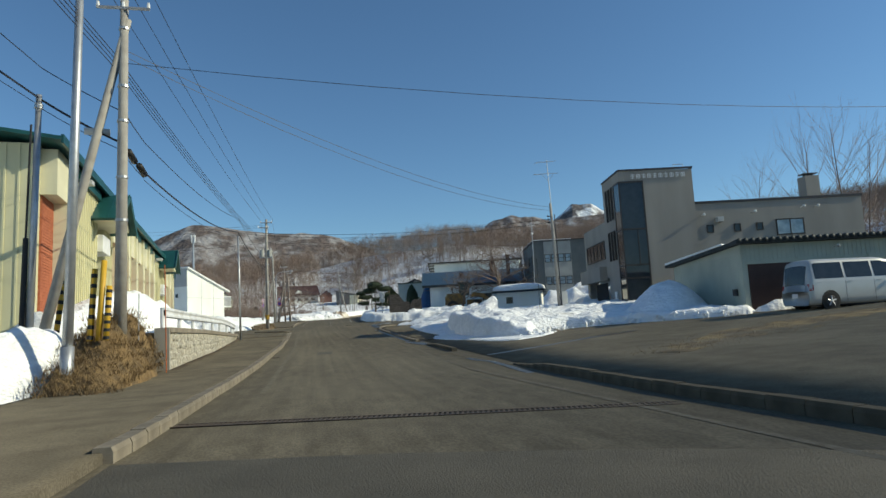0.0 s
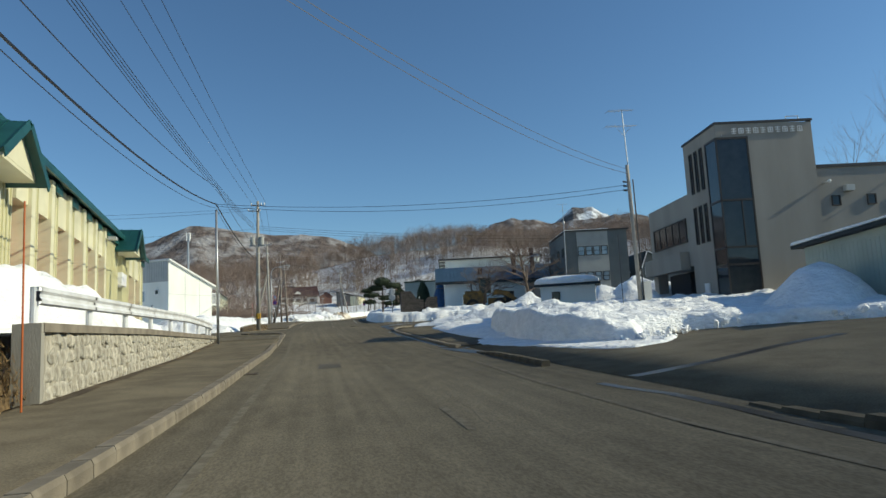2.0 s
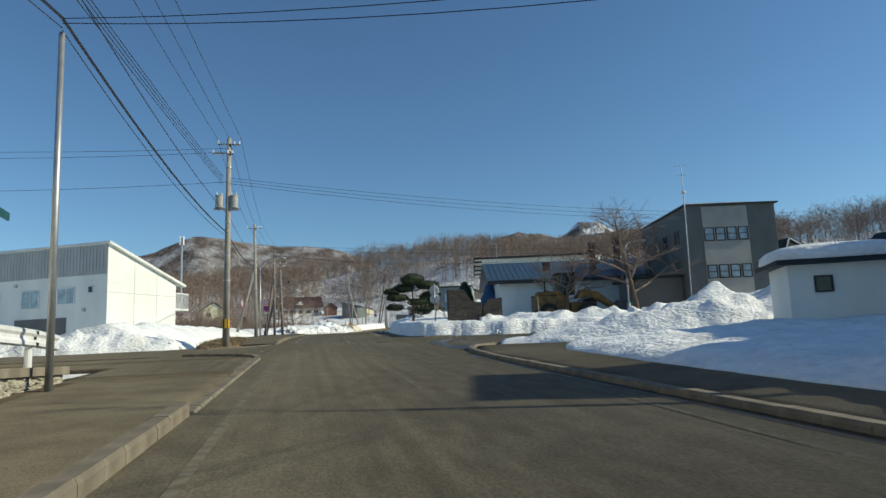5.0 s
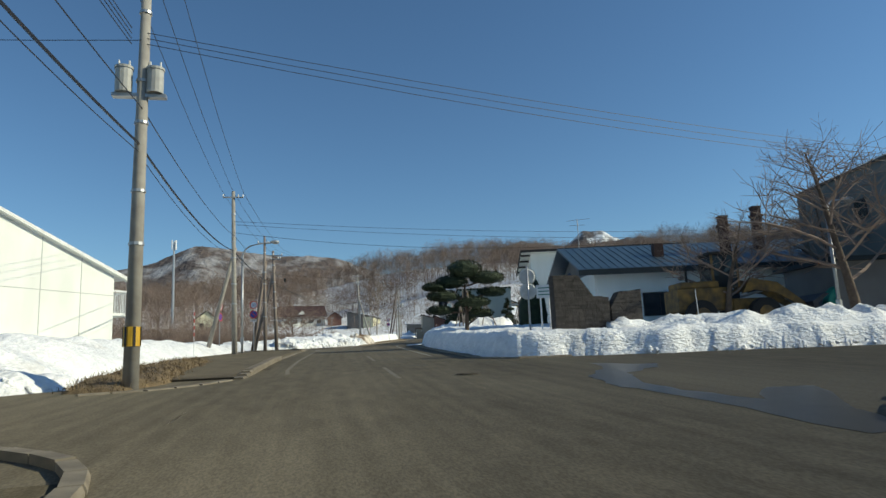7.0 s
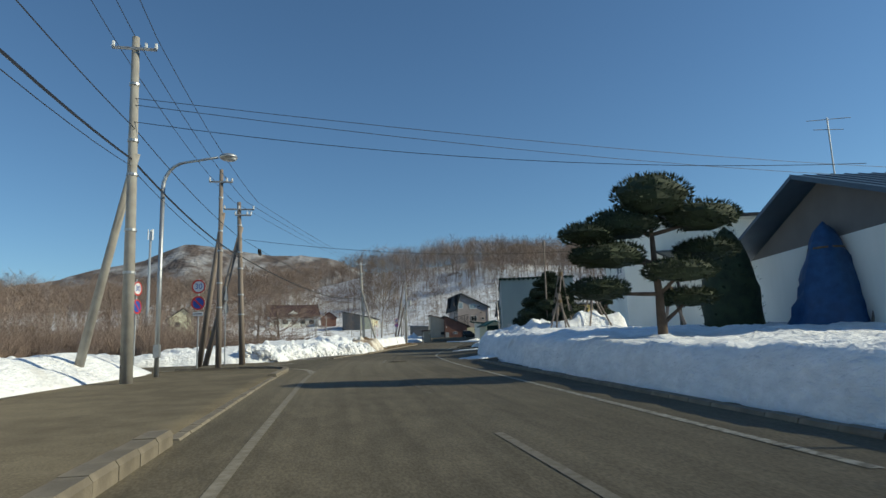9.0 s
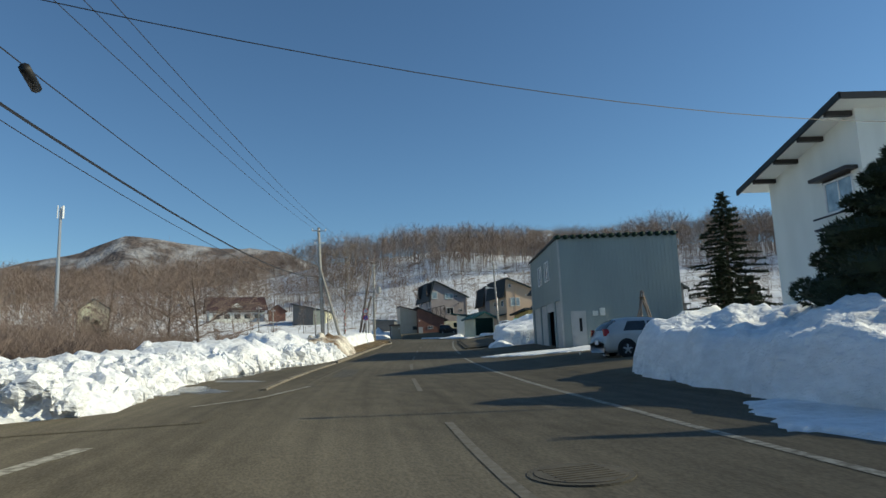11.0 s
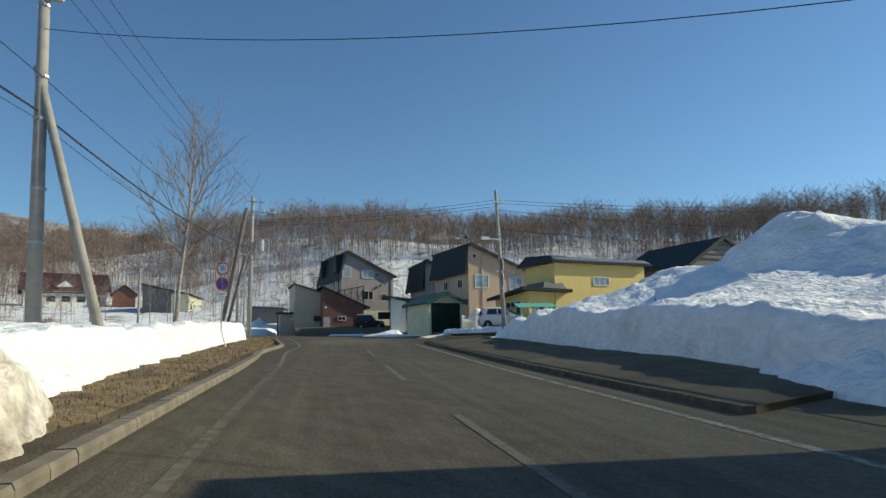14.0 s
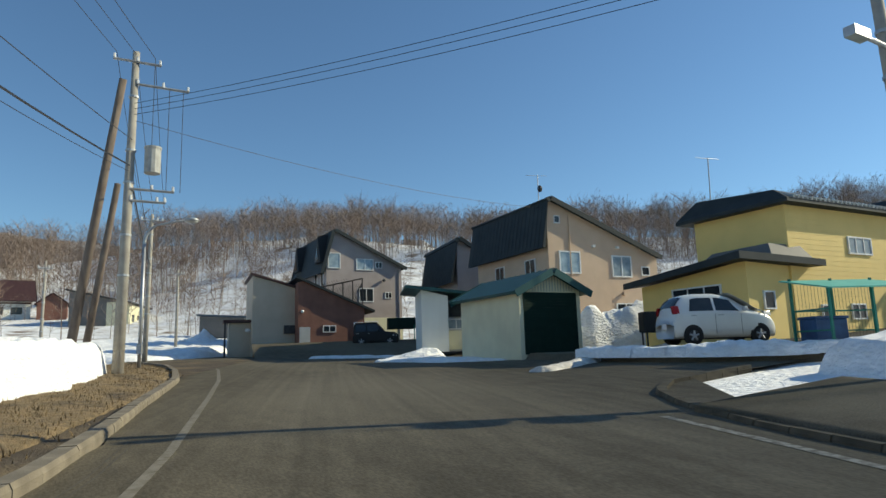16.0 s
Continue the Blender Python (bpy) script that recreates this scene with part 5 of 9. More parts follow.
def retaining_wall():
    root = thing("retaining_wall", (0, 0, 0), "rough stained concrete retaining wall beside the pavement", "wall", kind="structure")
    n = 240
    ys = steps(22.0, 46.0, n)
    v, f = [], []
    for i, y in enumerate(ys):
        top = float(np.interp(y, [22, 30, 48, 51], [1.5, 1.43, 1.08, 0.92]))
        for k in range(7):
            z = gz(-4, y) - .2 + (top - .14 - gz(-4, y) + .2) * k / 6
            b = 0.055 * noise.fractal(Vector((y * 2.6, z * 2.2, 0)), 1, 2, 4)
            v.append((-4.05 - .03 * k / 6 + b, y, z))
    for i in range(n):
        for k in range(6):
            o = i * 7 + k
            f.append((o, o + 7, o + 8, o + 1))
    m = quick("face", v, f, M_RWALL, True)
    part("face", m, M_RWALL, root, "roughly cast concrete face")
    me = Mesh()
    for a, b in zip(ys[:-1], ys[1:]):
        ta, tb = (float(np.interp(q, [22, 30, 48, 51], [1.5, 1.43, 1.08, 0.92])) for q in (a, b))
        me.add([(-3.98, a, ta - .16), (-4.4, a, ta - .16), (-4.4, a, ta), (-3.98, a, ta), (-3.98, b, tb - .16), (-4.4, b, tb - .16), (-4.4, b, tb), (-3.98, b, tb)],
               [(0, 1, 2, 3), (7, 6, 5, 4), (3, 2, 6, 7), (0, 3, 7, 4), (0, 4, 5, 1)])
    part("coping", me, M_COPE, root)
    part("end_face", Mesh().box(-4.45, 21.9, -.2, -4.0, 22.05, 1.49), M_CONC, root)
    return root


RWALL = retaining_wall()
stripe("leaf_litter", [(-3.93 + .05 * math.sin(y * 1.7), y) for y in steps(21.8, 45.5, 40)], .3, M_EARTH, "dark soil and litter along the wall foot", .118)["category"] = "litter"


def guard_rail():
    root = thing("guard_rail", (0, 0, 0), "white painted steel guard rail on the wall", "guard rail", kind="")
    ys = [22.4, 25.48, 28.59, 31.69, 34.97, 38.14, 41.72, 44.69, 45.8]
    top = lambda y: float(np.interp(y, [22, 25, 38, 44, 50.4], [2.2, 2.18, 2.12, 1.95, 1.5]))
    base = lambda y: float(np.interp(y, [22, 30, 48, 51], [1.5, 1.43, 1.08, 0.92]))
    pm = {}
    for y in ys:
        post = part("post", Mesh().tube((-4.3, y, base(y) - .1), (-4.3, y, top(y) - .04), .07, .07, 10), M_RAIL, root)
        part("bracket", Mesh().box(-4.26, y - .05, top(y) - .3, -4.2, y + .05, top(y) - .12), M_DARKST, post)
    prof = [(-.02, -.17), (.04, -.14), (.04, -.08), (0, -.03), (0, .03), (.04, .08), (.04, .14), (-.02, .17)]
    for a, b in zip(ys[:-1], ys[1:]):
        me = Mesh()
        vs = [(-4.19 + p, y, top(y) - .2 + q) for y in (a - .06, b + .06) for p, q in prof] + [(-4.2 + p, y, top(y) - .2 + q) for y in (a - .06, b + .06) for p, q in prof]
        n = len(prof)
        me.add(vs, [(i, i + 1, n + i + 1, n + i) for i in range(n - 1)] + [(2 * n + i + 1, 2 * n + i, 3 * n + i, 3 * n + i + 1) for i in range(n - 1)])
        part("rail", me, M_RAIL, root)


guard_rail()


def white_house():
    # sunny gable wall under a shed roof; the long shaded side runs back from its high corner
    W, D, H, E = 7.2, 22, 5.75, 3.35
    root = shell("apartment_block", (-12.7, 80.6, 3.5, 0, 0, 61), [(0, -2), (W, -2), (W, E), (0, H)], D, M_WHITE, "white two-storey block with a shed roof", "apartment block")
    part("roof", roof_seg(Mesh(), -.2, H + .06, W + .9, E - .22, -.3, D, .1), M_FRAMEW, root)
    part("soffit", roof_seg(Mesh(), -.2, H + .0, W + .86, E - .3, -.3, 0, .08), M_WHITE, root)
    for u in (.36, .69):
        part("panel_joint", Mesh().box(W * u, -.012, -2, W * u + .03, 0, H - (H - E) * u), M_GREYW, root)
    part("panel_joint", Mesh().box(0, -.012, 2.2, W, 0, 2.23), M_GREYW, root)
    part("ribbed_band", fbox(Mesh(), "left", W, D, 0, 3.55, D, H - .05, 0, .04), M_GREYW, root, "grey ribbed upper cladding")
    me = Mesh()
    for k in range(70):
        fbox(me, "left", W, D, .1 + k * .3, 3.55, .16 + k * .3, H - .05, .04, .07)
    r = part("siding_ribs", me, M_GREYW, root)
    r["kind"] = "stuff"
    for u, w, z, h in ((1.2, .5, 2.2, .55), (2.9, 1.6, 1.5, 1.2), (6.2, 1.7, 1.3, 1.4), (10.0, 1.6, 1.3, 1.3), (13.6, 1.6, 1.3, 1.3)):
        window(root, "left", W, D, u, z, w, h, M_FRAMEW, M_GLASSL if w > 1 else M_GLASS, 1 if w > 1 else 0)
    for u, z in ((4.9, 3.3), (8.4, 3.0), (1.9, .9)):
        part("vent", fbox(Mesh(), "left", W, D, u, z, u + .22, z + .25, 0, .12), M_SHUT, root)
    part("entrance_recess", fbox(Mesh(), "left", W, D, 3.6, -2, 8.5, .55, .0, .03), M_DKGREY, root)
    b = part("balcony", Mesh().box(W, .3, 1.15, W + 2.0, 9, 1.3), M_WHITE, root)
    part("top_rail", Mesh().box(W + 1.94, .3, 2.5, W + 2.0, 9, 2.6).box(W, .3, 2.5, W + 2, .36, 2.6), M_RAIL, b)
    me = Mesh()
    for k in range(60):
        me.box(W + 1.95, .32 + k * .143, 1.3, W + 1.98, .35 + k * .143, 2.5)
    for k in range(17):
        me.box(W + .05 + k * .115, .31, 1.3, W + .08 + k * .115, .34, 2.5)
    part("balusters", me, M_RAIL, b)["kind"] = "stuff"


white_house()


def office():
    z0 = 1.3
    root = thing("office_building", (19.65, 35.15, z0, 0, 0, -12), "dark grey office building with a glazed stair tower", "office building")
    # tower, 3 storeys
    part("tower", Mesh().prism([(0, -1), (4.6, -1), (4.6, 8.5), (0.0, 8.6)], 0, 3.85), M_OFFICE, root, "tall plain tower")
    part("parapet", Mesh().box(-.05, -.05, 8.55, 4.65, .06, 8.66).box(-.05, .06, 8.55, .06, 3.9, 8.66).box(4.54, .06, 8.5, 4.65, 3.9, 8.62), M_DARKST, root)
    # long wing behind, and low wing along the tower's left plane
    part("wing", Mesh().box(4.6, .25, -1, 15.2, 7, 6.35), M_OFFICE, root, "long two-storey wing")
    part("wing_parapet", Mesh().box(4.6, .19, 6.3, 15.26, .31, 6.45), M_DARKST, root)
    part("west_wing", Mesh().box(0.0, 3.85, 2.2, 6, 9.9, 6.0).box(0.0, 9.2, -1, .6, 9.9, 2.2), M_OFFICE, root, "low wing over an open carport")
    part("west_balcony", Mesh().box(-.5, 4.3, 2.05, 0.0, 9.9, 3.0), M_OFFICE, root)
    # Near-black wall and sheet: the open carport's shade is put into their colour.
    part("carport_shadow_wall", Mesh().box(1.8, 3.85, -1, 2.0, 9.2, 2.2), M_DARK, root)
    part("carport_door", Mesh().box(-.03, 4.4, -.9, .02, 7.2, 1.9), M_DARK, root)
    # corner glazing of the tower
    g = part("corner_glazing", Mesh().box(-.06, -.06, -.6, 1.42, .05, 7.85).box(-.06, 0, -.6, .05, 1.1, 7.85), M_GLASS, root, "tall dark corner window")
    fr = Mesh()
    for z in (-.6, 1.9, 2.7, 4.9, 7.85):
        fr.box(-.09, -.09, z - .05, 1.46, -.05, z + .05).box(-.09, -.05, z - .05, -.05, 1.14, z + .05)
    for x in (-.09, 1.40):
        fr.box(x, -.09, -.6, x + .07, -.05, 7.9)
    fr.box(.86, -.09, 2.7, .91, -.05, 4.9).box(-.09, 1.07, -.6, -.05, 1.14, 7.9)
    part("frame", fr, M_FRAMEB, g)
    for zz in (6.1, 3.5):
        for k in range(3):
            window(root, "left", 4.6, 3.85, 1.6 + k * .62, zz - .3, .28, 2.1 if zz > 5 else 1.9, M_FRAMEB, M_GLASS, 0, .04)
    w = window(root, "left", 6, 9.9, 4.3, 3.5, 4.9, 1.3, M_FRAMEB, M_GLASS, 4, .06)
    # small windows, lamps and vents on the wing's front
    for x in (5.3, 7.0, 8.4):
        w = window(root, "front", 15, 7, x, 4.45, .42, .5, M_FRAMEB, M_GLASS, 0, .05)
        w.location.y = .25
    w = window(root, "front", 15, 7, 9.65, 4.1, 1.75, 1.0, M_FRAMEB, M_GLASSL, 1, .06)
    w.location.y = .25
    for x, z in ((5.05, 5.55), (8.25, 5.6), (11.3, 5.75), (12.2, 5.75)):
        part("spotlight", Mesh().tube((x, .25, z), (x, -.1, z + .03), .03, .03).ball((x, -.15, z + .02), .09), M_INS, root, smooth=True)
    part("air_unit", Mesh().box(5.9, -.05, 5.1, 6.3, .25, 5.4), M_SHUT, root, bevel=.02)
    c = part("chimney", Mesh().box(12.6, 1.5, 6.3, 13.5, 2.4, 8.0), M_OFFICE, root)
    part("cowl", Mesh().box(12.85, 1.75, 8.0, 13.25, 2.15, 8.15).box(12.6, 1.6, 8.15, 13.5, 2.3, 8.2), M_DARKST, c)
    part("roof_rail", Mesh().path([(3.6, .3, 8.6), (3.6, .3, 8.9), (4.2, .3, 8.9), (4.2, .3, 8.6)], .02), M_STEEL, root)
    part("notice", Mesh().box(-.08, 2.1, .3, -.01, 2.6, 1.2), M_SWHITE, root)
    # company sign: plain raised characters as bars, ten of them
    s = part("sign", Mesh().box(.28, -.03, 8.0, .3, .0, 8.02), M_SWHITE, root, "row of pale raised sign characters")
    rng = random.Random(5)
    for k in range(10):
        x = .75 + k * .35
        me = Mesh()
        me.box(x, -.05, 8.28, x + .24, -.02, 8.31).box(x + .1, -.05, 8.06, x + .14, -.02, 8.34).box(x, -.05, 8.17, x + .24, -.02, 8.2).box(x + .02, -.05, 8.06, x + .22, -.02, 8.09)
        if k % 2:
            me.box(x, -.05, 8.06, x + .03, -.02, 8.31).box(x + .21, -.05, 8.06, x + .24, -.02, 8.31)
        part("character_bars", me, M_SWHITE, s)


office()


def green_shed():
    W, D = 12.0, 7.5
    root = shell("storage_shed", (19.2, 24.3, 0.62, 0, 0, -11), [(0, -.3), (W, -.3), (W, 2.85), (0, 2.85)], D, M_SHEDW, "pale green corrugated shed with a snowy roof edge", "shed")
    part("roof", Mesh().add([(-.35, -.4, 3.25), (W + .3, -.4, 3.25), (W + .3, D + .4, 2.88), (-.35, D + .4, 2.88), (-.35, -.4, 3.4), (W + .3, -.4, 3.4), (W + .3, D + .4, 3.02), (-.35, D + .4, 3.02)],
                            [(0, 1, 2, 3), (7, 6, 5, 4), (0, 4, 5, 1), (1, 5, 6, 2), (2, 6, 7, 3), (3, 7, 4, 0)]), M_DKROOF, root)
    part("gable_panel", Mesh().add([(-.02, 0, 2.8), (.1, 0, 2.8), (.1, D, 2.8), (-.02, D, 2.8), (-.02, 0, 3.24), (.1, 0, 3.24), (.1, D, 2.88), (-.02, D, 2.88)], [(3, 2, 1, 0), (4, 5, 6, 7), (0, 1, 5, 4), (1, 2, 6, 5), (2, 3, 7, 6), (3, 0, 4, 7)]), M_SHEDW, root)
    me = Mesh()
    for k in range(42):
        me.tube((-.25 + k * .3, -.5, 3.4), (-.25 + k * .3, .4, 3.3), .1, .1, 8)
    part("corrugated_edge", me, M_DKROOF, root, smooth=True)
    part("front_band", Mesh().box(0, .0, 2.85, W, .12, 3.26), M_SHEDW, root)
    ribs(root, "front", W, D, 0.05, W, 2.5, 3.2, .2, M_SHEDW, .05, .02)
    ribs(root, "left", W, D, .1, D, -.3, 2.84, .22, M_SHEDW, .03, .01)
    shutter(root, "front", W, D, .25, -.2, 2.0, 2.55, M_DOORB, label="dark brown folding door")
    for x in (2.75, 6.0, 9.2):
        shutter(root, "front", W, D, x, -.2, 2.7, 2.45, M_SHUT)
        part("door_post", Mesh().box(x - .28, -.08, -.3, x - .05, 0, 2.6), M_SHEDW, root)
    part("lintel", Mesh().box(0, -.05, 2.36, W, 0, 2.5), M_SHEDW, root)
    part("meter", Mesh().tube((-.12, .6, 1.0), (-.12, .6, 1.3), .12), M_DARKST, root)
    part("wall_lamp", Mesh().tube((4.2, 0, 2.9), (4.2, -.35, 3.0), .02).ball((4.2, -.4, 2.95), .08), M_SHUT, root)
    solo("roof_snow", Mesh().add([(-.38, .9, 3.36), (.5, 1.6, 3.34), (.55, D + .4, 3.03), (-.38, D + .4, 3.03), (-.36, 1.0, 3.43), (.4, 1.7, 3.42), (.45, D + .35, 3.14), (-.36, D + .35, 3.16)],
         [(3, 2, 1, 0), (4, 5, 6, 7), (0, 1, 5, 4), (1, 2, 6, 5), (2, 3, 7, 6), (3, 0, 4, 7)]), M_SNOW, (19.2, 24.3, .62, 0, 0, -11), "strip of snow left on the shed roof", "snow", bevel=.03)


green_shed()


def hut():
    root = thing("hut", (15.2, 47.3, 1.0, 0, 0, -27), "small white hut under a thick snow cap", "hut")
    part("wall", Mesh().box(0, 0, -.4, 3.35, 2.2, 2.15), M_WHITE, root)
    part("roof", Mesh().box(-.35, -.35, 2.15, 3.7, 2.5, 2.3), M_DKROOF, root)
    window(root, "front", 3.35, 2.2, .7, 1.3, .5, .5, M_FRAMEB, M_GLASS, 0, .05)
    me = Mesh()
    me.ball((0, 0, 0), 1.0, 24, 12, 1.0)
    me.v = [(1.6 + 2.05 * abs(x) ** .6 * (1 if x > 0 else -1), 1.05 + 1.5 * abs(y) ** .6 * (1 if y > 0 else -1), 2.31 + .52 * max(z, -.05) ** .6 if z > 0 else 2.29) for x, y, z in me.v]
    solo("roof_snow", me, M_SNOW, (15.2, 47.3, 1.0, 0, 0, -27), "thick rounded snow cap on the hut", "snow", smooth=True)


hut()


def slate_block():
    # three-storey grey block; its front faces the start of the walk
    W, D = 6.3, 10
    root = shell("office_block", (27.5, 70.2, 1.9, 0, 0, -13), [(0, 0), (W, 0), (W, 8.2), (0, 8.2)], D, M_BBGREY, "three-storey slate grey block with pale window bands", "office block")
    part("roof_edge", Mesh().box(-.15, -.2, 8.1, W + .2, D, 8.2), M_DARKST, root)
    part("roof_snow_line", Mesh().box(-.1, -.1, 8.2, W * .7, D - .2, 8.27), M_SNOW, root)
    part("pale_panel", Mesh().box(1.1, -.04, 0, 4.3, .0, 8.0), M_BBPALE, root, "pale grey central panel")
    ribs(root, "front", W, D, .1, 1.0, 0, 8, .2, M_BBGREY, .03, .015)
    ribs(root, "front", W, D, 4.4, W - .1, 0, 8, .2, M_BBGREY, .03, .015)
    for z in (5.55, 2.9):
        for k in range(4):
            w = window(root, "front", W, D, 1.15 + k * .8, z, .68, .95, M_FRAMEB, M_GLASSL, 0, .06, cross=1)
            w.location.y = -.04
    part("left_face", Mesh().box(-.03, .1, 0, 0, D, 8.0), M_BBGREY, root)
    for y in (1.5, 4):
        window(root, "left", W, D, y, 5.6, .9, 1.0, M_FRAMEB, M_GLASS, 0)
    a = part("antenna_mast", Mesh().tube((-.35, -.5, 0), (-.2, -.5, 8.9), .05, .04).tube((-.2, -.5, 8.9), (-.2, -.5, 11.0), .025).tube((-.8, -.5, 10.9), (.3, -.5, 10.95), .012).tube((-.6, -.5, 10.2), (.25, -.5, 10.25), .012), M_STEEL, root)
    part("lamp_head", Mesh().ball((-.2, -.5, 9.0), .15), M_INS, a)
    # low annex
    part("annex", Mesh().box(-3.5, 1.5, 0, -.1, 6, 3.2), M_DKGREY, root)
    part("annex_roof", Mesh().box(-3.9, 1.2, 3.2, 0, 6.3, 3.4), M_DKROOF, root)


slate_block()


def gable_house(name, m, W, D, eave, px, pz, wall, roofm, label, over=.4, eave_r=None, ov_f=.4, lap=0.0, category="house", seams=True, t=.14):
    er = eave if eave_r is None else eave_r
    root = shell(name, m, [(0, -.5), (W, -.5), (W, er), (px, pz), (0, eave)], D, wall, label, category)
    gable_roof(root, W, D, eave, px, pz, roofm, over, ov_f, t, er, seams)
    if lap:
        def uf(z):
            a = 0 if z <= eave else (z - eave) / (pz - eave) * px
            b = W if z <= er else W - (z - er) / (pz - er) * (W - px)
            return a + .02, b - .02
        laps(root, "front", W, D, 0, W, 0, pz - .2, lap, wall, .006, uf)
        laps(root, "left", W, D, .02, D - .02, 0, eave - .05, lap, wall)
        laps(root, "right", W, D, .02, D - .02, 0, er - .05, lap, wall)
    return root


# dark gabled houses between the office and the slate block
_r = gable_house("house", (37.4, 73.8, 2.9, 0, 0, -10), 6.0, 9, 2.2, 1.2, 5.2, M_BBGREY, M_DKROOF, "dark grey gabled house with white edges", seams=False, eave_r=2.4)
part("white_edge", roof_seg(roof_seg(Mesh(), -.5, 1.0, 1.2, 5.2, -.5, -.44, .1), 1.2, 5.2, 6.4, 2.2, -.5, -.44, .1), M_FRAMEW, _r)
window(_r, "front", 6, 9, .9, 2.6, .6, .9)
window(_r, "front", 6, 9, 4.6, .4, .8, .5)
_r = gable_house("house", (44.5, 70, 2.8), 8.0, 9, 3.2, 2.0, 5.2, M_BBGREY, M_DKROOF, "dark house behind a gabled house", seams=False)
part("white_edge", roof_seg(Mesh(), -.5, 2.8, 2.0, 5.2, -.5, -.44, .1), M_FRAMEW, _r)
_r = gable_house("house", (53.5, 72, 3.2), 9.0, 9, 4.2, 2.5, 6.6, M_DKGREY, M_DKROOF, "dark grey house beside the slate block", seams=False)
window(_r, "front", 9, 9, 1.2, 2.0, 1.4, 1.1)


def blue_roof_hall():
    m = pose(16.4, 81.4, 2.3, 0, 0, -12)
    W, D = 34, 10
    root = thing("hall", m, "long low white hall with a blue metal roof", "hall")
    part("wall", Mesh().box(.6, 0, 0, W, D, 3.6), M_WHITE, root)
    part("gable", Mesh().add([(.6, 0, 3.6), (.6, D, 3.6), (.6, D * .5, 5.6), (.9, 0, 3.6), (.9, D, 3.6), (.9, D * .5, 5.6)], [(0, 1, 2), (3, 5, 4), (0, 2, 5, 3), (1, 4, 5, 2), (0, 3, 4, 1)]), M_DKGREY, root)
    r = Mesh()
    roof_seg(r, -.6, 3.55, D * .5, 5.6, -W - .4, .4, .12)
    roof_seg(r, D * .5, 5.6, D + .6, 3.55, -W - .4, .4, .12)
    ro = part("roof", r, M_BLUER, root)
    ro.matrix_local = pose(0, 0, 0, 0, 0, 90)
    q = roof_seams(Mesh(), -.6, 3.55, D * .5, 5.6, -W - .4, .4, .12, .45)
    so = part("seams", q, M_BLUER, ro)
    part("fascia", Mesh().box(-.4, -.66, 3.35, W + .4, -.6, 3.65), M_DKROOF, root)
    for x, w in ((3.2, 1.9), (7.4, 1.2), (15.5, 1.6), (22, 1.6)):
        window(root, "front", W, D, x, 1.0, w, 1.3, M_FRAMEB, M_GLASS, 1)
    for x in (5.4, 6.6):
        part("vent", Mesh().tube((x, 0, 3.0), (x, -.2, 3.0), .13), M_DARKST, root)
    for x, y, h in ((9.0, 1.9, 6.7), (11.3, 2.4, 7.3)):
        c = part("chimney", Mesh().box(x - .23, y - .23, 3.6, x + .23, y + .23, h), M_BRICKCH, root, "dark brick chimney")
        part("band", Mesh().box(x - .3, y - .3, h - .55, x + .3, y + .3, h - .4), M_BRICKCH, c)
        part("cap", Mesh().box(x - .26, y - .26, h, x + .26, y + .26, h + .12), M_BRICKCH, c)
    part("chimney", Mesh().box(4.65, 1.6, 4.2, 5.2, 2.1, 5.3), M_BRICKCH, root)
    mth = part("aerial", Mesh().tube((1.0, 4.9, 5.6), (1.0, 4.9, 7.6), .025).tube((.3, 4.9, 7.5), (1.8, 4.9, 7.6), .012).tube((.5, 4.9, 7.2), (1.5, 4.9, 7.2), .012), M_STEEL, root)


blue_roof_hall()

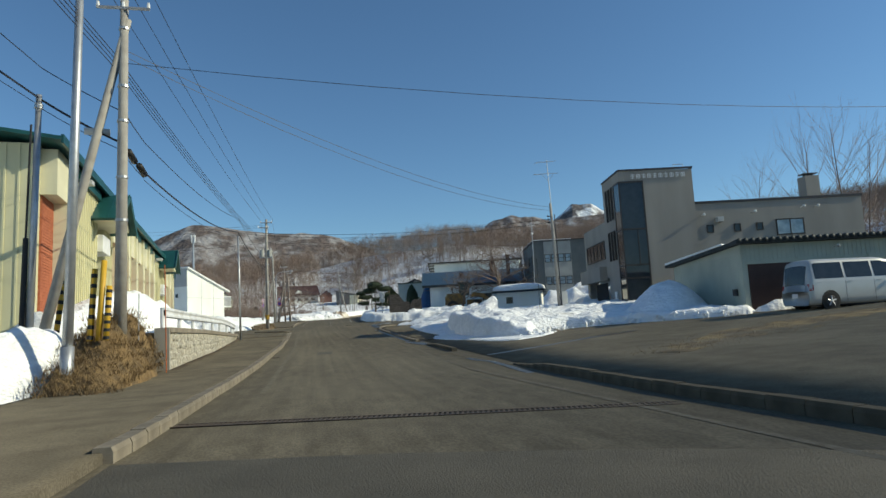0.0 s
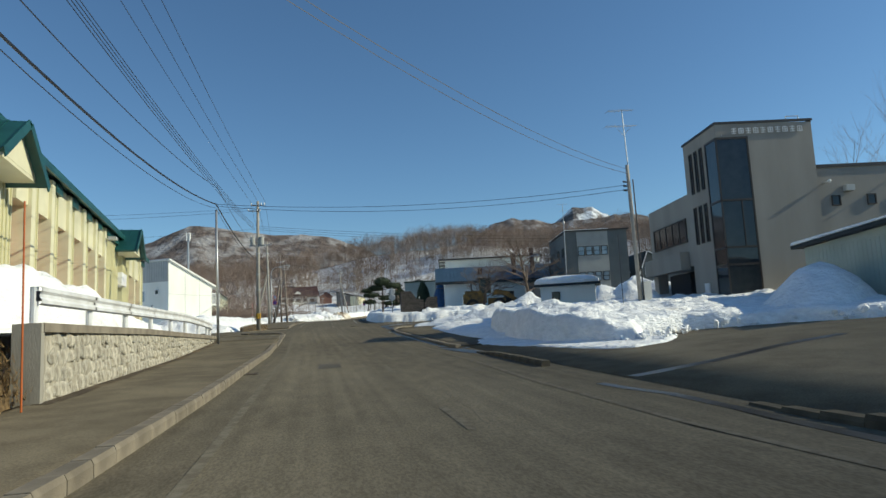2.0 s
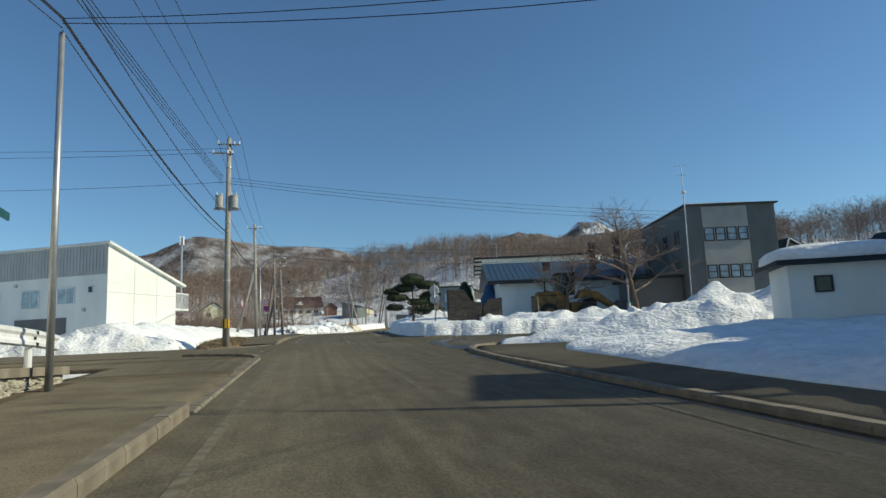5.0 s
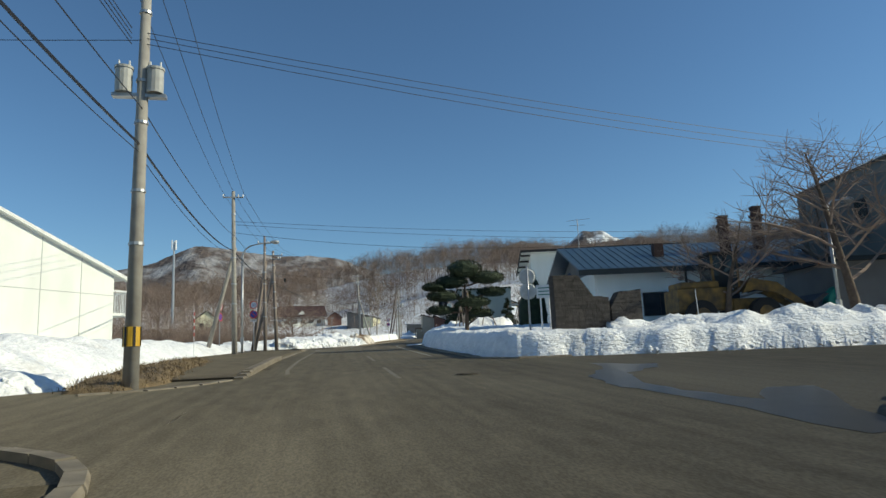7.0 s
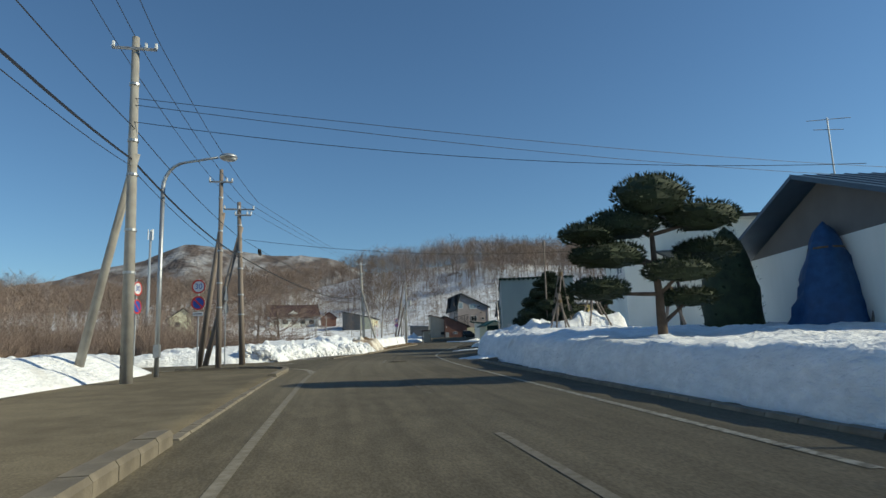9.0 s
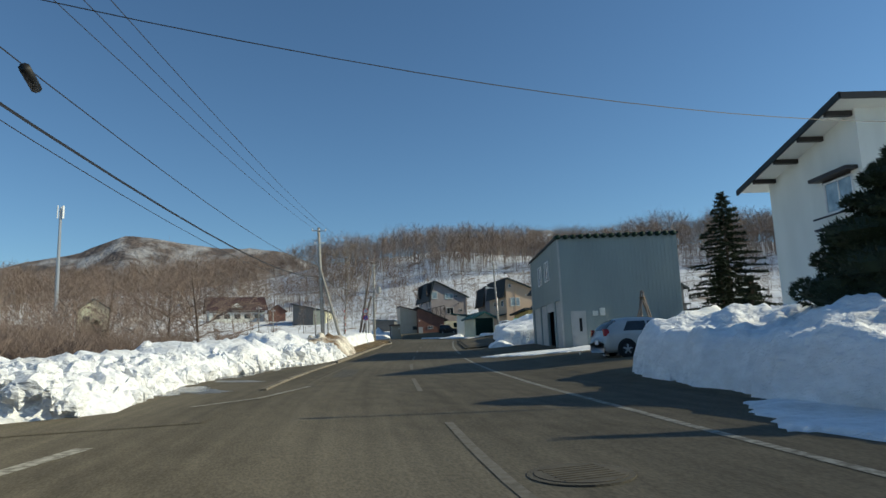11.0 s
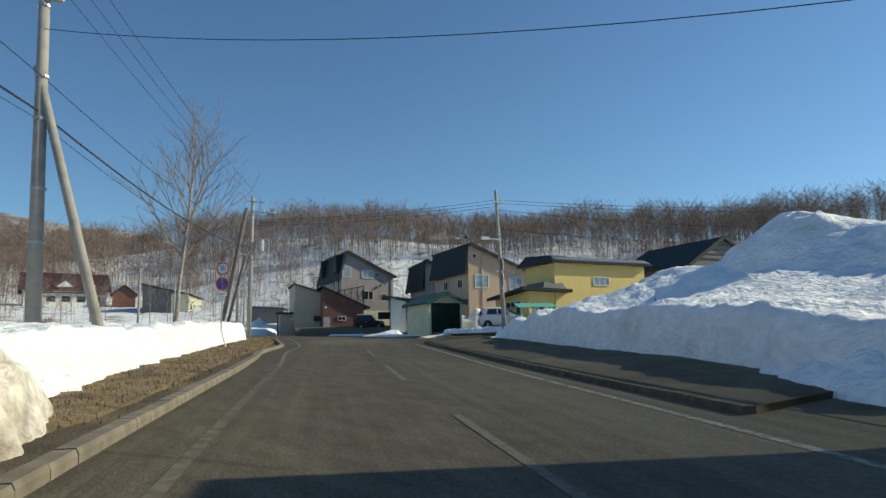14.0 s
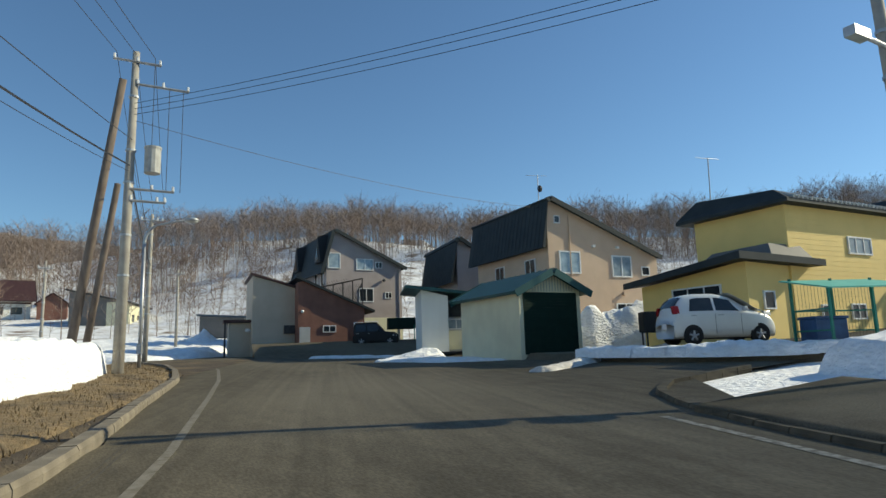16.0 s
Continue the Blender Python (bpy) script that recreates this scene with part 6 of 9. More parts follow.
def overhang_house():
    # white house whose roof falls away to the back, its high eave towards the start
    m = pose(23.85, 109.45, 2.9, 0, 0, -15)
    W, D, hf, hb = 15.0, 5.8, 8.35, 7.05
    root = thing("house", m, "white house with a deep bracketed roof overhang", "house")
    part("wall", Mesh().add([(0, 0, -.5), (W, 0, -.5), (W, D, -.5), (0, D, -.5), (0, 0, hf), (W, 0, hf), (W, D, hb), (0, D, hb)],
                            [(3, 2, 1, 0), (4, 5, 6, 7), (0, 1, 5, 4), (1, 2, 6, 5), (2, 3, 7, 6), (3, 0, 4, 7)]), M_WHITE, root)
    s = (hf - hb) / D
    def rf(x0, x1, y0, y1, off, t):
        return Mesh().add([(x0, y0, hf - s * y0 + off), (x1, y0, hf - s * y0 + off), (x1, y1, hf - s * y1 + off), (x0, y1, hf - s * y1 + off), (x0, y0, hf - s * y0 + off + t), (x1, y0, hf - s * y0 + off + t), (x1, y1, hf - s * y1 + off + t), (x0, y1, hf - s * y1 + off + t)],
                          [(3, 2, 1, 0), (4, 5, 6, 7), (0, 1, 5, 4), (1, 2, 6, 5), (2, 3, 7, 6), (3, 0, 4, 7)])
    ro = part("roof", rf(-1.0, W + .5, -.7, D + .8, .06, .1), M_DKROOF, root)
    part("soffit", rf(-.95, W + .4, -.62, D + .75, -.02, .07), M_WHITE, ro)
    part("bargeboard", rf(-1.05, -.98, -.75, D + .85, -.1, .24), M_DKROOF, ro)
    part("gutter", Mesh().box(-1, -.8, hf + s * .7 - .1, W + .5, -.7, hf + s * .7 + .1), M_FRAMEB, ro)
    for y in (.2, 1.9, 3.6, 5.3):
        part("bracket", Mesh().box(-.95, y - .09, hf - s * y - .2, 0.0, y + .09, hf - s * y - .02), M_FRAMEB, root)
    part("corner_beam", Mesh().box(-.02, .6, hf - 2.3, .05, 2.2, hf - 2.15), M_FRAMEB, root)
    w = window(root, "left", W, D, .5, 4.9, 1.6, 1.2, M_FRAMEW, M_GLASSL, 1, .06, True)
    hd = part("window_hood", Mesh().box(-.45, .2, 6.2, 0, 2.4, 6.33), M_FRAMEB, root)
    window(root, "front", W, D, 2.6, 4.4, 1.3, 1.0, M_FRAMEB, M_GLASS, 0)
    part("balcony_rail", Mesh().box(-.5, .3, 4.3, -.45, 2.3, 4.36).box(-.5, .3, 4.7, -.45, 2.3, 4.76).box(-.5, .3, 4.3, 0, .36, 4.36).box(-.5, 2.24, 4.3, 0, 2.3, 4.36), M_DARKST, root)
    part("porch_roof", Mesh().add([(2.2, -3.0, 5.3), (W, -3.0, 5.3), (W, 0, 6.2), (2.2, 0, 6.2), (2.2, -3.0, 5.45), (W, -3.0, 5.45), (W, 0, 6.35), (2.2, 0, 6.35)], [(3, 2, 1, 0), (4, 5, 6, 7), (0, 1, 5, 4), (1, 2, 6, 5), (2, 3, 7, 6), (3, 0, 4, 7)]), M_DKROOF, root)
    part("base_course", Mesh().box(-.06, -.06, -.5, W + .06, D + .06, .9), M_DKGREY, root)
    for x in (2.6, 7.0):
        part("porch_post", Mesh().box(x, -2.8, -.4, x + .15, -2.65, 5.35), M_FRAMEB, root)


overhang_house()


def garage():
    # local x runs from the far end to the near end along the road face; -y faces the road
    P, d = Vector((22.9, 134.6, 2.75)), Vector((-.2998, -.954, 0))
    yaw = math.degrees(math.atan2(d.y, d.x))
    m = pose(P.x, P.y, P.z, 0, 0, yaw)
    L, D, H = 11.0, 6.5, 6.3
    root = thing("garage", m, "blue-grey ribbed metal garage with roller doors", "garage")
    S = lambda s: L - s                                  # s from the near corner
    # walls with the open bay cut through
    part("front_wall", Mesh().box(0, 0, 2.95, L, .15, H), M_BLUEG, root)
    for a, b in ((0, .3), (S(7.96), S(7.6)), (S(5.2), S(5.0)), (S(2.6), S(2.24)), (S(.25), L)):
        part("pier", Mesh().box(a, 0, -.4, b, .15, 2.95), M_BLUEG, root)
    part("end_wall", Mesh().box(0, .15, -.4, .15, D, H), M_BLUEG, root)
    part("end_wall", Mesh().box(L - .15, .15, -.4, L, D, H), M_BLUEG, root)
    part("back_wall", Mesh().box(.15, D - .15, -.4, L - .15, D, H), M_BLUEG, root)
    part("floor_slab", Mesh().box(.15, .15, -.35, L - .15, D - .15, -.02), M_CONC, root)
    # Added backing and partitions, coloured near-black for the shade in the open bay.
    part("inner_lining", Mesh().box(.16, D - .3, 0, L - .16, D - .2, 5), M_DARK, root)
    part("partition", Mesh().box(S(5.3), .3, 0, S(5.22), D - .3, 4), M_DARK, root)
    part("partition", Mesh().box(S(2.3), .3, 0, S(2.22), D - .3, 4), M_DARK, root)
    part("roof", Mesh().box(-.1, -.1, H, L + .1, D + .1, H + .12), M_DKROOF, root)
    ribs(root, "front", L, D, .1, L - .05, 2.95, H, .2, M_BLUEG, .05, .012)
    ribs(root, "right", L, D, .1, D - .05, -.4, H, .2, M_BLUEG, .07, .026)
    me = Mesh()
    k = 0.0
    while k < D:
        me.tube((L + .22, k, H + .02), (L - .6, k, H + .1), .14, .14, 8)
        k += .42
    part("corrugated_edge", me, M_DKGREEN, root, smooth=True)
    part("corner_trim", Mesh().box(L - .03, -.05, -.4, L + .05, .04, H), M_SHUT, root)
    part("corner_trim", Mesh().box(-.05, -.05, -.4, .04, .04, H), M_SHUT, root)
    for a, b in ((2.24, .25), (7.6, 5.2), (10.68, 7.96)):
        sh_ = shutter(root, "front", L, D, S(a), -.35, a - b, 3.3, M_SHUT, out=.03, slat=.1)
        sh_.location.y = .1
    part("roller_door", Mesh().box(S(5.0), .02, 2.45, S(2.6), .07, 2.95), M_SHUT, root, "roller door half raised")
    for s in (3.32, 6.1):
        window(root, "front", L, D, S(s) - 1.42, 4.3, 1.42, 1.2, M_FRAMEW, M_GLASSL, 1, .06)
    dr = part("door", fbox(Mesh(), "right", L, D, .45, -.3, 1.25, 2.3, 0, .05), M_SHUT, root, "pale metal side door")
    part("door_glass", fbox(Mesh(), "right", L, D, .88, 1.2, 1.02, 1.9, .05, .06), M_DARK, dr)
    part("door_handle", fbox(Mesh(), "right", L, D, .52, .85, .58, 1.0, .05, .1), M_STEEL, dr)
    for y in (1.62, 2.0):
        part("vent_box", fbox(Mesh(), "right", L, D, y, 2.0, y + .26, 2.4 if y > 1.9 else 2.25, 0, .2), M_WHITE, root, bevel=.02)


garage()

# ---- houses round the bend ----
def beige_house():
    m = pose(30.25, 205.6, 4.9, 0, 0, -8)
    root = shell("house", m, [(0, 0), (3.1, 0), (3.1, 4.9), (0, 5.8)], 6, M_BEIGE, "narrow beige house with a sloping roof", "house")
    part("roof", roof_seg(Mesh(), -.2, 5.87, 3.4, 4.82, -.25, 6.2, .15), M_BROWNR, root)
    p = part("porch", Mesh().box(-1.5, 1.2, 0, 0, 3.4, 2.5), M_BEIGE, root)
    part("porch_roof", Mesh().box(-1.9, .8, 2.5, .02, 3.8, 2.7), M_BROWNR, p)
    part("porch_post", Mesh().box(-1.85, .9, 0, -1.72, 1.03, 2.5), M_DARKST, p)
    part("satellite_dish", Mesh().ball((-.25, .5, 1.9), .22, 12, 6, .6).tube((0, .5, 1.8), (-.2, .5, 1.85), .02), M_INS, root, smooth=True)
    part("air_unit", Mesh().box(2.2, -.3, 1.6, 2.95, 0, 2.2), M_DARKST, root)


beige_house()


def redbrown_house():
    m = pose(33.0, 203.7, 4.8, 0, 0, -8)
    W, D = 4.8, 6
    root = shell("house", m, [(0, 0), (W, 0), (W, 3.5), (.5, 5.4), (0, 5.3)], D, M_REDBR, "low red-brown house with a long sloping roof", "house")
    part("roof", roof_seg(Mesh(), -.2, 5.6, W + .7, 3.1, -.3, D, .16), M_DKROOF, root)
    part("front_panel", Mesh().box(0, -.03, 0, .9, 0, 4.6), M_REDBR, root)
    part("door", Mesh().box(.1, -.06, 0, .85, -.03, 2.1), M_SHUT, root, "pale front door")
    window(root, "front", W, D, 1.75, 1.7, .95, .5, M_FRAMEW, M_GLASS, 1)
    window(root, "front", W, D, 4.0, 1.2, .7, 1.2, M_FRAMEW, M_GLASS, 0)
    part("porch_lamp", Mesh().ball((.3, -.1, 3.2), .12), M_INS, root)
    # open lattice balcony over the roof
    b = part("balcony", Mesh().box(2.5, 3.6, 3.6, 5.6, 3.7, 3.75), M_FRAMEB, root, "dark lattice balcony screen")
    part("top_rail", Mesh().tube((2.4, 3.6, 5.35), (5.6, 3.6, 6.05), .06, .06, 6), M_FRAMEB, b)
    for k in range(5):
        x = 2.45 + k * .78
        part("post", Mesh().tube((x, 3.6, 3.0), (x, 3.6, 5.36 + (x - 2.4) * .215), .05, .05, 6), M_FRAMEB, b)
    me = Mesh()
    for k in range(26):
        x = 1.0 + k * .19
        for sl in (1, -1):
            za, zb, xa, xb = 3.7, 5.35 + (x - 2.4) * .2, x, x + sl * 1.5
            me.tube((min(max(xa, 2.4), 5.6), 3.62, za), (min(max(xb, 2.4), 5.6), 3.62, zb), .014, .014, 3, False)
    part("lattice", me, M_FRAMEB, b)["kind"] = "stuff"


redbrown_house()


def tall_mauve_house():
    m = pose(38.75, 214.5, 5.2, 0, 0, -1)
    W, D = 7.5, 10
    root = gable_house("house", m, W, D, 8.3, .75, 11.0, M_MAUVE, M_DKROOF, "tall mauve-grey house with an asymmetric dark roof", over=.35, eave_r=7.8, lap=.28)
    window(root, "front", W, D, .15, 7.5, 1.2, 1.45, M_FRAMEW, M_GLASSL, 0, .08)
    window(root, "front", W, D, 2.9, 7.4, 1.7, 1.1, M_FRAMEW, M_GLASSL, 1, .08)
    window(root, "front", W, D, 4.8, 7.65, .7, .6, M_FRAMEW, M_GLASS, 1)
    window(root, "front", W, D, 3.15, 4.45, 1.45, 1.3, M_FRAMEW, M_GLASS, 1, .08)
    window(root, "front", W, D, 5.75, 4.8, .7, .6, M_FRAMEW, M_GLASS, 1)
    window(root, "front", W, D, 3.0, 1.5, 2.0, 1.2, M_FRAMEW, M_GLASS, 1, .08)
    part("plinth", Mesh().box(-.04, -.04, -.4, W + .04, D, 3.0), M_CREAMP, root, "cream ground storey")
    for y in (.7, 2.6, 6.8):
        window(root, "left", W, D, y, 5.8, .8, 1.8, M_FRAMEW, M_GLASS, 0)
    for y in (.1, 7.3):
        q = part("dormer", Mesh().add([(-.55, y, 8.1), (-.55, y + 1.9, 8.1), (-.5, y + .95, 10.6), (.7, y, 8.1), (.7, y + 1.9, 8.1), (.7, y + .95, 10.9)], [(0, 1, 2), (3, 5, 4), (0, 2, 5, 3), (1, 4, 5, 2), (0, 3, 4, 1)]), M_BLACK, root, "pointed black dormer")
        part("dormer_glass", Mesh().add([(-.60, y + .45, 8.3), (-.60, y + 1.45, 8.3), (-.56, y + .95, 9.6), (-.56, y + .45, 8.3), (-.56, y + 1.45, 8.3), (-.52, y + .95, 9.6)], [(0, 1, 2), (3, 5, 4), (0, 2, 5, 3), (1, 4, 5, 2), (0, 3, 4, 1)]), M_GLASS, q)
    part("downpipe", Mesh().tube((7.2, -.06, 0), (7.2, -.06, 7.6), .05), M_MAUVE, root)
    part("satellite_dish", Mesh().ball((5.6, -.2, 6.5), .16), M_DARKST, root)


tall_mauve_house()


def steep_roof(root, D, zb, zt, out=.62):
    """A steep roof face hanging down the left side."""
    part("steep_roof", Mesh().add([(-out, -.38, zb), (-out, D + .38, zb), (-.03, D + .38, zt), (-.03, -.38, zt), (-out + .18, -.38, zb), (-out + .18, D + .38, zb)], [(0, 1, 2, 3), (4, 3, 2, 5), (0, 3, 4), (1, 5, 2), (0, 4, 5, 1)]), M_DKROOF, root, "steep dark metal roof")
    me = Mesh()
    for k in range(int(D / .45) + 1):
        y = -.3 + k * .45
        me.tube((-out - .012, y, zb + .02), (-.042, y, zt - .02), .014, .014, 4, False)
    part("roof_seams", me, M_DKROOF, root)["kind"] = "stuff"


_r = gable_house("house", (45.85, 203.1, 5.4, 0, 0, -11), 4.6, 8, 8.3, .12, 8.5, M_MAUVE, M_DKROOF, "dark house with a steep black roof between its neighbours", over=.05, eave_r=5.6)
steep_roof(_r, 8, 4.9, 8.55, .7)


def tan_house():
    m = pose(44.25, 189.5, 5.5, 0, 0, -4)
    W, D = 8.6, 9.0
    root = gable_house("house", m, W, D, 8.36, .12, 8.45, M_TAN, M_DKROOF, "tan two-storey house with a steep dark blue roof", over=.06, eave_r=5.1, lap=.26)
    steep_roof(root, D, 5.4, 8.52)
    window(root, "front", W, D, .5, 7.0, .45, .5, M_FRAMEW, M_GLASS, 0)
    window(root, "front", W, D, .75, 3.9, 1.6, 1.4, M_FRAMEW, M_GLASSL, 1, .08)
    window(root, "front", W, D, 4.8, 3.75, 1.6, 1.4, M_FRAMEW, M_GLASSL, 1, .08)
    window(root, "front", W, D, 7.2, 3.9, .7, .6, M_FRAMEW, M_GLASS, 0)
    window(root, "front", W, D, 2.9, .7, .5, .8, M_FRAMEW, M_GLASS, 0)
    window(root, "front", W, D, 4.95, .95, 1.55, 1.15, M_FRAMEW, M_GLASS, 1, .08)
    for y in (1.4, 5.2):
        window(root, "left", W, D, y, 4.0, 1.2, 1.0, M_FRAMEW, M_GLASS, 1)
    for x in (3.3, 5.2):
        part("wall_lamp", Mesh().box(x, -.15, 5.6, x + .2, 0, 5.75), M_INS, root)
    part("vent", Mesh().tube((5.6, 0, 2.7), (5.6, -.2, 2.7), .14), M_TAN, root)
    part("downpipe", Mesh().tube((1.6, -.06, 0), (1.6, -.06, 7.6), .04), M_TAN, root)
    a = part("aerial", Mesh().tube((.2, 1, 8.4), (.2, 1, 10.3), .025).tube((-.7, 1, 10.2), (.9, 1, 10.3), .012), M_STEEL, root)
    part("satellite_dish", Mesh().ball((.3, .95, 9.4), .16, 10, 6, 1.4), M_DARKST, a)
    part("low_annex", Mesh().prism([(-2.6, 0), (0, 0), (0, 2.5), (-2.6, 1.9)], .5, 5), M_TAN, root)
    part("annex_roof", roof_seg(Mesh(), -3.0, 1.9, 0.0, 2.6, .2, 5.3, .14), M_DKROOF, root)


tan_house()


def yellow_house():
    m = pose(43.5, 174.0, 4.9, 0, 0, -1.5)
    W, D = 9.6, 4.3
    root = thing("house", m, "yellow lap-sided house with a dark low-pitched roof", "house")
    part("wall", Mesh().box(.0, 0, -.5, W, D, 5.3), M_YELLOW, root)
    laps(root, "front", W, D, 0.02, W - .02, -.3, 5.2, .2, M_YELLOW)
    laps(root, "left", W, D, 0.02, D - .02, 2.5, 5.2, .2, M_YELLOW)
    ro = part("roof", Mesh().add([(-.5, -.5, 5.3), (W + .5, -.5, 5.3), (W + .5, D + .6, 5.3), (-.5, D + .6, 5.3), (-.1, .3, 5.95), (W - .4, .4, 5.75), (W - .4, D - .3, 5.85), (-.1, D - .3, 6.25), (-.5, -.5, 5.45), (W + .5, -.5, 5.45), (W + .5, D + .6, 5.45), (-.5, D + .6, 5.45)],
                                 [(3, 2, 1, 0), (8, 9, 5, 4), (9, 10, 6, 5), (10, 11, 7, 6), (11, 8, 4, 7), (4, 5, 6, 7), (0, 1, 9, 8), (1, 2, 10, 9), (2, 3, 11, 10), (3, 0, 8, 11)]), M_DKROOF, root)
    q = Mesh()
    for k in range(36):
        q.tube((-.1 + k * .28, -.55, 5.5), (-.1 + k * .28, .3, 5.85), .07, .05, 6)
    part("ribbed_eave", q, M_SHUT, ro)["kind"] = "stuff"
    # low wing at the road side, its roof falling to the back
    lw = part("low_wing", Mesh().add([(-2.5, .1, -.5), (.0, .1, -.5), (.0, 5.3, -.5), (-2.5, 5.3, -.5), (-2.5, .1, 3.0), (.0, .1, 3.0), (.0, 5.3, 2.7), (-2.5, 5.3, 2.5)], [(3, 2, 1, 0), (4, 5, 6, 7), (0, 1, 5, 4), (1, 2, 6, 5), (2, 3, 7, 6), (3, 0, 4, 7)]), M_YELLOW, root)
    part("low_roof", Mesh().add([(-3.3, -.3, 3.0), (1.3, -.6, 2.85), (1.3, .0, 2.95), (.0, 5.8, 2.85), (-3.1, 5.8, 2.45), (-3.3, -.3, 3.28), (1.3, -.6, 3.1), (1.3, .0, 3.2), (.0, 5.8, 3.1), (-3.1, 5.8, 2.7)], [(4, 3, 2, 1, 0), (5, 6, 7, 8, 9), (0, 1, 6, 5), (1, 2, 7, 6), (2, 3, 8, 7), (3, 4, 9, 8), (4, 0, 5, 9)]), M_DKROOF, lw)
    part("upper_hip", Mesh().add([(-1.3, -.2, 3.1), (.9, -.4, 3.1), (.9, 0, 3.1), (-1.2, 3.6, 3.1), (-.9, .2, 3.75), (.7, .0, 3.7), (.7, .05, 3.7), (-.6, 3, 3.75)], [(3, 2, 1, 0), (4, 5, 6, 7), (0, 1, 5, 4), (1, 2, 6, 5), (2, 3, 7, 6), (3, 0, 4, 7)]), M_DKGREY, lw)
    window(root, "front", W, D, 3.9, 3.5, 1.7, .75, M_FRAMEW, M_GLASSL, 2)
    w = window(root, "left", W, D, 1.2, .95, 2.4, 1.3, M_FRAMEW, M_GLASS, 2)
    w.location.x = -2.5
    w = window(root, "front", W, D, -1.7, 1.2, .65, .7, M_FRAMEW, M_GLASS, 0)
    w.location.y = .1
    window(root, "front", W, D, 1.6, .8, .65, .6, M_FRAMEW, M_GLASS, 0)
    window(root, "front", W, D, 3.6, .8, 1.0, .65, M_FRAMEW, M_GLASS, 1)
    part("lamp", Mesh().ball((6.9, -.12, 1.9), .11), M_INS, root)
    a = part("aerial", Mesh().tube((.1, 3.4, 6.0), (.2, 3.4, 8.2), .025).tube((-.6, 3.4, 8.1), (.9, 3.4, 8.2), .012), M_STEEL, root)
    part("annex", Mesh().box(W, .4, -.5, W + 2, D, 2.6), M_YELLOW, root)
    part("annex_roof", Mesh().box(W - .1, 0, 2.6, W + 2.5, D, 2.85), M_DKROOF, root)


yellow_house()


def dark_house():
    m = pose(56.8, 171.6, 5.6, 0, 0, -4)
    W, D = 7.6, 9
    root = gable_house("house", m, W, D, 5.0, 3.6, 7.2, M_DKGREY, M_DKROOF, "dark grey house with a low hipped roof", over=.7, lap=.24)
    for k in range(4):
        part("gable_board", Mesh().prism([(.6 + k * .6, 5.3 + k * .42), (W - .6 - k * .6, 5.3 + k * .42), (W - .8 - k * .6, 5.55 + k * .42), (.8 + k * .6, 5.55 + k * .42)], -.1, 0), M_DKGREY, root)
    for x in (2.1, 4.9):
        window(root, "front", W, D, x, 2.9, .75, 1.4, M_FRAMEB, M_GLASSL, 0, .1)
    for y in (1.5, 4.5):
        window(root, "left", W, D, y, 3.6, .7, .8, M_FRAMEB, M_GLASS, 0)
    p = part("porch_roof", Mesh().box(.2, -1.6, 2.3, W, 0, 2.5), M_DKROOF, root)
    part("porch", Mesh().box(1.2, -1.2, -.5, W - .5, 0, 2.3), M_DKGREY, root)


dark_house()


def small_shed(name, m, W, D, h, hp, wall, roofm, label, door=None, px=None):
    root = gable_house(name, m, W, D, h, px if px is not None else W / 2, hp, wall, roofm, label, over=.3, ov_f=.35, category="shed")
    if door:
        u, z, w, hh, mt = door
        shutter(root, "front", W, D, u, z, w, hh, mt)
    return root


_r = small_shed("garage_shed", (35.1, 180.2, 4.8, 0, 0, -3), 3.05, 5.0, 2.45, 3.22, M_CREAMP, M_GREENR, "small cream garage with a dark green shutter", (.2, -.1, 2.65, 2.5, M_DKGREEN))
part("gable_ribs", Mesh().box(.1, -.03, 2.5, 2.95, -.0, 2.52), M_CREAMP, _r)
ribs(_r, "front", 3.05, 5, .1, 2.95, 2.45, 3.2, .14, M_SHEDW, .03, .03, lambda u: 2.45 + .75 * (1 - abs(u - 1.525) / 1.525))
_r = shell("shed", (35.75, 190.0, 5.3, 0, 0, -22), [(0, -.4), (1.45, -.4), (1.45, 2.6), (0, 2.95)], 4, M_WHITE, "white shed with a green roof", "shed")
part("roof", roof_seg(Mesh(), -.9, 3.05, 4.4, 2.4, -.5, 4.3, .16), M_GREENR, _r)
part("lean_to", Mesh().box(1.45, .9, -.4, 4.1, 4, 2.4), M_BBPALE, _r)
part("lean_to_screen", Mesh().box(1.5, .84, -.3, 4.0, .9, .75), M_CREAMP, _r)
window(_r, "front", 1.45, 4, 1.6, 1.5, 1.2, .8, M_FRAMEB, M_GLASS, 0).location.y = .9
window(_r, "front", 1.45, 4, 1.5, .8, 2.5, .6, M_FRAMEW, M_GLASSL, 4).location.y = .9
_r = shell("shed", (31.3, 236.9, 6.6, 0, 0, -25), [(0, 0), (5, 0), (5, 2.8), (0, 3.1)], 4, M_DKGREY, "dark shed across the bend", "shed")
part("roof", roof_seg(Mesh(), -.3, 3.15, 5.3, 2.8, -.3, 4.3, .2), M_BLUER, _r)
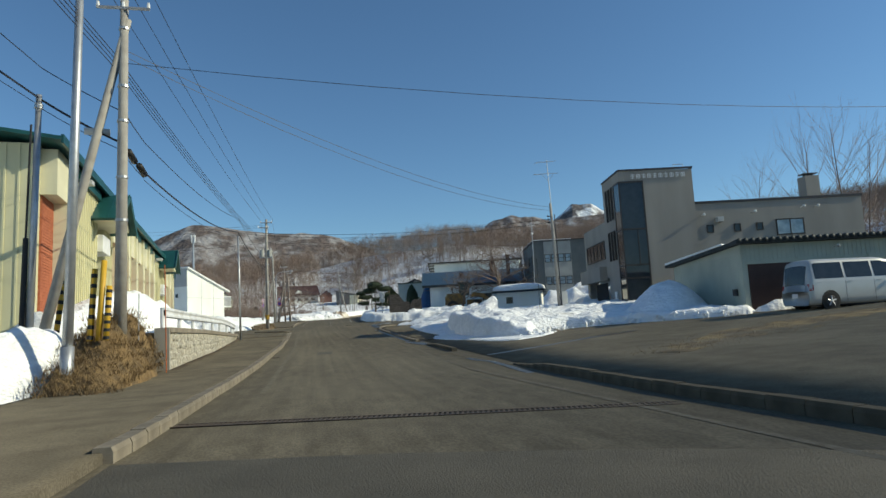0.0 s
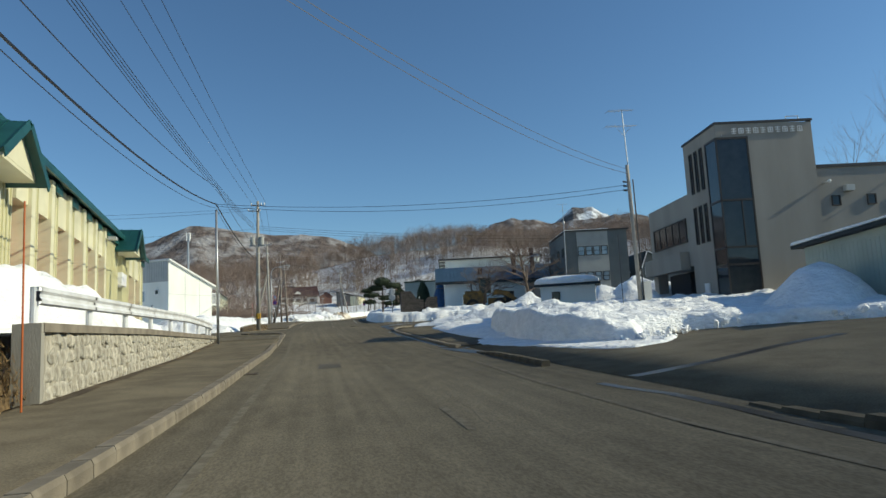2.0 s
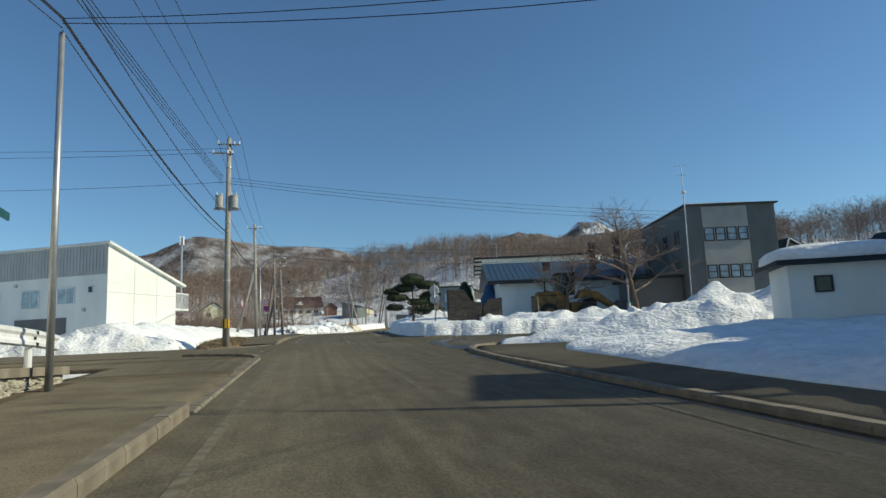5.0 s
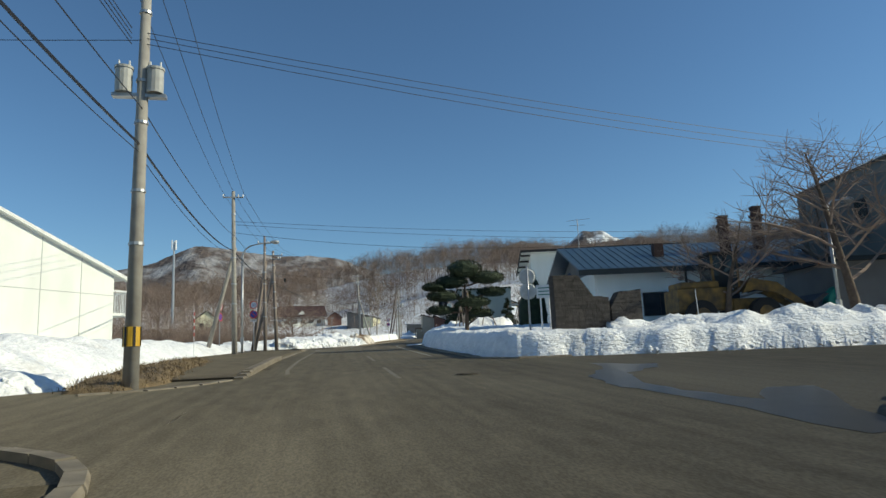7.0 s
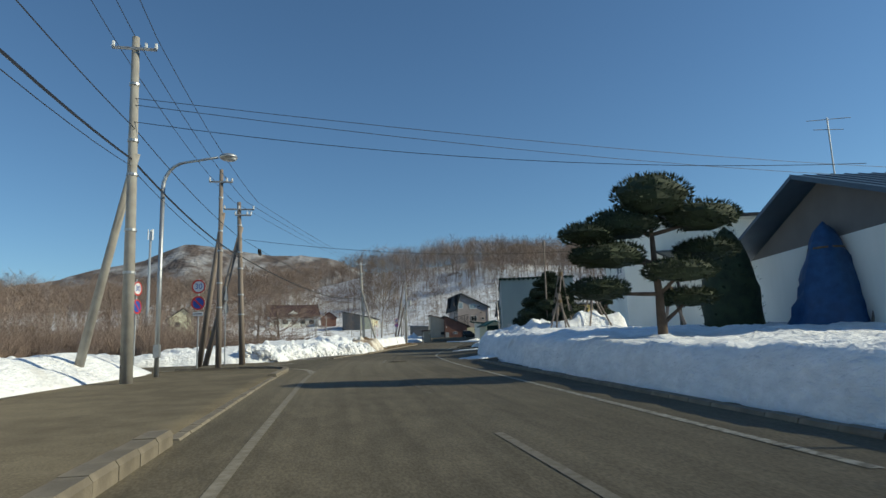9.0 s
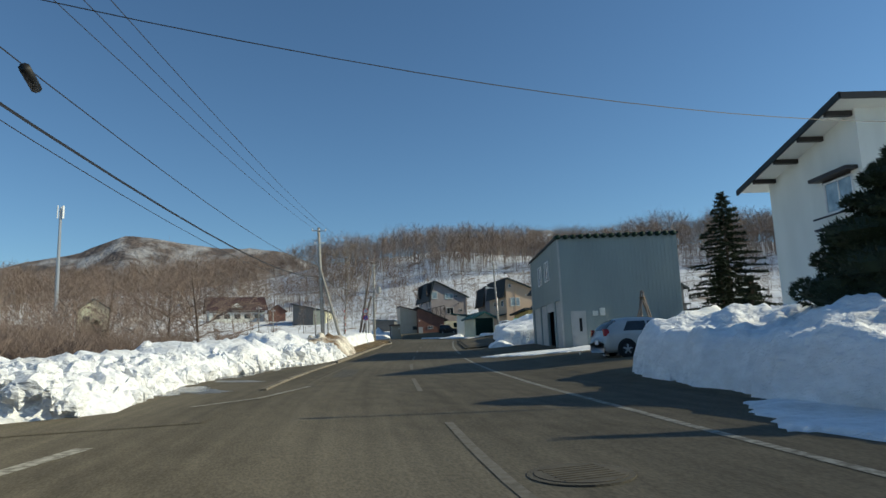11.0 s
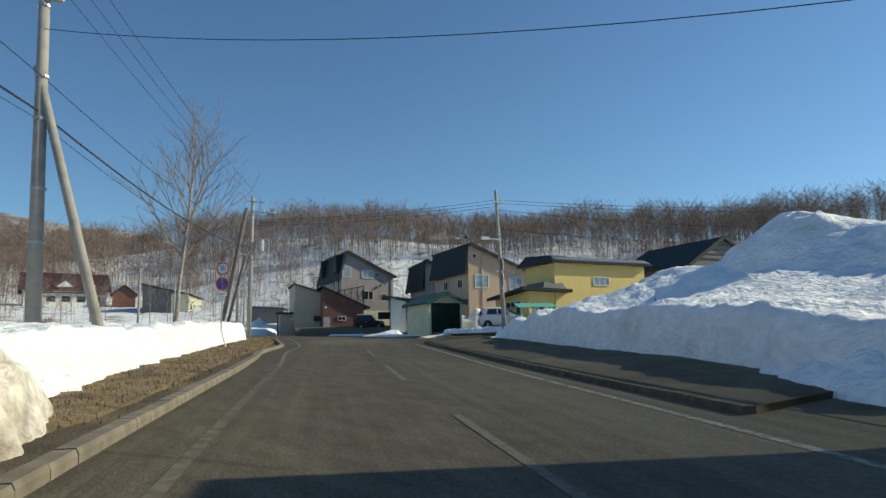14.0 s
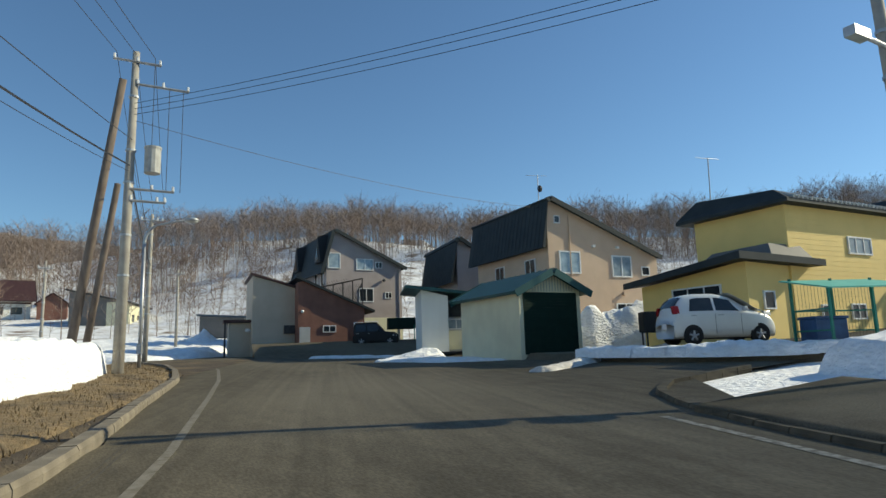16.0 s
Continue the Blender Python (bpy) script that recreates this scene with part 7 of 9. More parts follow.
# houses beyond the field
_r = gable_house("house", (9.9, 313.5, 12.6, 0, 0, 98), 11, 17.5, 5.6, 5.5, 9.6, M_WHITE, M_BROWNR, "white farmhouse with a broad maroon roof", over=1.2, ov_f=.9)
part("timber_band", Mesh().box(0, -.06, 4.6, 11, 0, 4.85).box(0, -.06, 2.2, 11, 0, 2.4).box(5.3, -.06, 0, 5.6, 0, 8.5), M_BROWNR, _r)
part("timber_band", Mesh().box(-.06, 0, 4.3, 0, 17.5, 4.6), M_BROWNR, _r)
for _k in range(5):
    window(_r, "left", 11, 17.5, 1.4 + _k * 3.2, 2.2, 1.9, 1.4, M_FRAMEB, M_GLASS, 1)
window(_r, "front", 11, 17.5, 2.2, 2.6, 1.6, 1.3, M_FRAMEB, M_GLASS, 1)
_q = part("dormer", Mesh().prism([(0, 0), (4.6, 0), (2.3, 2.0)], -.6, 3.6), M_BROWNR, _r)
_q.matrix_local = pose(-.6, 11.5, 5.6, 0, 0, -90)
part("gable_end", Mesh().prism([(.5, 0.2), (4.1, 0.2), (2.3, 1.7)], -.64, -.6), M_WHITE, _q)
gable_house("house", (11.2, 309.5, 12.6), 5.2, 8, 4.2, 2.6, 6.2, M_REDBR, M_BROWNR, "small dark red annex", seams=False)
_r = shell("barn", (17.2, 287.5, 9.8, 0, 0, -16), [(0, 0), (9.6, 0), (9.6, 5.2), (0, 7.4)], 16, M_DKGREY, "long barn with a sloping roof and a pale end", "barn")
part("roof", roof_seg(Mesh(), -.6, 7.55, 10.2, 5.15, -.6, 16.4, .25), M_DKROOF, _r)
part("pale_end", Mesh().box(9.6, 0, 0, 9.7, 16, 5.1), M_CREAMP, _r)
part("pale_front", Mesh().box(6.0, -.08, 0, 9.6, 0, 5.4), M_CREAMP, _r)
for _k in range(3):
    window(_r, "right", 9.7, 16, 2 + _k * 4.2, 2.0, 1.6, 1.3, M_FRAMEB, M_GLASS, 0)
_r = gable_house("house", (-27.2, 230.5, 6.4, 0, 0, 14), 5.6, 9, 6.6, 2.8, 8.6, M_CREAMP, M_DKROOF, "pale house behind bare bushes", seams=False)
window(_r, "front", 5.6, 9, 1.0, 4.2, 1.2, 1.2, M_FRAMEB, M_GLASS, 1)

# ---- trees ----
def branch(me, p, d, length, r, depth, rng, droop=0.0, split=3, spread=0.6, n=4, twig=None):
    """A limb that bends and forks."""
    segs = 3
    a = Vector(p)
    d = Vector(d).normalized()
    for k in range(segs):
        b = a + d * (length / segs)
        r2 = r * (1 - 0.25 * (k + 1) / segs)
        (twig if twig is not None and depth <= 1 else me).tube(a, b, r * (1 - .25 * k / segs), r2, n if depth > 1 else 3, False)
        d = (d + Vector((rng.uniform(-.18, .18), rng.uniform(-.18, .18), rng.uniform(-.08, .14) - droop))).normalized()
        a = b
        if depth > 0 and k >= 0:
            for s in range(split if k == segs - 1 else max(1, split - 1)):
                ax = Vector((rng.uniform(-1, 1), rng.uniform(-1, 1), rng.uniform(-.3, .6))).normalized()
                dd = (d * (1 - spread * .5) + ax * spread).normalized()
                branch(me, a, dd, length * rng.uniform(.45, .7), r2 * .6, depth - 1, rng, droop, split, spread, n, twig)


def bare_tree(name, x, y, h, seed, label, spread=.6, trunk_m=None, lean=(0, 0), thick=.02, split=3, start=.3, z=None, twig_m=None, upright=.0, depth=2, limbs=9, reach=1.0):
    rng = random.Random(seed)
    z0 = gz(x, y) if z is None else z
    root = thing(name, (x, y, z0), label, "tree")
    tr, cr = Mesh(), Mesh()
    pts, p, d = [], Vector((0, 0, -.2)), Vector((lean[0], lean[1], 1)).normalized()
    n = 7
    for k in range(n + 1):
        pts.append(p.copy())
        p = p + d * ((h + .2) / n)
        d = (d + Vector((rng.uniform(-.07, .07), rng.uniform(-.07, .07), .04))).normalized()
    R = h * thick
    for k in range(n):
        tr.tube(pts[k], pts[k + 1], R * (1 - .88 * k / n), R * (1 - .88 * (k + 1) / n), 8, False)
    for k in range(limbs * 2):
        t = start + (1 - start) * (k + rng.random()) / (limbs * 2)
        i = min(int(t * n), n - 1)
        q = pts[i].lerp(pts[i + 1], t * n - i)
        ang = k * 2.4 + rng.uniform(-.4, .4)
        L = h * (.42 * (1 - t) + .10) * rng.uniform(.8, 1.25) * (1 + spread * .3) * reach
        dd = Vector((math.cos(ang) * (1 - upright), math.sin(ang) * (1 - upright), .35 + upright + .3 * t))
        branch(cr, q, dd, L, R * (1 - .85 * t) * .45, depth, rng, 0.0, split, spread)
    part("trunk", tr, trunk_m or M_BARK, root, smooth=True)
    part("crown", quick("crown", cr.v, cr.f, twig_m or M_TWIG), None, root, "bare twiggy crown")
    return root


def woods(name, spots, label, seed=1, kmat=None, lo=7, hi=12, tw=26):
    """Many bare trees too many to count, joined."""
    rng = random.Random(seed)
    tv, tf, cv, cf = [], [], [], []
    def tri(v, f, a, b, w):
        d = b - a
        s = Vector((-d.y, d.x, 0))
        s = s.normalized() * w if s.length > 1e-4 else Vector((w, 0, 0))
        s2 = d.cross(s).normalized() * w
        o = len(v)
        v += [tuple(a + s), tuple(a - s * .5 + s2 * .87), tuple(a - s * .5 - s2 * .87), tuple(b)]
        f += [(o, o + 1, o + 3), (o + 1, o + 2, o + 3), (o + 2, o, o + 3)]
    def sliver(v, f, a, b, w):
        d = b - a
        q = d.cross(Vector((rng.uniform(-1, 1), rng.uniform(-1, 1), rng.uniform(-1, 1))))
        q = q.normalized() * w if q.length > 1e-5 else Vector((w, 0, 0))
        o = len(v)
        v += [tuple(a + q), tuple(a - q), tuple(b)]
        f.append((o, o + 1, o + 2))
    for x, y, z, hs in spots:
        stand = noise.noise(Vector((x * .045, y * .045, 3.7)))
        h = rng.uniform(lo, hi) * hs * (1 + .3 * stand) * (.62 if rng.random() < .22 else 1)
        base = Vector((x, y, z - .3))
        top = Vector((x + rng.uniform(-.09, .09) * h, y + rng.uniform(-.09, .09) * h, z + h))
        birch = rng.random() < (.3 + .3 * stand)
        v, f = (tv, tf) if birch else (cv, cf)
        tri(v, f, base, base.lerp(top, .9), h * rng.uniform(.007, .0105))
        wide = rng.uniform(.8, 1.5)
        low = rng.uniform(.22, .5)
        full = rng.uniform(.55, .75)          # where the crown is widest
        for k in range(tw):
            t = low + (.93 - low) * (k + rng.random()) / tw
            q = base.lerp(top, t)
            a = rng.uniform(0, 6.283)
            L = h * (.25 - .30 * abs(t + .12 - full)) * rng.uniform(.65, 1.15) * wide
            e = q + Vector((math.cos(a) * L * .85, math.sin(a) * L * .85, L * rng.uniform(.45, 1.0)))
            sliver(v if birch and k % 3 == 0 else cv, f if birch and k % 3 == 0 else cf, q, e, h * .0042)
            for w in (.3, .48, .64, .8, .95):
                m = q.lerp(e, w)
                a2 = a + rng.uniform(-1.6, 1.6)
                sliver(cv, cf, m, m + Vector((math.cos(a2) * L * .34, math.sin(a2) * L * .34, L * rng.uniform(.1, .5))), h * .0026)
    for nm, v, f, m in (("twigs", cv, cf, M_TWIG), ("pale_trunks", tv, tf, M_BIRCH)):
        ob = new(name, quick(nm, v, f, m))
        tagged(ob, label, "woods", kind="stuff")


def hill_spots(n, r0, r1, a0, a1, seed, hs=1.0, clump=0.0, skip=None):
    rng = random.Random(seed)
    out = []
    while len(out) < n:
        a = rng.uniform(a0, a1)
        r = math.sqrt(rng.uniform(r0 * r0, r1 * r1))
        x, y = HC[0] + r * math.sin(radians(a)), HC[1] + r * math.cos(radians(a))
        if clump and noise.noise(Vector((x * .03, y * .03, seed))) < clump - .5 * rng.random():
            continue
        if skip and skip(x, y):
            continue
        out.append((x, y, hill_z(a, r), hs))
    return out


woods("far_woods", hill_spots(7800, 178, 262, -70, 105, 1, 1.0, -.2), "bare brown woods along the hill crest", 1, lo=9, hi=15, tw=19)
woods("hill_trees", hill_spots(1500, 84, 185, -60, 100, 2, .75, -.02), "scattered bare trees on the snowy slope", 2, lo=5, hi=13, tw=20)
def _flat_spots(n, x0, x1, y0, y1, seed, hs, keep=None):
    rng = random.Random(seed)
    out = []
    while len(out) < n:
        x, y = rng.uniform(x0, x1), rng.uniform(y0, y1)
        if keep and not keep(x, y):
            continue
        out.append((x, y, gz(x, y) - .1, hs))
    return out


woods("low_woods", _flat_spots(620, -110, -8, 150, 260, 3, .62, lambda x, y: x < -6 - (y - 150) * .02 and not (-4 < x < 22 and 205 < y < 232)), "brown thicket beyond the snowy field", 3, lo=6, hi=12, tw=30)
woods("low_woods", _flat_spots(300, -90, -22, 100, 150, 7, .55), "brown thicket beyond the snowy field", 8, lo=6, hi=11, tw=30)
woods("far_woods", _flat_spots(160, 38, 90, 42, 60, 4, 1.0, lambda x, y: x > 46 or y > 50), "bare trees behind the office", 4, lo=5, hi=8, tw=30)


def thicket(name, spots, label, seed):
    """Shrubs of many thin stems, joined."""
    rng = random.Random(seed)
    me = Mesh()
    for x, y, h in spots:
        z = gz(x, y) - .15
        for k in range(26):
            a, t = rng.uniform(0, 6.283), rng.uniform(.05, .6)
            p = Vector((x + rng.uniform(-.3, .3), y + rng.uniform(-.3, .3), z))
            d = Vector((math.cos(a) * t, math.sin(a) * t, 1))
            L = h * rng.uniform(.6, 1.0)
            q = p + d * L * .55
            me.tube(p, q, .018, .012, 3, False)
            for _ in range(4):
                e = q + Vector((d.x + rng.uniform(-.4, .4), d.y + rng.uniform(-.4, .4), rng.uniform(.5, 1))) * L * .45
                me.tube(q, e, .009, .004, 3, False)
                m = q.lerp(e, .5)
                me.tube(m, m + Vector((rng.uniform(-.4, .4), rng.uniform(-.4, .4), .5)) * L * .3, .006, .003, 3, False)
    tagged(new(name, quick(name, me.v, me.f, M_TWIG)), label, "shrubs", kind="stuff")


_rng = random.Random(4)
thicket("shrubs", [(_rng.uniform(-16, -1) - max(0, (132 - y)) * .25, y, _rng.uniform(1.4, 2.8)) for y in [_rng.uniform(112, 150) for _ in range(150)]], "leafless shrubs behind the snow bank", 5)
thicket("shrubs", [(_rng.uniform(0, 8), _rng.uniform(152, 200), _rng.uniform(1.2, 2.4)) for _ in range(30)], "leafless shrubs in the snowy field", 6)
thicket("shrubs", [(_rng.uniform(-34, -7), _rng.uniform(112, 165), _rng.uniform(1.8, 4.2)) for _ in range(230)], "leafless shrubs beyond the side road", 7)

bare_tree("birch_tree", 14.6, 169.0, 12.6, 11, "tall pale birch with fine spreading twigs behind the snow", .42, M_BIRCH, (.05, 0), .011, 3, .34, upright=.42, limbs=9, reach=.6, twig_m=M_BTWIG)
bare_tree("tree", -0.3, 151.5, 7.6, 12, "spreading bare tree behind the snow bank", .8, None, (-.08, 0), .02, 3, .1, limbs=10, reach=1.25)
bare_tree("tree", -3.4, 156.0, 6.2, 13, "low bare many-limbed tree behind the snow bank", .85, None, (.1, 0), .024, 3, .08, limbs=9, reach=1.2)
bare_tree("tree", -9.5, 163.0, 7.5, 17, "bare brown tree in the snowy field", .8, None, (0, 0), .018, 3, .12, limbs=9, reach=1.1)
bare_tree("tree", 23.4, 70.6, 7.3, 14, "gnarled bare cherry tree with a broad crown", .8, None, (-.12, 0), .03, 3, .22, limbs=9, z=2.5)
bare_tree("tree", 19.2, 73.2, 4.6, 15, "small bare fruit tree in the snow", .7, None, (.05, 0), .034, 3, .25, limbs=8, z=2.5)
bare_tree("tree", 28.5, 77.0, 6.5, 16, "bare tree beside the hall", .7, None, (0, 0), .025, 3, .25, z=2.6)
for _k, (_x, _y, _h) in enumerate([(41.5, 43.5, 12.5), (44.5, 43.0, 13.5), (38.5, 46, 10), (47.5, 44, 12)]):
    bare_tree("poplar_tree", _x, _y, _h, 20 + _k, "tall thin bare tree behind the office", .25, M_BARK, (.02, 0), .007, 2, .3, upright=.45, limbs=6)


def needle_pad(me, c, a, b, h, n, rng, ln=.16):
    """A cushion of short needle tufts."""
    me.ball(c, 1.0, 10, 6, 1.0)
    o = len(me.v) - 70
    for i in range(o, len(me.v)):
        p = me.v[i]
        k = rng.uniform(.74, .95)
        me.v[i] = (c[0] + (p[0] - c[0]) * a * k, c[1] + (p[1] - c[1]) * b * k, c[2] + (p[2] - c[2]) * h * k)
    for _ in range(n):
        th, u = rng.uniform(0, 6.283), rng.uniform(-.75, 1)
        s = math.sqrt(1 - u * u)
        d = Vector((s * math.cos(th), s * math.sin(th), u))
        p = Vector((c[0] + d.x * a * .88, c[1] + d.y * b * .88, c[2] + d.z * h * .88))
        q = p + (d + Vector((rng.uniform(-.5, .5), rng.uniform(-.5, .5), rng.uniform(0, .7)))).normalized() * ln * rng.uniform(.6, 1.3)
        t = Vector((rng.uniform(-1, 1), rng.uniform(-1, 1), rng.uniform(-1, 1))).normalized() * ln * .22
        me.add([p + t, p - t, q], [(0, 1, 2)])


def niwaki(x, y, h, pads, label, seed, lean=0.0, z=None, name="pine_tree", poles=None):
    rng = random.Random(seed)
    z0 = (gz(x, y) if z is None else z)
    root = thing(name, (x, y, z0), label, "tree")
    tr = Mesh()
    p = Vector((0, 0, 0))
    pts = [p.copy()]
    for k in range(5):
        p = p + Vector((lean * h / 5 + rng.uniform(-.06, .06) * h / 4, rng.uniform(-.06, .06) * h / 4, h * .92 / 5))
        pts.append(p.copy())
    for k in range(5):
        tr.tube(pts[k], pts[k + 1], h * .035 * (1 - .15 * k), h * .035 * (1 - .15 * (k + 1)), 7, False)
    for (dx, dy, dz, a, b, c) in pads:
        i = min(4, max(0, int(dz / h * 5)))
        tr.tube(pts[i], (dx, dy, dz - c * .3), h * .014, h * .008, 5, False)
    part("trunk", tr, M_BARK, root, smooth=True)
    for (dx, dy, dz, a, b, c) in pads:
        me = Mesh()
        needle_pad(me, (dx, dy, dz), a, b, c, int(700 * (a * b) ** .5) + 250, rng, .10 + .02 * a)
        part("needle_pad", quick("needle_pad", me.v, me.f, M_NEEDLE), None, root)
    return root


def ring_pads(h, w, n, seed, top=.95, low=.15, flat=.3):
    rng = random.Random(seed)
    out = []
    for k in range(n):
        t = k / (n - 1)
        z = h * (low + (top - low) * t)
        r = w * (1 - t) ** .7 * .62
        a = k * 2.4
        s = w * (.42 * (1 - t) + .18)
        out.append((r * math.cos(a), r * math.sin(a), z, s * rng.uniform(.85, 1.15), s * rng.uniform(.85, 1.15), s * flat * rng.uniform(.9, 1.3)))
    return out


niwaki(14.9, 101.6, 3.6, ring_pads(3.3, 1.9, 22, 31, flat=.36) + [(-.9, -.4, .7, .8, .8, .4), (.9, .2, .8, .8, .8, .4), (0, -.7, 1.3, .9, .7, .45), (.6, .6, 2.2, .7, .6, .4)], "broad clipped cloud pine behind the snow bank", 31, z=3.6)
niwaki(13.9, 97.8, 2.7, ring_pads(2.4, .62, 11, 32, flat=.3), "narrow clipped pine tied to props", 32, z=3.6)
niwaki(29.2, 120.9, 3.2, ring_pads(3.0, 1.1, 14, 33, flat=.25), "layered clipped pine beside the garage", 33, z=3.6)
niwaki(19.4, 104.4, 2.9, ring_pads(2.6, .8, 10, 34, flat=.5), "dark clipped pine before the white house", 34, z=3.8)
niwaki(10.0, 83.2, 4.0, [(-1.3, 0, 2.4, 1.0, .8, .35), (-1.5, .2, 1.6, .8, .8, .3), (0, 0, 3.9, 1.1, .9, .55), (1.3, 0, 3.4, 1.1, .9, .4), (1.6, .3, 2.6, .9, .8, .3), (.4, -.3, 2.0, 1.0, .8, .3), (-.7, .3, 3.2, 1.0, .8, .4), (-1.8, 0, 2.9, .7, .6, .28), (.9, .2, 1.4, .8, .7, .25)], "old garden pine with layered branches", 35, z=2.5)


def conifer(x, y, h, r, seed, label, z=None):
    rng = random.Random(seed)
    root = thing("fir_tree", (x, y, gz(x, y) if z is None else z), label, "tree")
    part("trunk", Mesh().tube((0, 0, -.2), (0, 0, h), h * .02, .01, 7, False), M_BARK, root)
    me = Mesh()
    n = int(h * 14)
    for k in range(n):
        t = .1 + .9 * k / n
        a = k * 2.399
        L = r * (1 - t) ** .72 * rng.uniform(.55, 1.15) + .1
        p = Vector((0, 0, h * t))
        q = p + Vector((math.cos(a) * L, math.sin(a) * L, -L * .12 + .1))
        me.tube(p, q, .015, .006, 3, False)
        for j in range(int(26 + L * 95)):
            s = p.lerp(q, rng.uniform(.15, 1.0))
            d = Vector((rng.uniform(-1, 1), rng.uniform(-1, 1), rng.uniform(-.35, .6))).normalized() * rng.uniform(.14, .34)
            w = Vector((-d.y, d.x, rng.uniform(-.1, .1))) * .3
            me.add([s - w, s + w, s + d], [(0, 1, 2)])
    part("crown", quick("crown", me.v, me.f, M_NEEDLE), None, root)


conifer(36.2, 130.1, 9.6, 3.5, 41, "dark spruce tree behind the garage", 4.0)
conifer(33.2, 127.5, 4.6, 1.7, 42, "small dark spruce beside a taller one", 4.0)
for _k, (_x, _y, _h) in enumerate([(-9.6, 158.5, 3.6), (-22, 170.0, 3.4)]):
    conifer(_x, _y, _h, 2.1, 43 + _k, "dark evergreen bush in the snow", 3.4)


def shrub(name, x, y, z, r, h, material, label, seed, tufts=900):
    rng = random.Random(seed)
    root = thing(name, (x, y, z), label, "shrub")
    me = Mesh()
    vs, fs = [], []
    for i in range(13):
        for j in range(18):
            t, a = i / 12, 2 * math.pi * j / 18
            k = r * ((1 - t ** 2.2) ** .7 * (.86 + .14 * min(1, t * 4)) if tufts and t < 1 else .08 + .92 * (1 - t) ** .75 if t < 1 else 0) * rng.uniform(.9, 1.06) * (1 + (0 if tufts else .13 * math.sin(j * 2.1 + 2 * t) * (1 - .5 * t)))
            vs.append((k * math.cos(a), k * math.sin(a), h * t))
    for i in range(12):
        for j in range(18):
            fs.append((i * 18 + j, i * 18 + (j + 1) % 18, (i + 1) * 18 + (j + 1) % 18, (i + 1) * 18 + j))
    part("body", quick("body", vs, fs, material, True), None, root)
    if tufts:
        tu = Mesh()
        for _ in range(tufts):
            i, j = rng.randrange(0, 12), rng.randrange(18)
            p = Vector(vs[i * 18 + j]) + Vector((rng.uniform(-.1, .1), rng.uniform(-.1, .1), rng.uniform(-.05, .1)))
            d = Vector((p.x, p.y, .3)).normalized() * rng.uniform(.06, .14)
            w = Vector((-d.y, d.x, .02)) * .3
            tu.add([p - w, p + w, p + d], [(0, 1, 2)])
        part("foliage", quick("foliage", tu.v, tu.f, material), None, root)
    return root


shrub("yew_shrub", 15.8, 88.2, 3.0, 1.0, 3.7, M_NEEDLE, "dark dome-shaped clipped yew", 51)
_s = shrub("wrapped_shrub", 17.5, 85.8, 2.9, 1.25, 3.5, M_SHEET, "shrub wrapped in a blue winter sheet", 52, 0)
part("tie", Mesh().tube((0, 0, 2.6), (0, 0, 2.66), .52, .5, 16), M_BURLAP, _s)


def props(x, y, z, h, r, n, label, seed):
    """Winter props: poles leaning together over a plant."""
    rng = random.Random(seed)
    root = thing("plant_props", (x, y, z), label, "props")
    for k in range(n):
        a = 2 * math.pi * k / n + rng.uniform(-.3, .3)
        part("pole", Mesh().tube((r * math.cos(a), r * math.sin(a), -.3), (.08 * math.cos(a + 2), .08 * math.sin(a + 2), h * rng.uniform(.92, 1.08)), .045, .035, 6), M_WOODP, root)
    part("lashing", Mesh().tube((0, 0, h * .86), (0, 0, h * .92), .13, .13, 8), M_BURLAP, root)


props(13.9, 97.8, 3.6, 3.0, .75, 5, "tall weathered poles tied over a pine", 61)
props(15.3, 97.4, 3.6, 2.0, 1.0, 6, "weathered poles propped over a shrub", 62)
props(21.4, 119.4, 3.1, 2.5, .8, 7, "dark weathered poles tied over a shrub", 63)
props(12.7, 95.4, 3.0, 2.0, .7, 4, "weathered poles tied over a small shrub", 64)
props(16.6, 93.0, 3.1, 2.2, .8, 5, "weathered poles tied over a shrub", 65)
props(18.2, 84.6, 2.9, 2.4, .7, 4, "poles tied over the wrapped shrub", 66)
solo("prop_pole", Mesh().tube((0, 0, 0), (.05, 0, 4.7), .045, .035, 7).tube((.05, 0, 4.5), (.05, 0, 4.75), .08, .06, 7), M_WOODP, (14.2, 100.5, 3.6), "tall bamboo pole with a tied top", "pole")

# ---- poles, lamps and cables ----
def insulator(me, x, y, z):
    me.tube((x, y, z), (x, y, z + .16), .05, .035, 6)


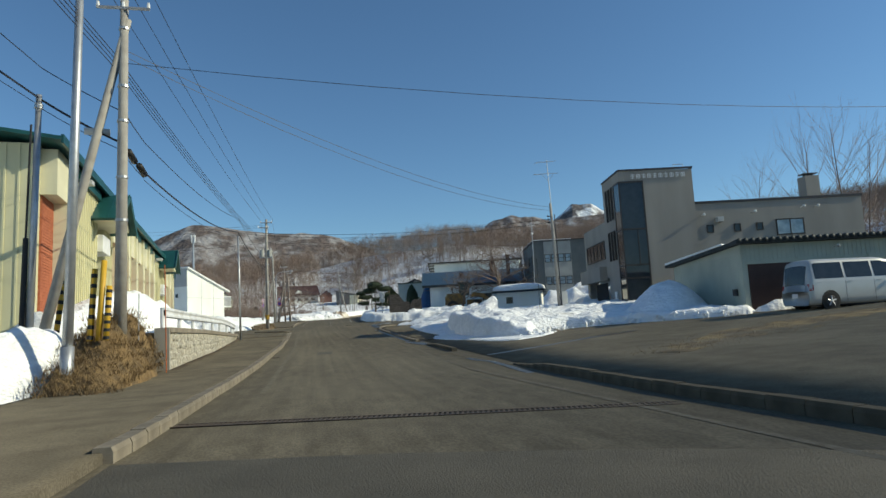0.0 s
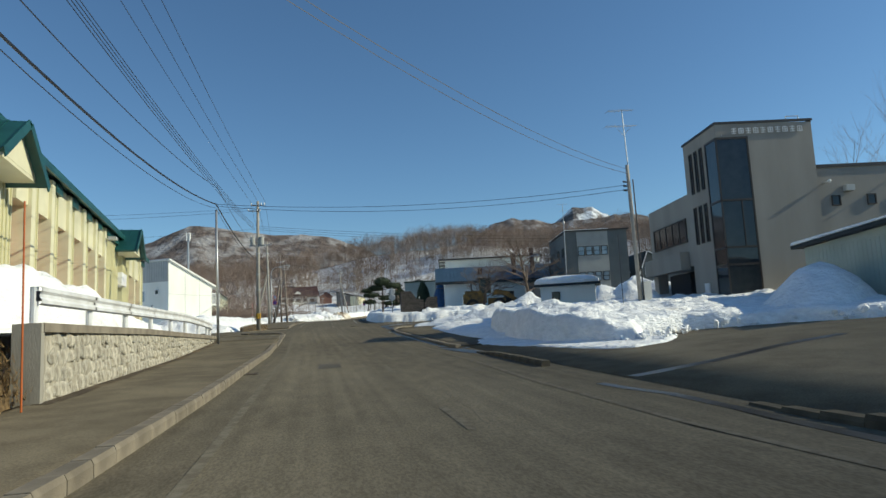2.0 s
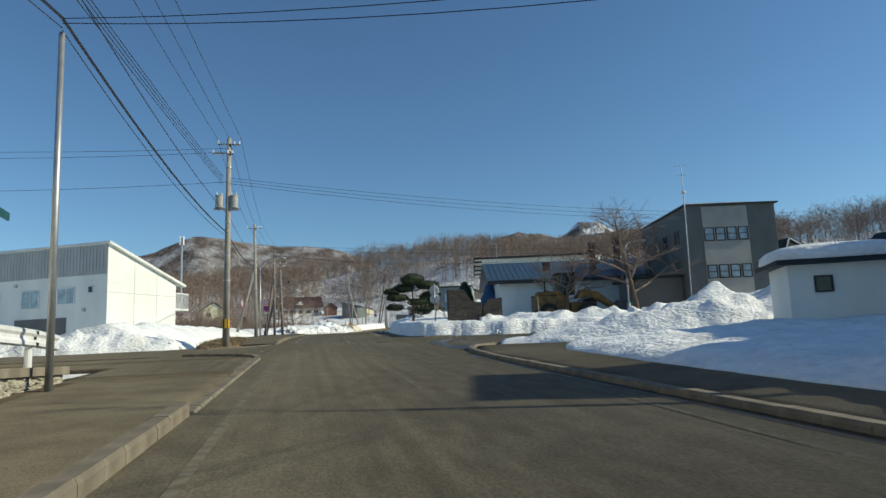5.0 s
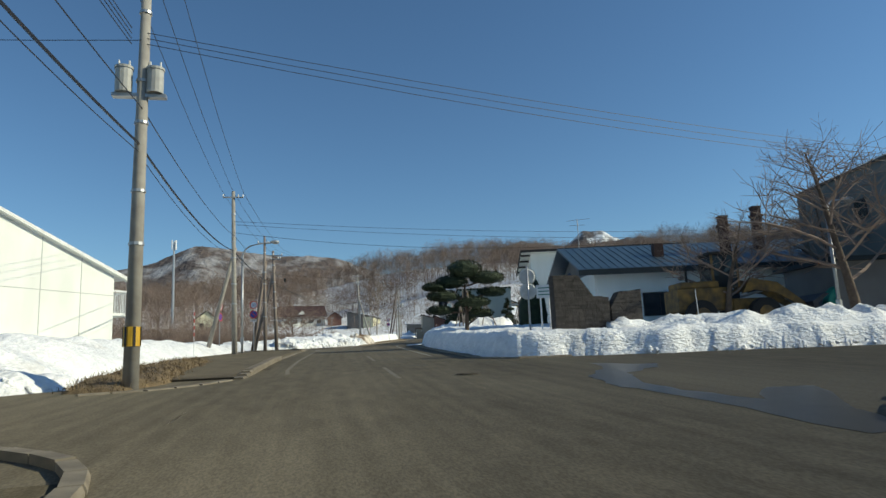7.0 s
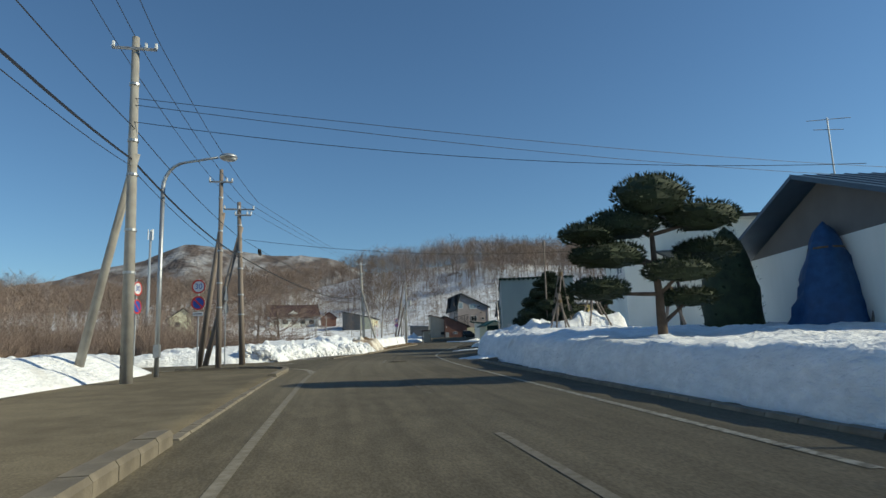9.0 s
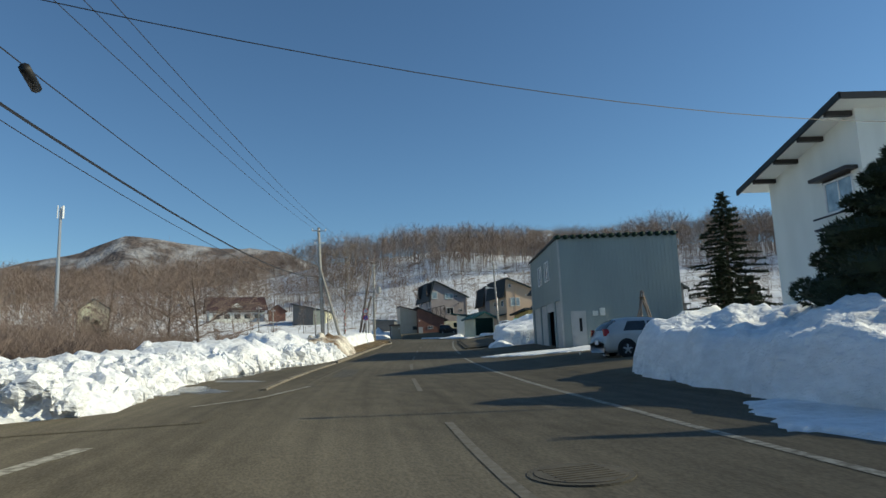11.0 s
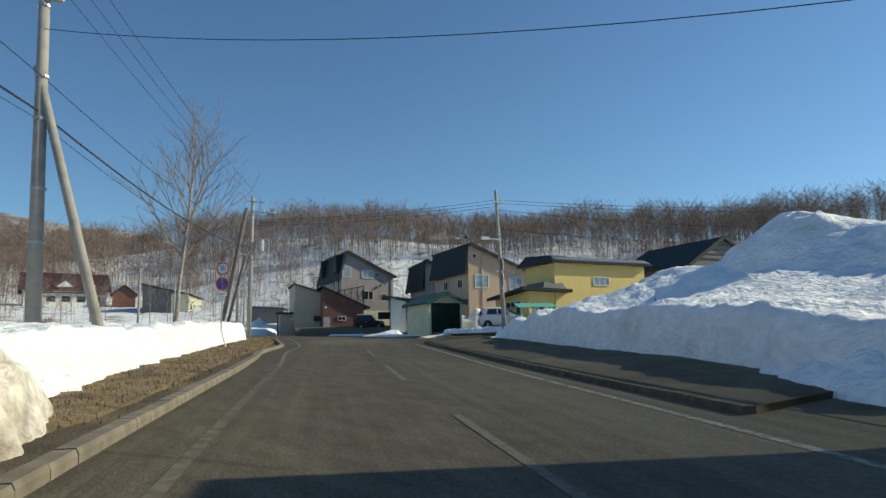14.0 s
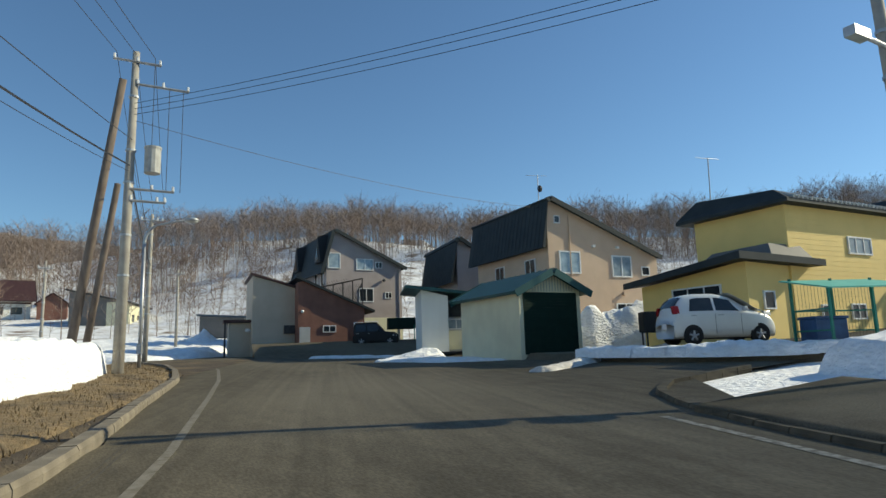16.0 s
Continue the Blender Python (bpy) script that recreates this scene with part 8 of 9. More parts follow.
def utility_pole(x, y, h, label, arms=(), trafos=0, z=None, lean=(0, 0), r=.16, brace=None, mat_=None, arm_turn=0.0, band=None, single=False):
    z0 = gz(x, y) if z is None else z
    root = thing("utility_pole", (x, y, z0), label, "utility pole", "poles along the road")
    tx, ty = lean
    part("shaft", Mesh().tube((0, 0, -.4), (tx, ty, h), r * 1.12, r * .68, 14), mat_ or M_POLE, root, smooth=True)
    c, s = math.cos(arm_turn), math.sin(arm_turn)
    for (az, hw, off) in arms:
        k = az / h
        me = Mesh()
        a, b = off - hw, off + hw
        me.tube((tx * k + a * c, ty * k + a * s - .12, az), (tx * k + b * c, ty * k + b * s - .12, az), .045, .045, 6)
        ar = part("crossarm", me, M_STEEL, root)
        for t in (-.95, 0 if hw > .6 else .5, .95):
            q = Mesh()
            insulator(q, tx * k + (off + hw * t) * c, ty * k + (off + hw * t) * s - .12, az + .03)
            part("insulator", q, M_INS, ar)
    zt = h * .653
    for k in range(trafos):
        a = (-1) ** k * .36
        t = part("transformer", Mesh().tube((a, -.05, zt), (a, -.05, zt + .6), .2, .2, 14).tube((a, -.05, zt + .6), (a, -.05, zt + .66), .22, .22, 14), M_TRAFO, root, "grey drum transformer", smooth=False)
        q = Mesh()
        for b in (-.12, .12):
            q.tube((a + b, -.05, zt + .66), (a + b, -.05, zt + .84), .03, .02, 6)
        part("bushing", q, M_INS, t)
    if trafos:
        part("transformer_shelf", Mesh().box(-.62, -.1, zt - .1, .62, .1, zt - .01), M_STEEL, root)
    # clamps and steps
    for zz in (h * .3, h * .42, h * .58, h * .68, h * .85):
        kk = zz / h
        part("clamp", Mesh().tube((tx * kk, ty * kk, zz), (tx * kk, ty * kk, zz + .07), r * 1.0 - .05 * kk + .035, r * 1.0 - .05 * kk + .035, 12), M_STEEL, root)
    if band:
        zb, hb = band
        b = part("warning_band", Mesh().tube((0, 0, zb), (0, 0, zb + hb), r * 1.12 + .012, r * 1.1 + .012, 14), M_YB, root, "yellow and black warning band")
        for k in range(6):
            a = 2 * math.pi * k / 6
            part("stripe", Mesh().box(-.025, -.006, zb, .025, .006, zb + hb).data("stripe", M_BLACK), None, b).matrix_local = pose((r * 1.12 + .016) * math.cos(a), (r * 1.12 + .016) * math.sin(a), 0, 0, 0, math.degrees(a) + 90)
    if brace:
        (bx, by), bz = brace
        part("brace", Mesh().tube((bx, by, -.4), (tx * bz / h - .1 * np.sign(bx), ty * bz / h, bz), .14, .10, 12), mat_ or M_POLE, root, "leaning brace pole", smooth=True)
    return root


utility_pole(-4.69, 18.85, 10.1, "weathered concrete utility pole on the mound", [(9.2, .7, 0), (9.85, .7, .15)], 0, 1.4, (.1, 0), .15, ((-2.0, .1), 8.9))
utility_pole(-2.85, 64.7, 10.75, "concrete utility pole with twin transformers", [(10.4, .55, 0), (9.9, .5, -.3)], 2, 1.5, (.1, 0), .16, band=(.85, .45))
utility_pole(-2.9, 88.3, 9.9, "concrete utility pole with a crossarm", [(9.5, .6, 0)], 0, 2.2, (-.15, 0), .15, ((-2.0, 2.2), 6.4))
utility_pole(-1.05, 103.0, 8.3, "weathered utility pole at the side road", [(7.9, .75, 0), (7.6, .4, .2)], 0, 2.45, (-.3, 0), .14, ((-1.9, .4), 7.0), M_WOODP)
utility_pole(10.05, 150.7, 11.2, "concrete utility pole behind the snow bank", [(10.9, .62, 0), (9.7, .42, 0)], 0, 3.3, (-.35, 0), .17, ((1.8, -.6), 7.9))
utility_pole(20.9, 182.5, 11.2, "concrete utility pole with a transformer at the bend", [(10.8, .75, .05), (10.0, .85, .9), (6.3, .7, .7), (5.9, .55, .6)], 0, 4.3, (.1, 0), .17)
utility_pole(32.6, 164.8, 8.7, "slender utility pole with traffic mirrors by the junction", [(7.9, .35, .1)], 0, 4.5, (-.3, .1), .13)
_p = bpy.data.objects["utility_pole.005"]
_t = part("transformer", Mesh().tube((.75, -.1, 6.9), (.75, -.1, 7.75), .26, .26, 14).tube((.75, -.1, 7.75), (.75, -.1, 7.82), .28, .28, 14), M_TRAFO, _p, "grey drum transformer")
part("drop_wire", Mesh().tube((.7, -.1, 10.8), (.7, -.1, 7.8), .01, .01, 4), M_WIRE, _p)
part("drop_wire", Mesh().tube((1.2, -.1, 10.0), (1.2, -.1, 6.3), .01, .01, 4), M_WIRE, _p)
part("drop_wire", Mesh().tube((1.65, -.1, 10.0), (1.65, -.1, 6.3), .01, .01, 4), M_WIRE, _p)
# brace poles at the bend, with their shaded side put into the colour
for (_bx, _by, _tz, _r2) in ((-1.6, 4.5, 10.4, .16), (-1.1, 5.5, 6.6, .13)):
    solo("brace_pole", Mesh().tube((_bx, _by, -.3), (-.25, .6, _tz), _r2 * 1.1, _r2 * .8, 12), M_POLESH, (20.9, 182.5, 4.3), "weathered brace pole, shade in its colour, leaning on a utility pole", "pole", smooth=True)
utility_pole(-1.75, 99.0, 9.0, "thin utility pole before the side road", [(8.4, .5, 0)], 0, 2.3, (-.05, 0), .12, ((-1.2, 2.5), 7.0), M_WOODP)
utility_pole(23.0, 200.5, 8.6, "utility pole beyond the bend", [(8.2, .6, 0)], 0, 5.0, (.1, 0), .14)
utility_pole(26.5, 216.5, 7.0, "utility pole beyond the bend", [(6.6, .5, 0)], 0, 5.4, (0, 0), .12)
for _x, _y, _h in ((13.5, 190, 6.5), (5.5, 196, 6.0), (17.5, 207, 6.5), (9.0, 228, 7)):
    utility_pole(_x, _y, _h, "thin service pole in the snowy field", [(_h - .5, .4, 0)], 0, None, (0, 0), .1)
# poles seen only at the start
solo("lamp_post", Mesh().tube((0, 0, -.2), (.25, 0, 12), .12, .085, 14).tube((0, 0, -.2), (.02, 0, 1.0), .15, .15, 14), M_STEEL, (-5.25, 16.5, .1), "tall galvanised steel lamp post on the verge", "lamp post", smooth=True)
_p = thing("cable_pole", (-7.1, 19.4, 1.3), "old steel pole with black cable sleeves", "pole")
part("shaft", Mesh().tube((0, 0, -.6), (.15, 0, 6.9), .10, .08, 12), M_STEEL, _p, smooth=True)
part("cable_sleeve", Mesh().tube((-.16, -.05, -.4), (-.1, -.05, 2.8), .09, .07, 8).tube((-.1, -.05, 2.8), (.0, -.1, 6.0), .03, .03, 6), M_BLACK, _p, "black cable sleeve")
part("collar", Mesh().tube((.14, 0, 6.5), (.15, 0, 6.62), .11, .11, 10), M_STEEL, _p)


def street_lamp(x, y, h, reach, turn, label, z=None, mat_=None):
    root = thing("street_lamp", (x, y, gz(x, y) if z is None else z, 0, 0, turn), label, "street lamp")
    pts = [(0, 0, -.3), (0, 0, h - .9)] + [(reach * .35 * (1 - math.cos(t)), 0, h - .9 + .85 * math.sin(t)) for t in steps(.2, 1.5, 5)] + [(reach * .8, 0, h + .1)]
    me = Mesh()
    for k, (a, b) in enumerate(zip(pts[:-1], pts[1:])):
        me.tube(a, b, .075 - .005 * k, .07 - .005 * k, 10, k in (0, len(pts) - 2))
    part("post", me, mat_ or M_STEEL, root, smooth=True)
    hd = part("lamp_head", Mesh().ball((reach * .95, 0, h + .1), .3, 12, 8, .38), M_STEEL, root, smooth=True)
    part("lens", Mesh().ball((reach * .97, 0, h + .04), .22, 10, 6, .35), M_LAMP, hd, smooth=True)
    part("service_box", Mesh().box(-.09, -.09, .6, .09, .09, 1.0), M_STEEL, root)


street_lamp(-2.75, 91.3, 7.0, 2.2, -10, "curved steel street lamp beside a pole", 2.3)
street_lamp(21.9, 188.2, 6.0, 2.0, -25, "curved steel street lamp at the bend", 4.6)
street_lamp(23.1, 71.2, 5.4, 2.0, 20, "slim street lamp in the snow", 2.3)
solo("lamp_post", Mesh().tube((0, 0, -.3), (-.05, 0, 6.6), .07, .055, 12), M_STEEL, (-3.65, 43.9, 1.0), "slim steel pole carrying cables at the wall end", "pole", smooth=True)


def antenna_pole():
    root = thing("antenna_pole", (15.35, 35.7, 1.1), "weathered pole with a television aerial", "pole")
    part("shaft", Mesh().tube((0, 0, -.3), (-.12, 0, 6.9), .095, .075, 12), M_POLE, root, smooth=True)
    part("service_box", Mesh().box(.12, -.15, .2, .5, .15, 1.5), M_SHUT, root, bevel=.02)
    part("conduit", Mesh().tube((.1, -.14, .2), (.05, -.12, 6.2), .03, .03, 6), M_DARKST, root)
    a = part("aerial_mast", Mesh().tube((.0, 0, 4.6), (-.15, 0, 9.6), .03, .02, 8), M_STEEL, root)
    for z, w in ((9.5, .9), (8.75, 1.1)):
        me = Mesh().tube((-.15 - w * .8, 0, z - .05), (-.15 + w * .6, 0, z + .05), .014, .014, 5)
        for k in range(9):
            u = -.15 - w * .8 + w * 1.4 * k / 8
            me.tube((u, -.25 + .012 * k, z - .05 + .1 * k / 8), (u, .25 - .012 * k, z - .05 + .1 * k / 8), .008, .008, 4)
        part("aerial", me, M_STEEL, a)
    part("stay", Mesh().tube((-.6, 0, 8.8), (-.15, 0, 8.3), .01, .01, 4).tube((.3, 0, 8.8), (-.15, 0, 8.3), .01, .01, 4), M_STEEL, a)
    me = Mesh()
    for z in (6.1, 5.9, 5.7):
        me.tube((-.2, 0, z), (-.38, 0, z + .02), .03, .05, 6)
    part("insulator", me, M_DARKST, root)


antenna_pole()


def cable(a, b, sag, r, label="overhead cable", n=14):
    a, b = Vector(a), Vector(b)
    me = Mesh()
    pts = [a.lerp(b, i / n) - Vector((0, 0, sag * 4 * (i / n) * (1 - i / n))) for i in range(n + 1)]
    vs, fs = [], []
    for i, p in enumerate(pts):
        d = (pts[min(i + 1, n)] - pts[max(i - 1, 0)]).to_track_quat('Z', 'Y')
        vs += [p + d @ Vector((r * math.cos(t), r * math.sin(t), 0)) for t in (0, 2.094, 4.189)]
    for i in range(n):
        for k in range(3):
            fs.append((3 * i + k, 3 * i + (k + 1) % 3, 3 * i + 3 + (k + 1) % 3, 3 * i + 3 + k))
    ob = new("cable", quick("cable", vs, fs, M_WIRE))
    return tagged(ob, label, "cable", "overhead cables")


_P = [(-8.5, -25, 14.5), (-4.6, 18.85, 11.3), (-2.75, 64.6, 12.1), (-3.05, 88.2, 11.9), (-1.0, 102.9, 10.6), (9.8, 150.6, 14.3), (21.0, 182.4, 15.2), (23.2, 200.4, 13.3)]
for _a, _b in zip(_P[:-1], _P[1:]):
    for _o, _dz in ((-.6, .15), (0, .18), (.6, .15)):
        cable((_a[0] + _o, _a[1], _a[2] + _dz), (_b[0] + _o, _b[1], _b[2] + _dz), .35, .012, "thin black high-voltage overhead wire")
# bundles of low-voltage wires and the thick telephone cable
_Q = [(-8.3, -25, 11.5), (-4.62, 18.8, 9.3), (-2.8, 64.6, 10.2)]
for _a, _b in zip(_Q[:-1], _Q[1:]):
    for _k in range(4):
        cable((_a[0] - .25, _a[1], _a[2] - .14 * _k), (_b[0] - .25, _b[1], _b[2] - .14 * _k), .5, .013, "thin black low-voltage overhead wire")
_T = [(-7.6, -20, 8.2), (-6.95, 19.4, 8.1), (-4.66, 18.95, 6.68), (-4.5, 20.8, 6.3), (-3.7, 43.9, 7.9), (-2.8, 64.6, 7.2), (-3.0, 88.2, 8.4), (-1.2, 103, 7.9), (9.8, 150.6, 10.0), (20.95, 182.4, 11.4), (23.1, 200.4, 10.5)]
for _a, _b in zip(_T[:-1], _T[1:]):
    _s = min(.9, math.dist(_a, _b) * .02)
    cable(_a, _b, _s, .035, "thick black telephone cable")
    cable((_a[0], _a[1], _a[2] - .25), (_b[0], _b[1], _b[2] - .2), _s * 1.15, .012, "thin black telephone cable overhead")
    cable((_a[0] + .05, _a[1], _a[2] + .9), (_b[0] + .05, _b[1], _b[2] + .9), _s * .8, .015, "black overhead service cable between poles")
for _x, _y, _z in ((-4.6, 19.7, 6.5), (-4.52, 20.6, 6.32), (-.45, 106.0, 8.62)):
    solo("splice_box", Mesh().tube((0, -.35, .05), (0, .35, -.05), .10, .10, 8), M_BLACK, (_x, _y, _z), "black cable splice box hung on a cable", "splice box", smooth=True)
solo("splice_box", Mesh().tube((0, -.32, 0), (0, .32, 0), .1, .1, 10), M_SHUT, (-5.35, 19.08, 7.05, 0, -30, -79), "pale grey cable splice case hung on a cable", "splice box", smooth=True)
# wires that cross the road
for _a, _b, _s in (((-4.6, 18.85, 9.0), (45, 20, 10.6), 1.3), ((-3.7, 43.9, 7.9), (15.0, 35.4, 7.0), .5), ((-3.7, 43.9, 7.8), (15.0, 35.4, 6.8), .6), ((-2.75, 64.6, 10.1), (46, 74, 10.6), .8), ((-2.75, 64.6, 9.95), (46, 74, 10.4), .9), ((-2.75, 64.6, 9.8), (46, 74, 10.2), 1.0),
                   ((-3.0, 88.2, 10.2), (52, 94, 11.5), .8), ((-3.0, 88.2, 10.0), (52, 94, 11.2), 1.0), ((-3.0, 88.2, 9.5), (18.4, 84.8, 8.0), .5), ((-2.75, 64.6, 11.7), (-40, 63, 11.5), .7), ((-2.75, 64.6, 11.5), (-40, 63, 11.2), .8), ((-2.75, 64.6, 9.9), (-40, 63, 9.6), .8),
                   ((-1.0, 103, 8.8), (19, 104.5, 8.6), .5), ((9.8, 150.6, 12.2), (22.6, 135.0, 8.6), .6), ((21, 182.4, 13.6), (32.3, 164.9, 12.6), .25), ((21, 182.4, 13.4), (32.3, 164.9, 12.4), .25), ((21, 182.4, 13.2), (32.3, 164.9, 12.2), .28),
                   ((32.3, 164.9, 12.6), (66, 152, 13.0), .6), ((32.3, 164.9, 12.4), (66, 152, 12.7), .6), ((32.3, 164.9, 12.0), (66, 152, 11.6), .9), ((32.3, 164.9, 10.8), (66, 152, 10.5), .9), ((21, 182.4, 13.0), (44.8, 190.2, 13.6), .5), ((-4.6, 18.85, 9.4), (15.0, 35.3, 7.7), .8), ((-4.6, 18.85, 9.2), (15.0, 35.3, 7.5), .9)):
    cable(_a, _b, _s, .011, "thin black wire crossing the road")

# guards, stakes and signs
def wire_guard(x, y, z, lean, h, striped, label):
    root = thing("cable_guard", (x, y, z), label, "cable guard", "guards on the stay wires")
    part("tube", Mesh().tube((0, 0, 0), (lean[0], lean[1], h), .07, .07, 10), M_YB, root, smooth=True)
    if striped:
        for k in range(7):
            a, b = (k + .1) / 7, (k + .5) / 7
            part("stripe", Mesh().tube((lean[0] * a, lean[1] * a, h * a), (lean[0] * b, lean[1] * b, h * b), .074, .074, 10), M_BLACK, root)


wire_guard(-5.0, 17.35, 1.2, (.06, .16), 1.8, True, "yellow and black striped cable guard")
wire_guard(-4.8, 17.32, 1.2, (.1, .1), 2.0, False, "plain yellow cable guard")
wire_guard(-4.62, 17.29, 1.2, (.05, .1), 1.35, True, "short striped cable guard")
wire_guard(-6.4, 19.3, 1.4, (.2, .1), 1.9, True, "yellow and black striped cable guard")
wire_guard(-2.75, 103.5, 2.6, (.15, .1), 1.6, False, "yellow sleeve on a brace pole")


def stake(x, y, h, material, label, lean=.03, z=None, bands=False):
    root = thing("snow_stake", (x, y, gz(x, y) if z is None else z), label, "stake", "snow stakes")
    part("rod", Mesh().tube((0, 0, -.3), (lean * h, 0, h), .017, .014, 6), material, root)
    if bands:
        for k in range(4):
            a, b = .45 + k * .14, .52 + k * .14
            part("band", Mesh().tube((lean * h * a, 0, h * a), (lean * h * b, 0, h * b), .02, .02, 6), M_SRED, root)


stake(-4.45, 19.8, 2.5, M_STEEL, "grey snow stake at the grass edge", .01)
stake(-3.9, 20.9, 3.4, M_ORANGE, "thin orange marker rod at the wall", -.01)
stake(-5.8, 14.3, 1.4, M_SWHITE, "short white marker rod on the verge", -.02)
stake(-4.6, 84.6, 2.6, M_SWHITE, "banded snow stake behind the pavement", .0, None, True)
stake(10.4, 139.6, 3.4, M_SWHITE, "bent red and white snow stake at the bank", -.05, None, True)
stake(10.55, 72.1, 2.2, M_SWHITE, "white garden stake in the snow", .0, 2.3)
stake(10.75, 72.1, 2.2, M_SWHITE, "white garden stake in the snow", -.02, 2.3)
stake(13.1, 33.2, 3.4, M_DARKST, "dark thin marker rod in the snow", .0, 1.0)
stake(11.9, 70.9, 1.8, M_SWHITE, "thin white rod in the snow", .05, 2.2)
stake(16.5, 71.3, 1.7, M_SWHITE, "thin white rod in the snow", -.04, 2.2)
stake(26.3, 146.6, 1.7, M_DARKST, "dark marker rod in the snow pile", .0, 3.6)


def disc_sign(root, z, face, rim=None, text=None, bar=False, turn=0.0):
    s = part("sign_disc", Mesh().tube((0, -.02, z), (0, .0, z), .30, .30, 28), M_SWHITE, root)
    r = Mesh()
    n = 28
    for a, b, y in ((.30, .235, -.024),):
        vs = [(k * math.cos(2 * math.pi * i / n), y - d, z + k * math.sin(2 * math.pi * i / n)) for d in (0, .003) for k in (a, b) for i in range(n)]
        fs = [(i, (i + 1) % n, n + (i + 1) % n, n + i) for i in range(n)] + [(2 * n + i, 3 * n + i, 3 * n + (i + 1) % n, 2 * n + (i + 1) % n) for i in range(n)]
        r.add(vs, fs)
    part("rim", r, M_SRED, s, "red rim")
    if face:
        part("face", Mesh().tube((0, -.026, z), (0, -.022, z), .235, .235, 28), face, s)
    if bar:
        b = Mesh().box(-.26, -.031, -.03, .26, -.027, .03)
        part("slash", b.data("slash", M_SRED), None, s).matrix_local = pose(0, 0, z, 0, 45, 0)
    if text:
        cu = bpy.data.curves.new("digits", 'FONT')
        cu.body, cu.size, cu.align_x, cu.align_y, cu.extrude = text, .34, 'CENTER', 'CENTER', .002
        tmp = new("tmp_digits", cu)
        bpy.context.view_layer.update()
        me = bpy.data.meshes.new_from_object(tmp.evaluated_get(bpy.context.evaluated_depsgraph_get()))
        bpy.data.objects.remove(tmp)
        me.materials.clear()
        me.materials.append(M_SBLUE)
        part("digits", me, None, s).matrix_local = pose(0, -.03, z, 90, 0, 0)
    return s


def road_sign(x, y, z, turn, label, bent=False):
    root = thing("road_sign", (x, y, z, 0, 0, turn), label, "road sign")
    if bent:
        part("post", Mesh().tube((.28, 0, -.2), (.0, .0, .75), .032, .032, 8).tube((0, 0, .75), (0, 0, 3.9), .032, .032, 8), M_STEEL, root, "steel post bent at its foot")
    else:
        part("post", Mesh().tube((0, .03, -.2), (0, .03, 3.9), .032, .032, 8), M_STEEL, root)
    disc_sign(root, 3.55, None, text="30")
    disc_sign(root, 2.84, M_SBLUE, bar=True)
    pl = part("plate", Mesh().box(-.22, -.03, 2.3, .22, -.01, 2.46), M_SWHITE, root, "small white plate with dark bars")
    part("bars", Mesh().box(-.18, -.034, 2.36, .18, -.03, 2.40), M_DARKST, pl)


road_sign(16.1, 162.9, 4.02, -28, "speed limit and no-parking signs on a bent post", True)
road_sign(-2.55, 98.4, 2.35, -12, "speed limit and no-parking signs on a post")
# sign seen from behind on the thin pole
_r = thing("road_sign", (-4.9, 98.0, 2.3, 0, 0, 70), "round signs turned towards the side road", "road sign")
part("post", Mesh().tube((0, .03, -.2), (0, .03, 3.9), .03, .03, 8), M_STEEL, _r)
disc_sign(_r, 3.5, None, text="30")
disc_sign(_r, 2.75, M_SBLUE, bar=True)


def mirrors(x, y, z, turn, label, heights=(1.95, 1.35), post=True, big=.32):
    root = thing("traffic_mirror", (x, y, z, 0, 0, turn), label, "traffic mirror")
    if post:
        part("post", Mesh().tube((0, -.1, -.4), (0, -.1, heights[0] + .4), .038, .038, 10), M_STEEL, root, smooth=True)
    for h in heights:
        m = part("mirror_back", Mesh().tube((0, -.045, h), (0, .0, h), big * .8, big, 26), M_MIRB, root, "round grey mirror back")
        part("mirror_face", Mesh().tube((0, .002, h), (0, .02, h), big * .94, big * .94, 26), M_STEEL, m)
        part("rim", Mesh().tube((0, -.012, h), (0, .03, h), big * 1.02, big * 1.02, 26, False), M_ORANGE if not post else M_MIRB, m)


mirrors(9.35, 71.3, 2.5, -18, "twin round traffic mirrors seen from behind", (2.05, 1.5))
mirrors(32.45, 164.6, 7.6, 60, "twin traffic mirrors fixed to a pole", (1.0, .1), False, .38)
part("lamp_arm", Mesh().tube((0, 0, 5.6), (-1.1, 0, 5.65), .04, .04, 8).box(-1.5, -.1, 5.56, -1.0, .1, 5.74), M_STEEL, bpy.data.objects["utility_pole.006"])
# far mast on the left
_m = thing("radio_mast", (-39.2, 264.2, 8), "slim radio mast with panel aerials", "mast")
part("shaft", Mesh().tube((0, 0, 0), (0, 0, 32), .5, .3, 8), M_STEEL, _m)
for _k in range(3):
    _a = 2.1 * _k
    part("panel", Mesh().box(-.25, .6, 29.5, .25, .8, 32.6).data("panel", M_INS), None, _m).matrix_local = pose(0, 0, 0, 0, 0, math.degrees(_a))
_m = thing("road_sign", (-1.9, 103.0, 5.2, 0, 0, 80), "sign boards seen edge-on from behind on a post", "road sign")
part("post", Mesh().tube((0, 0, -3), (0, 0, 1.2), .03, .03, 8), M_STEEL, _m)
part("board", Mesh().add([(-.35, -.03, .5), (.35, -.03, .5), (0, -.03, 1.15), (-.35, .0, .5), (.35, .0, .5), (0, 0, 1.15)], [(0, 1, 2), (5, 4, 3), (0, 3, 4, 1), (1, 4, 5, 2), (2, 5, 3, 0)]), M_STEEL, _m)
part("board", Mesh().tube((0, -.03, .1), (0, 0, .1), .3, .3, 20), M_STEEL, _m)

